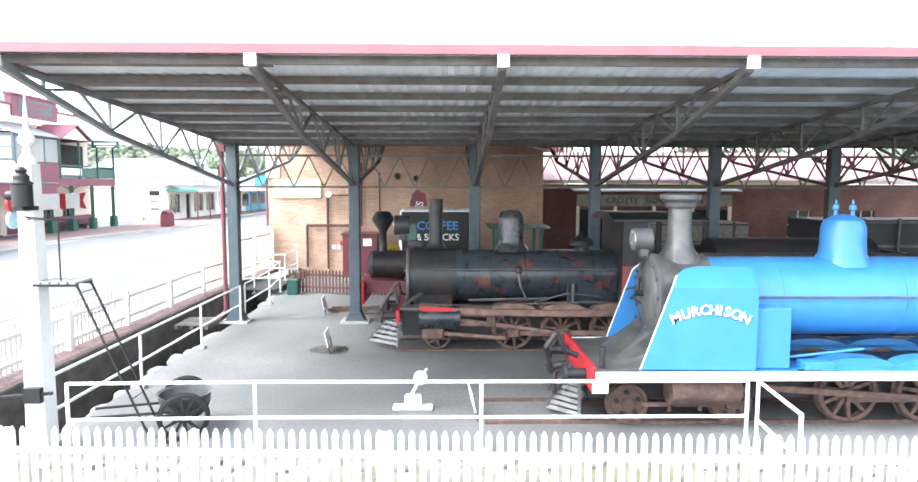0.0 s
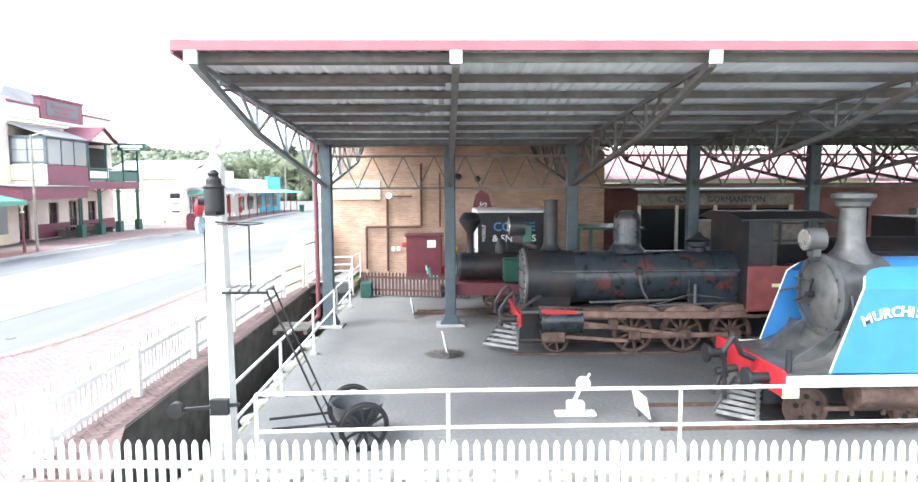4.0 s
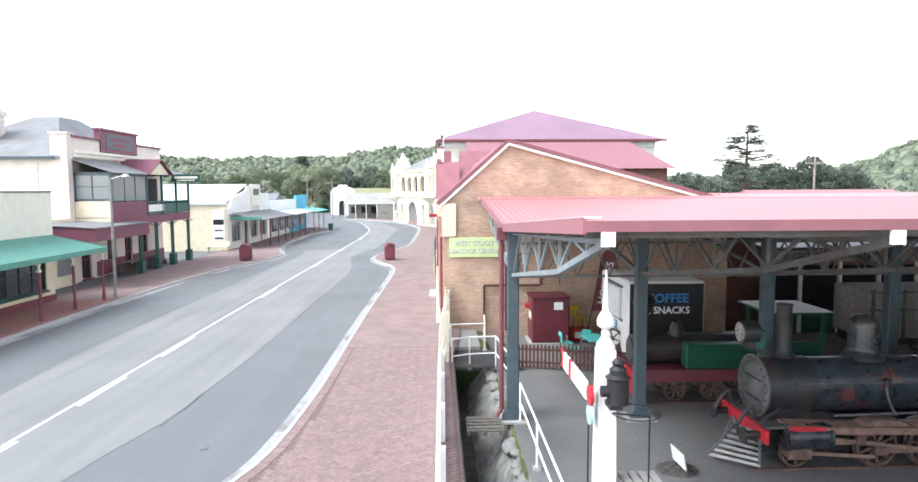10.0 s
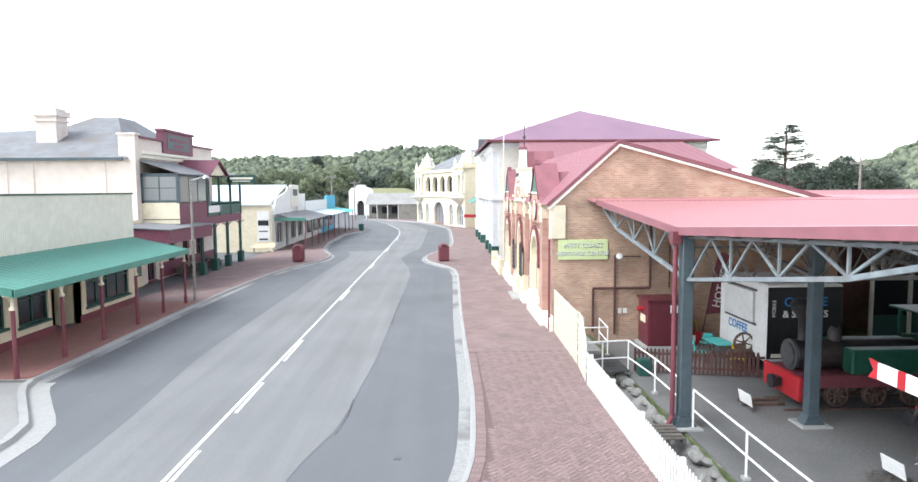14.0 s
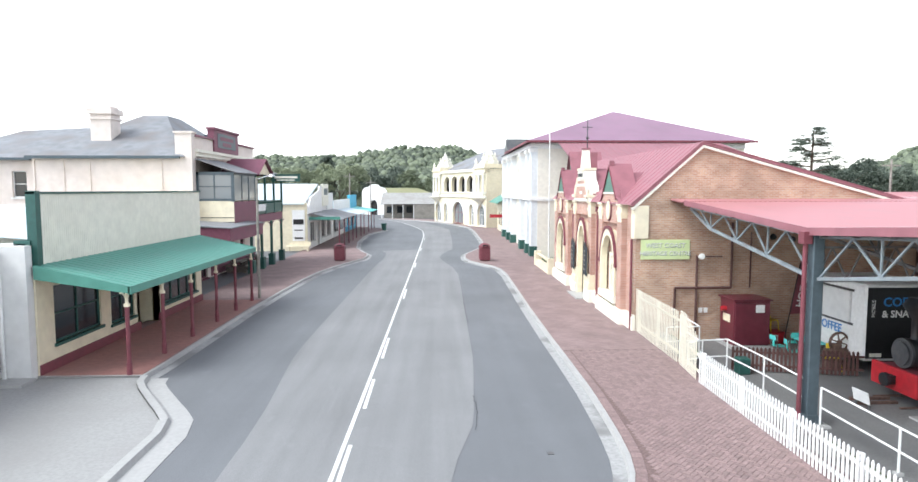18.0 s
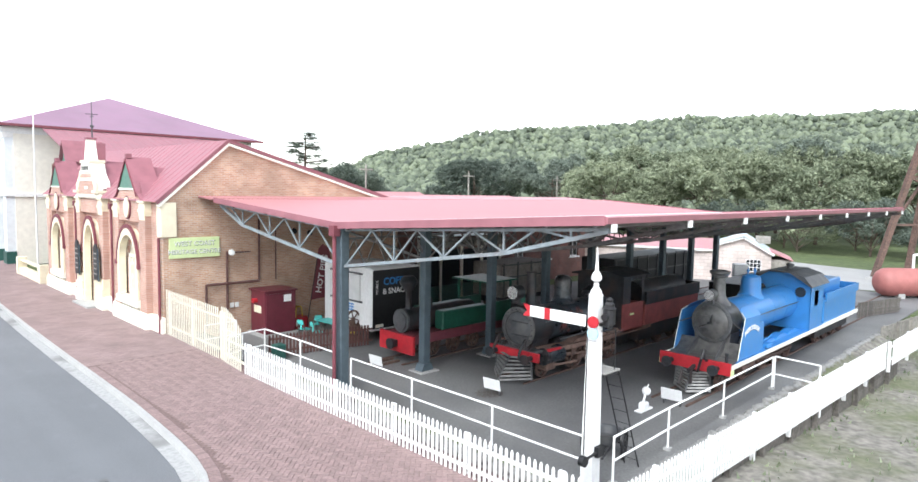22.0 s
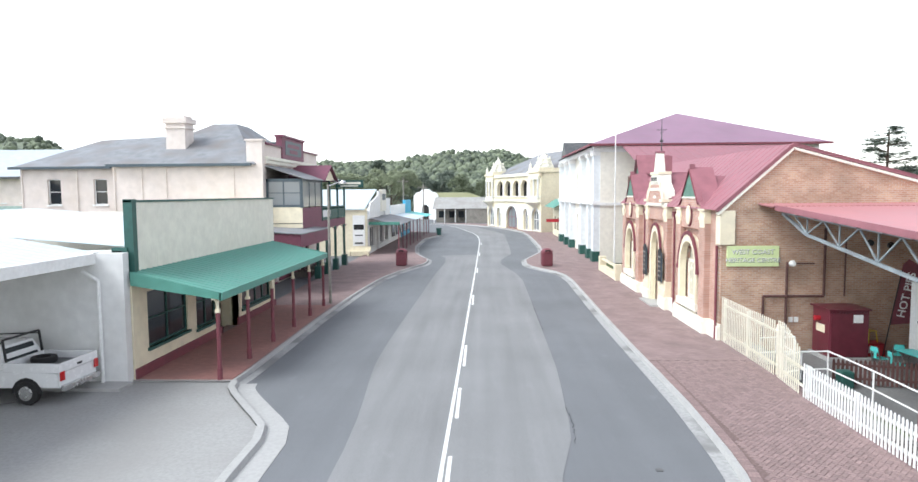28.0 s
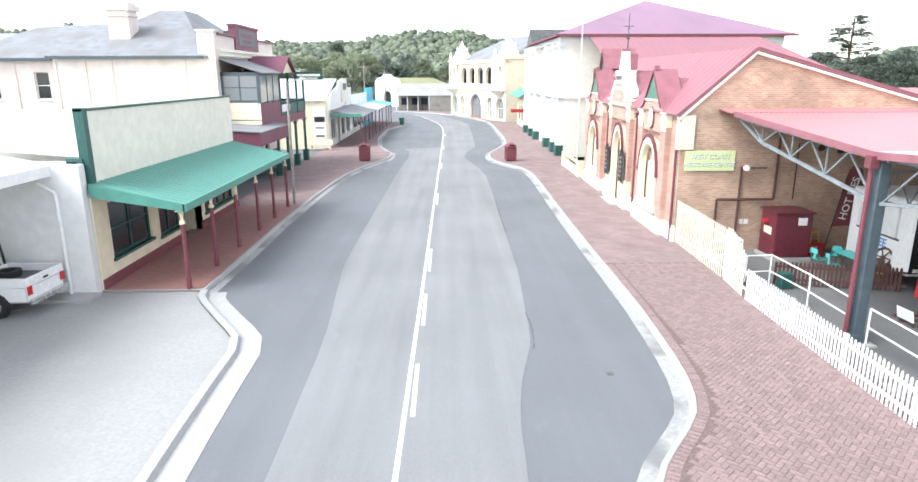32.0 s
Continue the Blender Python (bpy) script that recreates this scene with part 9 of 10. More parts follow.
b0 = bin_house()
b0.matrix_basis = pose(-22.38, 54.9, 0.115)
copy_thing(b0, pose(-10.45, 54.4, 0.115, 0, 0, 4))
bm = bmesh.new()
lathe(bm, [(0.3, 0.0), (0.38, 0.9), (0.42, 0.92), (0.42, 1.0), (0.1, 1.05)], None, 12)
gb_ = thing("wheeled_bin", "dark green rubbish bin at the kerb", "bin", pose(-22.0, 94.6, 0.1))
part("body", bm, M_greenpaint, gb_)
bench = thing("bench", "cream timber bench beside the yellow shop", "bench", pose(-27.6, 63.4, 0.12))
part("seat", B((-1.1, -0.25, 0.42, 1.1, 0.25, 0.48)), M_cream, bench)
part("backrest", B((-1.1, 0.25, 0.5, 1.1, 0.3, 0.9)), M_cream, bench)
for x in (-0.9, 0.9):
    part("leg", B((x - 0.06, -0.25, 0, x + 0.06, 0.28, 0.42)), M_cream, bench)
lamp = thing("light_pole", "tall grey steel light pole beside the verandah", "street lamp")
bm = bmesh.new()
rod(bm, (-24.0, 36.8, 0.1), (-24.0, 36.8, 6.6), 0.085, 0.06, seg=10)
part("pole", bm, M_greytimber, lamp, "grey galvanised pole")
bm = bmesh.new()
rod(bm, (-24.0, 36.8, 6.5), (-23.3, 36.9, 6.75), 0.03)
lathe(bm, [(0.02, 0.1), (0.12, 0.06), (0.2, -0.05), (0.18, -0.08)], Matrix.Translation((-23.2, 36.9, 6.72)), 12)
part("lamp_head", bm, M_chrome, lamp)
for x, y, h in ((-30, 118, 9), (-27.5, 130, 8), (32, 66, 9), (44, 60, 8.5), (66, 62, 8.5)):
    up = thing("power_pole", "weathered timber power pole", "pole")
    bm = bmesh.new()
    rod(bm, (x, y, -0.3), (x, y, h), 0.14, 0.1)
    part("pole", bm, M_greytimber, up)
    part("crossarm", B((x - 1.0, y - 0.06, h - 0.7, x + 1.0, y + 0.06, h - 0.55)), M_greytimber, up)

# ---- signal with ladder ----
sg = thing("semaphore_signal", "white wooden semaphore signal with red and white arm and black lamp", "railway signal")
SX, SY = -4.38, 9.6
bm = bmesh.new()
r4 = []
for z, w in ((YARD - 0.05, 0.15), (3.9, 0.105)):
    r4.append([bm.verts.new((SX + a * w, SY + b * w, z)) for a, b in ((-1, -1), (1, -1), (1, 1), (-1, 1))])
for i in range(4):
    bm.faces.new((r4[0][i], r4[0][(i + 1) % 4], r4[1][(i + 1) % 4], r4[1][i]))
bm.faces.new(r4[1])
part("post", bm, M_white, sg)
bm = bmesh.new()
lathe(bm, [(0.12, 3.88), (0.115, 3.96), (0.05, 4.05), (0.06, 4.09), (0.038, 4.13), (0.065, 4.16), (0.105, 4.19), (0.11, 4.25), (0.08, 4.33), (0.045, 4.37), (0.04, 4.42), (0.01, 4.88)], Matrix.Translation((SX, SY, 0)), 14)
part("finial", bm, M_white, sg, "turned white finial spike", smooth=True)
AX = SX - 0.2
arm = part("arm", B((AX - 0.015, SY + 0.1, 3.22, AX + 0.015, SY + 1.55, 3.46)), M_white, sg, "white semaphore arm with red bands")
part("red_band", B((AX - 0.02, SY + 1.0, 3.218, AX + 0.02, SY + 1.15, 3.462)), M_red, arm)
bm = bmesh.new()
prism(bm, [(SY + 1.552, 3.22), (SY + 1.75, 3.2), (SY + 1.64, 3.34), (SY + 1.75, 3.48), (SY + 1.552, 3.46)], "x", AX - 0.015, AX + 0.015)
part("fishtail", bm, M_red, arm, "red notched arm end")
for z, mt, nm in ((3.34, M_red, "red_lens"), (3.1, M_lensblue, "blue_lens")):
    bm = bmesh.new()
    rod(bm, (AX - 0.02, SY - 0.08, z), (AX + 0.02, SY - 0.08, z), 0.125, seg=18)
    part(nm, bm, mt, arm)
bm = bmesh.new()
lathe(bm, [(0.13, 0), (0.13, 0.3), (0.15, 0.32), (0.1, 0.36), (0.1, 0.42), (0.06, 0.46), (0.08, 0.5), (0.03, 0.55)], Matrix.Translation((SX + 0.08, SY - 0.28, 3.3)), 14)
tube_x(bm, SX - 0.12, SX + 0.0, SY - 0.28, 3.45, 0.07, 10)
part("lamp", bm, M_blackmat, sg, "black oil lamp", smooth=True)
part("lamp_bracket", B((SX - 0.03, SY - 0.35, 3.24, SX + 0.12, SY, 3.3)), M_blackmat, sg)
plat = part("platform", B((SX + 0.1, SY - 0.2, 2.16, SX + 0.72, SY - 0.15, 2.2), (SX + 0.1, SY + 0.15, 2.16, SX + 0.72, SY + 0.2, 2.2)), M_blackmat, sg, "small slatted platform")
for k in range(5):
    part("slat", B((SX + 0.12 + 0.125 * k, SY - 0.22, 2.2, SX + 0.21 + 0.125 * k, SY + 0.22, 2.23)), M_weather, plat, "pale weathered slat")
bm = bmesh.new()
for y in (-0.18, 0.18):
    bar(bm, (SX + 0.7, SY + y, 2.2), (SX + 1.75, SY + y, YARD), 0.024)
for k in range(8):
    f_ = k / 8 + 0.05
    rod(bm, (SX + 0.7 + 1.05 * f_, SY - 0.18, 2.2 - 2.49 * f_), (SX + 0.7 + 1.05 * f_, SY + 0.18, 2.2 - 2.49 * f_), 0.007, seg=5)
part("ladder", bm, M_blackmat, sg, "thin black iron ladder")
bm = bmesh.new()
rod(bm, (SX + 0.5, SY - 0.2, 2.25), (SX + 0.5, SY - 0.2, 3.1), 0.012)
rod(bm, (SX + 0.5, SY - 0.2, 3.1), (SX + 0.05, SY - 0.2, 3.15), 0.012)
rod(bm, (SX - 0.19, SY + 0.05, 0.5), (SX - 0.19, SY + 0.05, 3.2), 0.012)
for k in range(16):
    a, b = math.pi * k / 8, math.pi * (k + 1) / 8
    rod(bm, (SX + 0.36 + 0.3 * math.cos(a), SY - 0.1 + 0.3 * math.sin(a), 3.12), (SX + 0.36 + 0.3 * math.cos(b), SY - 0.1 + 0.3 * math.sin(b), 3.12), 0.007, seg=5)
part("guard_rod", bm, M_blackmat, sg, "thin black guard hoop and rods")
bm = bmesh.new()
bar(bm, (SX - 0.6, SY - 0.2, 0.55), (SX + 0.3, SY - 0.2, 0.62), 0.04)
rod(bm, (SX - 0.58, SY - 0.26, 0.55), (SX - 0.58, SY - 0.14, 0.55), 0.11, seg=16)
box(bm, SX - 0.1, SY - 0.24, 0.48, SX + 0.14, SY - 0.15, 0.7)
part("balance_lever", bm, M_blackmat, sg, "black balance weight lever")

# ---- loose things in the yard ----
cart = thing("barrel_cart", "grey iron tub on two black spoked wheels", "cart", pose(-2.6, 10.35, YARD, 0, 0, 20) @ Matrix.Diagonal((0.86, 0.86, 0.86, 1)))
bm = bmesh.new()
lathe(bm, [(0.1, 0.3), (0.3, 0.33), (0.42, 0.5), (0.47, 0.7), (0.5, 0.72), (0.44, 0.7), (0.36, 0.5), (0.1, 0.42)], None, 18)
part("tub", bm, M_smoke, cart, smooth=True)
for s in (-0.55, 0.55):
    wheel("wheel", cart, 0, s, 0.42, 0.42, 10, 0.06, M_blackmat)
bm = bmesh.new()
rod(bm, (0, -0.55, 0.42), (0, 0.55, 0.42), 0.03)
rod(bm, (0, -0.3, 0.45), (-1.5, -0.25, 0.5), 0.025)
rod(bm, (0, 0.3, 0.45), (-1.5, 0.25, 0.5), 0.025)
part("axle", bm, M_blackmat, cart)
lev = thing("points_lever", "white cast iron points lever on the yard", "points lever", pose(0.98, 11.27, YARD))
bm = bmesh.new()
box(bm, -0.35, -0.12, 0, 0.35, 0.12, 0.06, bevel=0.02)
box(bm, -0.15, -0.1, 0.06, 0.15, 0.1, 0.25, bevel=0.03)
part("base", bm, M_white, lev)
bm = bmesh.new()
bar(bm, (-0.05, 0, 0.2), (0.12, 0, 0.55), 0.05)
g_ = bmesh.ops.create_icosphere(bm, subdivisions=2, radius=0.13, matrix=Matrix.Translation((0.13, 0, 0.55)))
bar(bm, (0.13, 0, 0.55), (0.24, 0, 0.72), 0.03)
part("weighted_arm", bm, M_white, lev)
for x, y in ((2.06, 10.93), (-1.18, 15.2), (-2.15, 19.75)):
    ws = thing("label_board", "small white information board on short legs", "sign", pose(x, y, YARD, 0, -12, 4), group="labels before the engines")
    part("board", B((-0.012, -0.32, 0.16, 0.012, 0.32, 0.52), bevel=0.004), M_white, ws)
    for s in (-0.25, 0.25):
        part("leg", B((-0.01, s - 0.02, 0, 0.03, s + 0.02, 0.3)), M_smoke, ws)
lit = bmesh.new()
random.seed(3)
for k in range(500):
    a, r_ = random.uniform(0, 6.28), random.random() ** 0.6
    x, y = -1.25 + 0.45 * r_ * math.cos(a), 15.3 + 0.4 * r_ * math.sin(a)
    z = YARD + 0.01 + 0.07 * (1 - r_) * random.random()
    u = random.uniform(0, 6.28)
    lit.faces.new([lit.verts.new((x + 0.03 * math.cos(u + q), y + 0.03 * math.sin(u + q), z + random.uniform(0, 0.02))) for q in (0, 2, 4)])
tagged(part("dry_leaves", lit, M_timber), "small heap of dry brown leaves on the yard", "leaves", kind="stuff")
pl = thing("steel_channel", "two rusty steel channels lying on the yard", "steel")
part("bar", B((-2.15, 19.95, YARD, -0.95, 20.05, YARD + 0.08)), M_rust, pl)
part("bar", B((-2.1, 20.35, YARD, -0.9, 20.45, YARD + 0.08)), M_rust, pl)
pal = thing("pallet", "weathered timber pallet by the fence", "pallet", pose(-5.3, 17.8, -0.25))
for k in range(5):
    part("slat", B((-0.45, -0.5 + k * 0.22, 0.1, 0.45, -0.36 + k * 0.22, 0.13)), M_timber, pal)
for k in range(3):
    part("bearer", B((-0.45 + k * 0.4, -0.5, 0, -0.36 + k * 0.4, 0.55, 0.1)), M_timber, pal)

# ---- coffee corner by the brick wall ----
van = thing("coffee_van", "white and black mobile coffee trailer with lettered sides", "trailer")
VX, VY = -0.12, 22.75
bm = bmesh.new()
box(bm, VX, VY, 0.2, VX + 2.6, VY + 3.4, 2.78, bevel=0.06)
part("body", bm, M_white, van, "white trailer body")
part("black_side", B((VX + 0.06, VY - 0.012, 0.3, VX + 2.55, VY - 0.002, 2.7)), M_blackmat, van, "black lettered side panel")
lettering("COFFEE", 0.42, M_blue, van, pose(VX + 1.32, VY - 0.02, 2.2, 90, 0, 0), depth=0.004, bold=True)
lettering("& SNACKS", 0.33, M_white, van, pose(VX + 1.32, VY - 0.02, 1.8, 90, 0, 0), depth=0.004, bold=True)
lettering("MOBILE", 0.17, M_white, van, pose(VX + 0.27, VY - 0.02, 2.0, 90, 0, 0) @ pose(0, 0, 0, 0, 0, 90), depth=0.004)
lettering("COFFEE", 0.42, M_blue, van, pose(VX - 0.012, VY + 1.9, 1.05, 90, 0, -90), depth=0.004, bold=True)
part("serving_hatch", B((VX - 0.1, VY + 0.7, 1.4, VX - 0.02, VY + 2.8, 2.45)), M_white_wall, van, "closed white serving hatch")
part("hatch_frame", B((VX - 0.03, VY + 0.6, 1.3, VX + 0.01, VY + 2.9, 1.38), (VX - 0.03, VY + 0.6, 2.47, VX + 0.01, VY + 2.9, 2.55)), M_smoke, van)
for y in (VY + 0.9, VY + 2.6):
    bm = bmesh.new()
    rod(bm, (VX + 1.3, y, 0.02), (VX + 1.5, y, 0.02), 0.3, seg=18)
    part("wheel", bm, M_tyre, van)
part("number_plate", B((VX + 0.2, VY - 0.03, 0.35, VX + 0.6, VY - 0.012, 0.48)), M_cream_pale, van)
cab_ = thing("red_cabinet", "dark red steel service cabinet against the brick wall", "cabinet", pose(0.33, 0, 0))
part("body", B((-3.1, 26.5, YARD + 0.12, -1.65, 27.7, 1.6), bevel=0.02), M_cabinet, cab_)
part("door", B((-3.05, 26.46, YARD + 0.2, -1.7, 26.5, 1.52)), M_cabinet, cab_)
part("roof", B((-3.16, 26.42, 1.6, -1.6, 27.8, 1.66)), M_cabinet, cab_)
part("label", B((-2.25, 26.445, 1.15, -1.9, 26.46, 1.45)), M_white, cab_, "white notice")
part("label", B((-3.115, 26.8, 0.7, -3.1, 27.4, 1.0)), M_cream, cab_, "pale label")
part("plinth", B((-3.2, 26.4, YARD, -1.55, 27.8, YARD + 0.12)), M_concrete, cab_)
bm = bmesh.new()
rod(bm, (-3.3, 27.2, 1.2), (-3.1, 27.2, 1.2), 0.1)
part("valve", bm, M_red, cab_)
crate = thing("red_crate", "red plastic crate holding a yellow chair", "crate")
part("box", B((-1.35, 27.1, YARD, -0.3, 27.8, YARD + 0.5), bevel=0.03), M_red, crate)
part("label", B((-0.95, 27.08, YARD + 0.15, -0.65, 27.1, YARD + 0.4)), M_white, crate)


def metal_chair(mat, m, label, seat_mat=None):
    root = thing("metal_chair" if mat is M_yellow else "folding_chair", label, "chair", m, group="chairs by the coffee van")
    part("seat", B((-0.19, -0.19, 0.43, 0.19, 0.19, 0.455), bevel=0.01), seat_mat or mat, root)
    for x in (-0.18, 0.18):
        for y in (-0.18, 0.18):
            bm = bmesh.new()
            bar(bm, (x, y, 0.44), (x * 1.25, y * 1.25, 0), 0.03)
            part("leg", bm, mat, root)
        bm = bmesh.new()
        bar(bm, (x, 0.19, 0.44), (x * 0.95, 0.28, 0.86), 0.03)
        part("back_post", bm, mat, root)
    part("backrest", B((-0.18, 0.25, 0.68, 0.18, 0.28, 0.86), bevel=0.01), seat_mat or mat, root)
    part("back_slat", B((-0.05, 0.21, 0.45, 0.05, 0.24, 0.7)), seat_mat or mat, root)
    return root


metal_chair(M_yellow, pose(-0.75, 27.5, YARD + 0.5, 0, 0, 20), "yellow metal chair standing on a red crate")
for x, y, a in ((-1.55, 24.4, 80), (-1.65, 25.2, 100), (-0.8, 25.75, 170)):
    metal_chair(M_timber, pose(x, y, YARD, 0, 0, a), "folding chair with turquoise slats beside the cafe table", M_teal)
for x, y, a in ((-0.62, 23.55, -20),):
    metal_chair(M_yellow, pose(x, y, YARD, 0, 0, a), "yellow metal chair at the cafe table")
tab = thing("cafe_table", "turquoise folding cafe table", "table", pose(-0.78, 24.7, YARD, 0, 0, 4))
part("tabletop", B((-0.35, -0.6, 0.72, 0.35, 0.6, 0.75), bevel=0.01), M_teal, tab)
for s in (-0.45, 0.45):
    bm = bmesh.new()
    bar(bm, (-0.3, s, 0), (0.28, s, 0.72), 0.035)
    part("leg", bm, M_timber, tab)
    bm = bmesh.new()
    bar(bm, (0.3, s, 0), (-0.28, s, 0.72), 0.035)
    part("leg", bm, M_timber, tab)
ban = thing("feather_banner", "dark red feather banner lettered hot pies beside the van", "banner", pose(-0.55, 26.9, YARD, 0, 8, 0))
bm = bmesh.new()
rod(bm, (0, 0, 0), (0.12, 0, 3.4), 0.02)
part("pole", bm, M_blackmat, ban)
bm = bmesh.new()
prism(bm, [(0.05, 1.3), (0.75, 1.45), (0.85, 3.2), (0.65, 3.7), (0.3, 3.85), (0.12, 3.6)], "y", -0.006, 0.006)
part("cloth", bm, M_maroon, ban, "dark red cloth")
lettering("HOT PIES", 0.42, M_white, ban, pose(0.45, -0.012, 2.5, 90, 0, 0) @ pose(0, 0, 0, 0, 0, 86), depth=0.002, bold=True)
mach = thing("old_machine", "rusty cast iron wheel mechanism beside the fence", "machine", pose(-0.5, 23.6, YARD))
bm = bmesh.new()
wheel("flywheel", mach, 0.1, 0, 0.95, 0.35, 6, 0.06)
box(bm, -0.3, -0.25, 0, 0.3, 0.25, 0.3)
box(bm, -0.12, -0.12, 0.3, 0.12, 0.12, 0.9)
tube_x(bm, -0.4, 0.4, 0, 0.6, 0.14, 10)
part("body", bm, M_rust, mach)


def brown_fence(a, b, label, paint=M_brownpicket):
    a, b = Vector(a), Vector(b)
    d = b - a
    root = thing("timber_fence", label, "fence", pose(a.x, a.y, YARD, 0, 0, math.degrees(math.atan2(d.y, d.x))))
    bm = bmesh.new()
    prism(bm, [(-0.04, 0.05), (0.04, 0.05), (0.04, 0.82), (0, 0.88), (-0.04, 0.82)], "y", -0.01, 0.01)
    me = mesh_of("picket", bm, paint)
    for k in range(int(d.length / 0.13)):
        piece("picket", me, root, pose(k * 0.13, 0, 0))
    for z in (0.2, 0.65):
        part("rail", B((0, 0.012, z, d.length, 0.05, z + 0.07)), paint, root)


brown_fence((-4.2, 23.5, 0), (-0.2, 22.55, 0), "low red-brown picket fence round the coffee corner")
brown_fence((22.1, 10.65, 0), (26.2, 9.5, 0), "low dark weathered picket fence behind the tender", M_timber)
gbx = thing("green_bin", "small green bin against the fence", "bin", pose(-4.0, 23.2, YARD))
part("body", B((-0.2, -0.2, 0, 0.2, 0.2, 0.55), bevel=0.03), M_greenpaint, gbx)

# dark rolling stock further in the shed
for x0, x1, y, h, mt, lab in ((13.0, 22, 20.6, 2.6, M_blackmat, "dark open wagon standing in the shed"), (18.0, 27, 15.8, 1.35, M_blackmat, "low dark wagon behind the black engine"), (8.5, 12.5, 24.3, 2.3, M_greytimber, "low covered grey exhibit trolley by the rear wall")):
    wg = thing("railway_wagon", lab, "wagon")
    part("body", B((x0, y - 1.0, 0.6, x1, y + 1.0, h), bevel=0.03), mt, wg)
    part("frame", B((x0, y - 0.7, 0.3, x1, y + 0.7, 0.6)), M_black, wg)
    q = x0 + 0.1
    while q < x1:
        part("stanchion", B((q, y - 1.06, 0.6, q + 0.08, y - 1.0, h + 0.05)), M_smoke, wg)
        q += 1.1
    for z in (h * 0.6 + 0.2, h - 0.1):
        part("side_rail", B((x0, y - 1.04, z, x1, y - 1.0, z + 0.07)), M_smoke, wg)
    k = x0 + 0.8
    while k < x1:
        for s in (-0.55, 0.55):
            wheel("wheel", wg, k, y + s, R0 + 0.35, 0.35, 8)
        k += 2.2


# ---- hills, forest, trees ----
def crest(az):
    """Height of the skyline in degrees by bearing from the street's line."""
    pts = [(-95, 6.2), (-60, 6.4), (-45, 6.4), (-37.7, 6.2), (-35.6, 6.0), (-33, 5.0), (-26, 4.5), (-19, 4.4), (-14, 4.6), (-9, 4.55), (-7.5, 4.5), (-6, 4.9), (-3.7, 5.35), (1.5, 5.4), (4.6, 4.85), (9, 3.9), (14, 3.0), (20, 2.5), (32, 2.6), (35, 3.4), (38.3, 4.9), (42.7, 5.7), (47.8, 6.8), (53, 7.3), (58, 7.8), (60.5, 8.1), (65.6, 8.2), (71, 7.9), (80, 8.0), (100, 8.4), (130, 8.0)]
    for (a, u), (b, v) in zip(pts, pts[1:]):
        if a <= az <= b:
            f = (az - a) / (b - a)
            f = f * f * (3 - 2 * f)
            return u + (v - u) * f
    return 4.0


def hill_z(az, r):
    rc = 430.0
    h = math.tan(radians(crest(az))) * rc - 8
    f = min(1.0, max(0.0, (r - 170) / (rc - 170)))
    f = f ** 1.25
    x, y = r * math.sin(radians(az)), r * math.cos(radians(az))
    wob = noise.noise(Vector((x * 0.012, y * 0.012, 1))) * 7 * f + noise.noise(Vector((x * 0.04, y * 0.04, 5))) * 4 * f
    back = max(0.0, (r - rc) / 250)
    return h * f * (1 - 0.5 * back) + wob * (0.35 + 0.65 * min(1, f * 1.2)) * 0.5


HC = Vector((-15, 2, 0))
bm = bmesh.new()
azs = [-95 + 2.5 * i for i in range(91)]
rs = [165, 200, 240, 280, 320, 360, 400, 430, 460, 520, 640]
grid = [[bm.verts.new((HC.x + r * math.sin(radians(a)), HC.y + r * math.cos(radians(a)), hill_z(a, r) if r > 165 else -2)) for a in azs] for r in rs]
for j in range(len(rs) - 1):
    for i in range(len(azs) - 1):
        bm.faces.new((grid[j][i], grid[j][i + 1], grid[j + 1][i + 1], grid[j + 1][i]))
hill = part("hills", bm, M_forest)
smooth_some(hill, 80)
tagged(hill, "wooded hills round the town", "hills", kind="structure")

rng = np.random.default_rng(11)


def blob_template(seed, sub=2):
    bm = bmesh.new()
    bmesh.ops.create_icosphere(bm, subdivisions=sub, radius=1.0)
    for v in bm.verts:
        n = noise.noise(v.co * 2.1 + Vector((seed, 0, 0))) * 0.5 + noise.noise(v.co * 5.0 + Vector((0, seed, 0))) * 0.3
        v.co *= 1 + n
    bmesh.ops.triangulate(bm, faces=bm.faces)
    vs = np.array([v.co[:] for v in bm.verts])
    fs = np.array([[v.index for v in f.verts] for f in bm.faces])
    bm.free()
    return vs, fs


TEMPLATES = [blob_template(s, 1) for s in range(7)]


def scatter_mesh(name, items, mat, templates):
    """Many clumps in one mesh; items: x, y, z, width, height."""
    V, F, o = [], [], 0
    for k, (x, y, z, w, h) in enumerate(items):
        vs, fs = templates[k % len(templates)]
        a = rng.uniform(0, 6.28)
        c, s = math.cos(a), math.sin(a)
        p = np.stack([(vs[:, 0] * c - vs[:, 1] * s) * w + x, (vs[:, 0] * s + vs[:, 1] * c) * w + y, vs[:, 2] * h + z], 1)
        V.append(p)
        F.append(fs + o)
        o += len(vs)
    V, F = np.concatenate(V), np.concatenate(F)
    me = bpy.data.meshes.new(name)
    me.from_pydata(V.tolist(), [], F.tolist())
    me.materials.append(mat)
    return new(name, me)


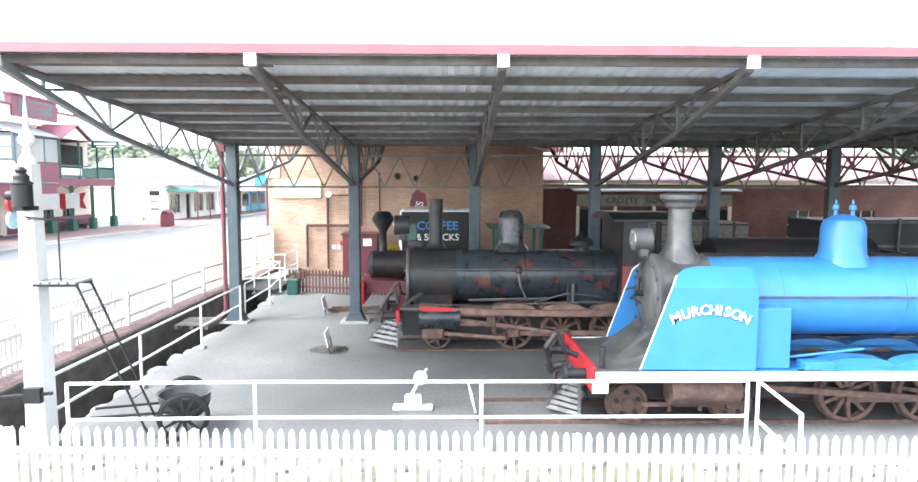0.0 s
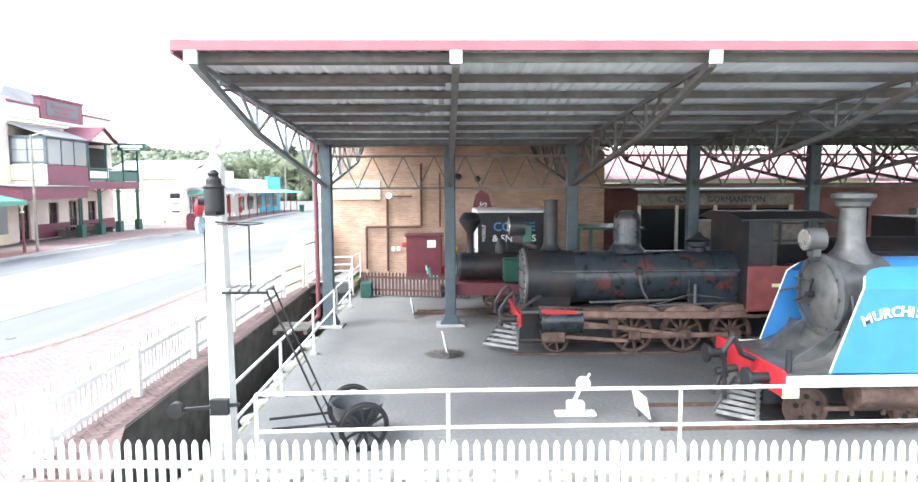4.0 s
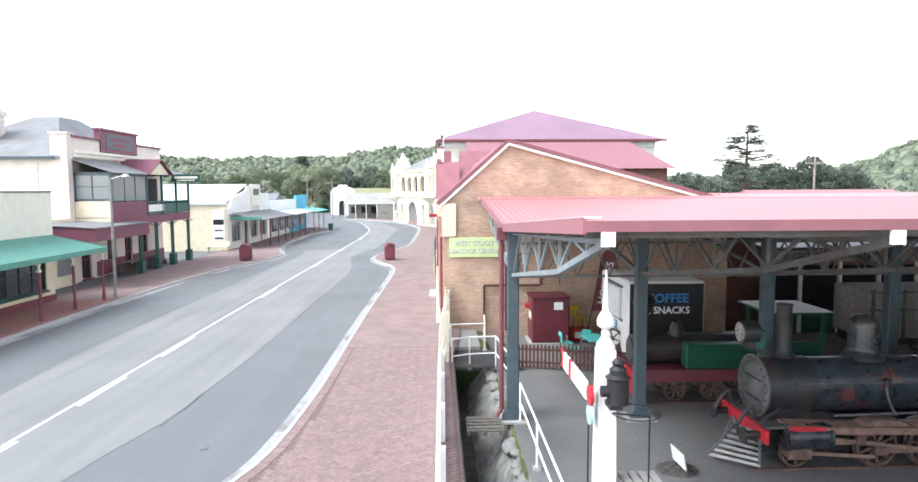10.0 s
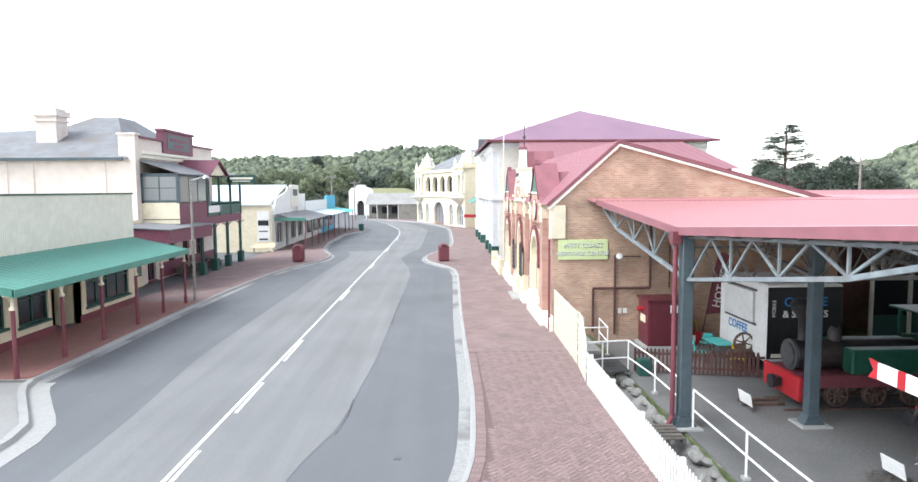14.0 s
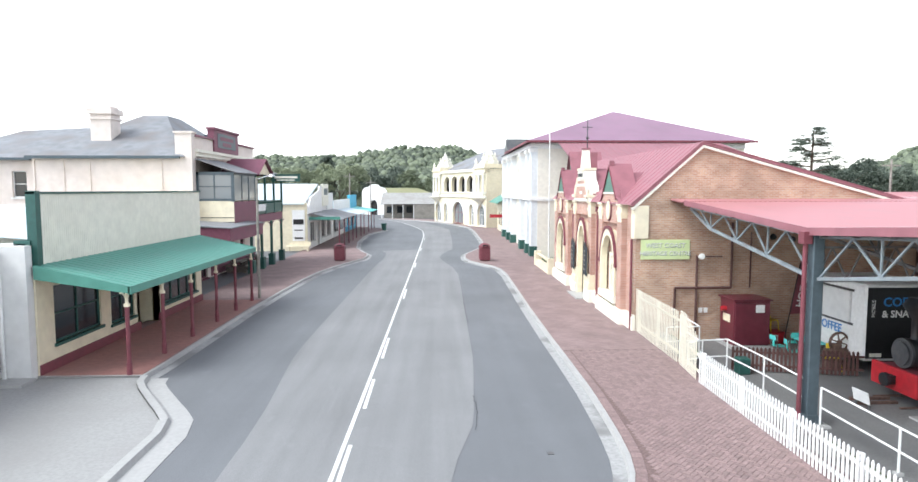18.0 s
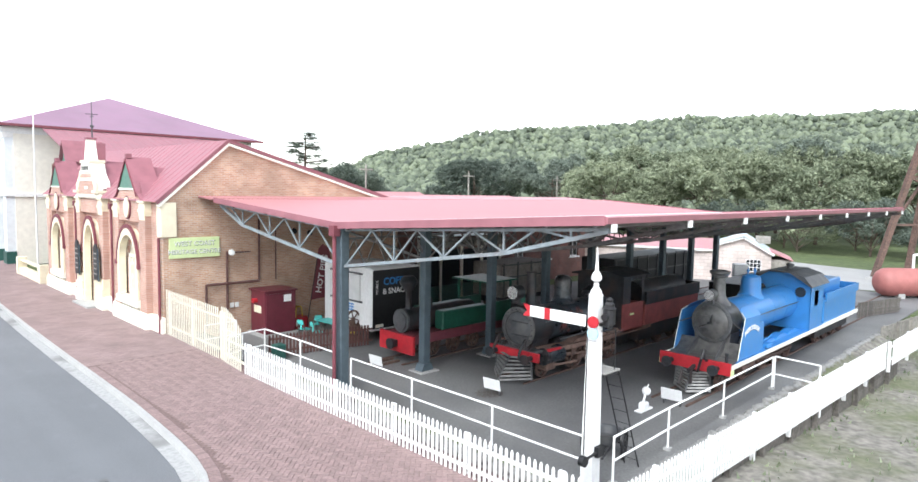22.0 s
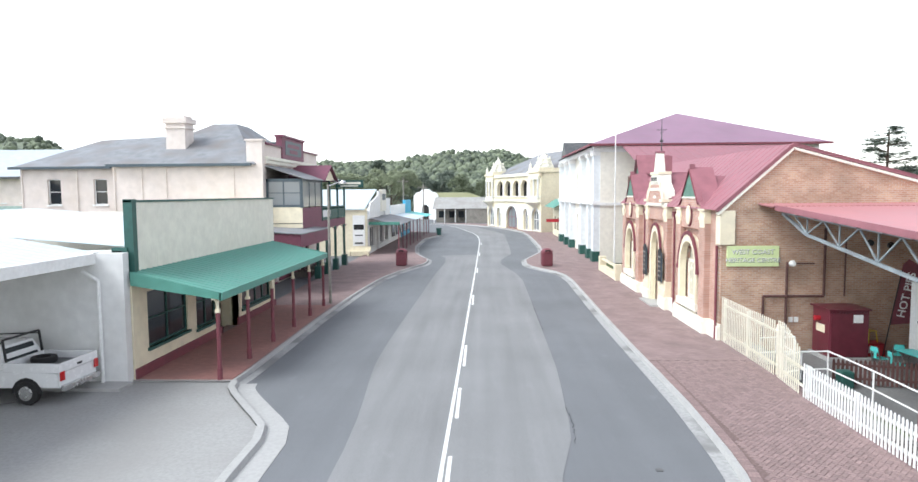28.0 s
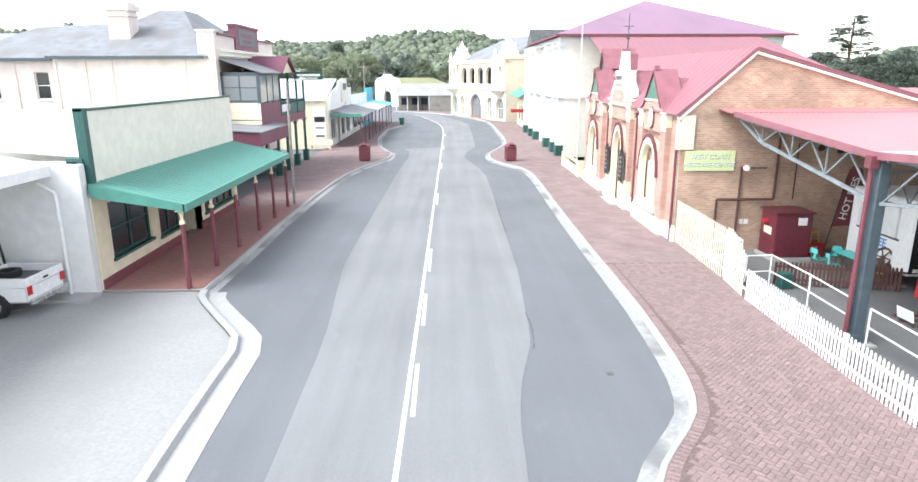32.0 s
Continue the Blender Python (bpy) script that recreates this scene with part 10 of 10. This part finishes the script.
items = []
for k in range(27000):
    az, r = rng.uniform(-70, 112), 175 + 275 * rng.uniform(0, 1) ** 1.05
    if az < -20 and rng.uniform() < 0.5:
        continue
    x, y = HC.x + r * math.sin(radians(az)), HC.y + r * math.cos(radians(az))
    s = rng.uniform(0.9, 2.5) * (0.9 + 0.25 * (r < 240))
    items.append((x, y, hill_z(az, r) + s * 0.5, s, s * rng.uniform(0.8, 1.35)))
forest = scatter_mesh("forest", items, M_forest, TEMPLATES)
forest.data.shade_smooth()
tagged(forest, "dense green forest covering the hills", "forest", kind="stuff")


def leaf_template(seed, n=26):
    """A loose tuft of small leaf blades."""
    rr = np.random.default_rng(seed)
    V, F = [], []
    for i in range(n):
        d = rr.normal(size=3)
        d /= np.linalg.norm(d)
        c = d * rr.uniform(0.35, 1.0)
        u = rr.normal(size=3)
        u /= np.linalg.norm(u)
        w = np.cross(u, d)
        w /= np.linalg.norm(w) + 1e-6
        s = rr.uniform(0.22, 0.4)
        V += [c - u * s, c + w * s * 0.5, c + u * s, c - w * s * 0.5]
        F += [[4 * i, 4 * i + 1, 4 * i + 2], [4 * i, 4 * i + 2, 4 * i + 3]]
    return np.array(V), np.array(F)


TUFTS = [leaf_template(s) for s in range(6)]
FINE = [leaf_template(s + 20, 12) for s in range(6)]
its = []
for q, (x, y, z, w, h) in enumerate(items):
    for k in range(1):
        d = rng.normal(size=3)
        d[2] = abs(d[2])
        d /= np.linalg.norm(d)
        its.append((x + d[0] * w * 0.9, y + d[1] * w * 0.9, z + d[2] * h * 0.9, w * 0.62, h * 0.5))
twigs = scatter_mesh("forest_leaves", its, M_forest, FINE)
twigs.parent = forest
tagged(twigs, "leafy outer boughs", kind="stuff")


def tree(name, label, x, y, z, h, spread, mat, form="round", seed=0, tufts=150):
    """A tapered trunk with limbs and a crown of many leaf tufts."""
    root = thing(name, label, "tree", pose(x, y, z))
    rr = np.random.default_rng(seed + 50)
    bm = bmesh.new()
    top = 0.95 if form == "tier" else 0.7
    rod(bm, (0, 0, 0), (0.02 * h, 0, h * top), h * 0.022, h * 0.006, seg=8)
    pts = []
    nb = {"tier": 16, "cone": 11, "round": 17}[form]
    for k in range(nb):
        f = 0.25 + 0.7 * k / nb
        a = k * 2.4 + rr.uniform(-0.4, 0.4)
        if form == "tier":
            L = spread * (1.05 - f) * rr.uniform(0.75, 1.15) + 0.12 * spread
            tip = Vector((L * math.cos(a), L * math.sin(a), h * f + 0.03 * h))
        elif form == "cone":
            L = spread * (1.02 - f) * rr.uniform(0.8, 1.1)
            tip = Vector((L * math.cos(a), L * math.sin(a), h * f))
        else:
            L = spread * rr.uniform(0.5, 0.95)
            tip = Vector((L * math.cos(a), L * math.sin(a), h * (0.45 + 0.45 * rr.uniform())))
        base = Vector((0, 0, h * f * (1.0 if form != "round" else 0.7)))
        rod(bm, base, tip, h * 0.008, h * 0.003, seg=5)
        pts.append((base, tip))
    part("trunk", bm, M_bark, root)
    its = []
    per = max(3, tufts // nb)
    for base, tip in pts:
        for q in range(per):
            if form == "tier":
                p = base.lerp(tip, rr.uniform(0.35, 1.05)) + Vector(rr.normal(size=3)) * spread * 0.06
                w, hh = spread * rr.uniform(0.09, 0.16), h * 0.014
            elif form == "cone":
                p = base.lerp(tip, rr.uniform(0.1, 1.0)) + Vector(rr.normal(size=3)) * spread * 0.12
                w, hh = spread * rr.uniform(0.18, 0.3), h * 0.05
            else:
                d = Vector(rr.normal(size=3)).normalized()
                d.z = abs(d.z) * 1.1 - 0.25
                p = tip + d * spread * rr.uniform(0.24, 0.34)
                w, hh = spread * rr.uniform(0.07, 0.12), spread * rr.uniform(0.06, 0.1)
            its.append((p.x, p.y, p.z, w, hh))
    cr = scatter_mesh("crown", its, mat, TUFTS)
    cr.parent = root
    return root


tree("cedar_tree", "tall dark open-branched conifer behind the brick building", 30.2, 77.2, -0.3, 13.9, 6.2, M_leaf_dark, "tier", 1, 300)
tree("fir_tree", "dark pointed conifer at the end of the street", -47, 196, 0, 17, 4.5, M_leaf_dark, "cone", 2, 260)
tree("pine_tree", "dark pointed conifer behind the hotel", -52, 92, 0, 12, 3.2, M_leaf_dark, "cone", 3, 200)
tree("gum_tree", "spreading grey-green tree behind the hotel", -56, 84, 0, 13, 5.5, M_leaf_dark, "round", 4, 300)
k = 0
for x, y, h, sp, mt in ((-41, 178, 13, 7, M_leaf_light), (-56, 186, 12, 8, M_leaf_light), (-30, 190, 12, 8, M_leaf_dark), (-18, 178, 11, 7, M_leaf_light), (-66, 176, 10, 8, M_leaf_light), (-6, 165, 10, 6, M_leaf_light), (-80, 150, 9, 6, M_leaf_dark), (36, 92, 9, 6, M_leaf_dark), (44, 96, 10, 7, M_leaf_dark), (54, 98, 9, 6, M_leaf_dark), (24, 90, 8, 5, M_leaf_dark),
                       (78, 50, 13, 8, M_leaf_light), (92, 58, 14, 8, M_leaf_light), (84, 38, 13, 8, M_leaf_light), (98, 40, 13, 8, M_leaf_light), (70, 66, 12, 7, M_leaf_dark), (110, 70, 14, 9, M_leaf_dark), (104, 26, 12, 8, M_leaf_dark), (64, 78, 11, 7, M_leaf_dark), (76, 84, 12, 8, M_leaf_dark), (88, 78, 12, 8, M_leaf_dark), (72, 40, 11, 7, M_leaf_light), (77, 28, 12, 8, M_leaf_light), (86, 18, 12, 8, M_leaf_light), (92, 30, 14, 9, M_leaf_dark), (66, 52, 10, 7, M_leaf_light), (82, 62, 13, 8, M_leaf_light), (90, 8, 12, 8, M_leaf_dark), (100, 54, 14, 9, M_leaf_light)):
    k += 1
    tree("bush_tree", "broad leafy green tree at the edge of the town", x, y, -0.3, h, sp, mt, "round", 10 + k, 760)
k = 0
for x, y in ((62, 12), (64, 19), (63, 26), (61, 33), (58, 40), (54, 46), (66, 5), (69, 15), (68, 29), (64, 39), (48, 52), (60, 50), (71, 22)):
    k += 1
    tree("roadside_bush", "dense green bush beside the gravel road", x, y, -1.2, 5.2 + (k * 7 % 5) * 0.4, 4.2, M_leaf_dark if k % 3 else M_leaf_light, "round", 60 + k, 420)
for x, y, w, d, h in ((30, 62, 14, 9, 4.2), (46, 70, 12, 8, 4.0), (14, 92, 16, 10, 6.5)):
    hb = thing("cottage", "cream cottage with a faded red iron roof beyond the shed", "building", pose(x, y, -0.3))
    part("wall", B((-w / 2, -d / 2, 0, w / 2, d / 2, h)), M_cream, hb)
    bm = bmesh.new()
    prism(bm, [(-d / 2 - 0.4, h), (d / 2 + 0.4, h), (0, h + d * 0.2)], "x", -w / 2 - 0.3, w / 2 + 0.3)
    part("roof", bm, M_pinkroof, hb)
    for q in range(3):
        part("window", B((-w / 2 + 1.2 + q * (w - 2.4) / 3, -d / 2 - 0.03, h * 0.35, -w / 2 + 2.4 + q * (w - 2.4) / 3, -d / 2, h * 0.75)), M_glass, hb)


# ---- herringbone pavers of the footpath ----
PU = 0.116


def kerb_x(y):
    for (xa, ya), (xb, yb) in zip(KR, KR[1:]):
        if ya <= y <= yb:
            return xa + (xb - xa) * (y - ya) / (yb - ya)
    return -9.66


bm = bmesh.new()
zone = [y for y in [5.0 + 0.5 * k for k in range(41)]]
strip(bm, [(kerb_x(y) + 0.02, y) for y in zone], [(-5.99 if y > 8 else -5.1, y) for y in zone], 0.118)
part("sand_bed", bm, M_joint, footpath, "dark sand in the joints")
paver_top, paver_low = 0.129, 0.118


def paver_mesh(w, l):
    bm = bmesh.new()
    c = 0.006
    lo = [bm.verts.new((sx * w / 2, sy * l / 2, 0)) for sx, sy in ((-1, -1), (1, -1), (1, 1), (-1, 1))]
    mi = [bm.verts.new((sx * w / 2, sy * l / 2, 0.007)) for sx, sy in ((-1, -1), (1, -1), (1, 1), (-1, 1))]
    hi = [bm.verts.new((sx * (w / 2 - c), sy * (l / 2 - c), 0.011)) for sx, sy in ((-1, -1), (1, -1), (1, 1), (-1, 1))]
    bm.faces.new(hi)
    for a, b in ((lo, mi), (mi, hi)):
        for i in range(4):
            bm.faces.new((a[i], a[(i + 1) % 4], b[(i + 1) % 4], b[i]))
    return mesh_of("paver", bm, M_paver)


paver = paver_mesh(PU - 0.008, 2 * PU - 0.008)
spots_ = []
rp = random.Random(77)
r2 = math.sqrt(0.5)
for i in range(-260, 260):
    for j in range(-90, 90):
        for cu, cv, turn in ((1.0, 0.5, 90), (0.5, 2.0, 0)):
            u, v = (cu + i - 2 * j) * PU, (cv + i + 2 * j) * PU
            x, y = -8.5 + (u - v) * r2, 14.0 + (u + v) * r2
            if 5.1 < y < 24.9 and kerb_x(y) + 0.38 * math.hypot(1, (kerb_x(y + 0.3) - kerb_x(y - 0.3)) / 0.6) < x < (-6.14 if y > 8 else -5.2):
                spots_.append((x, y, turn + 45))
for k in range(int(19.8 / PU)):
    y = 5.15 + k * PU
    d = (kerb_x(y + 0.3) - kerb_x(y - 0.3)) / 0.6
    spots_.append((kerb_x(y) + 0.02 + PU * math.sqrt(1 + d * d), y, 90 - math.degrees(math.atan(d))))
near = [q for q in spots_ if 10.4 < q[1] < 12.6 and -10.6 < q[0] < -7.6][:295]
picked = set(near)
for x, y, a in near:
    piece("paver", paver, footpath, pose(x, y, paver_low + rp.uniform(-0.001, 0.001), 0, 0, a))
verts, faces = [], []
shape_v = [v.co.copy() for v in paver.vertices]
shape_f = [tuple(p.vertices) for p in paver.polygons]
for q in spots_:
    if q in picked:
        continue
    m4 = pose(q[0], q[1], paver_low + rp.uniform(-0.001, 0.001), 0, 0, q[2])
    n0 = len(verts)
    verts += [tuple(m4 @ v) for v in shape_v]
    faces += [tuple(n0 + i for i in f) for f in shape_f]
me = bpy.data.meshes.new("pavers")
me.from_pydata(verts, [], faces)
me.materials.append(M_paver_rest)
rest = piece("pavers", me, footpath)
tagged(rest, "red-brown clay pavers in herringbone", kind="stuff")
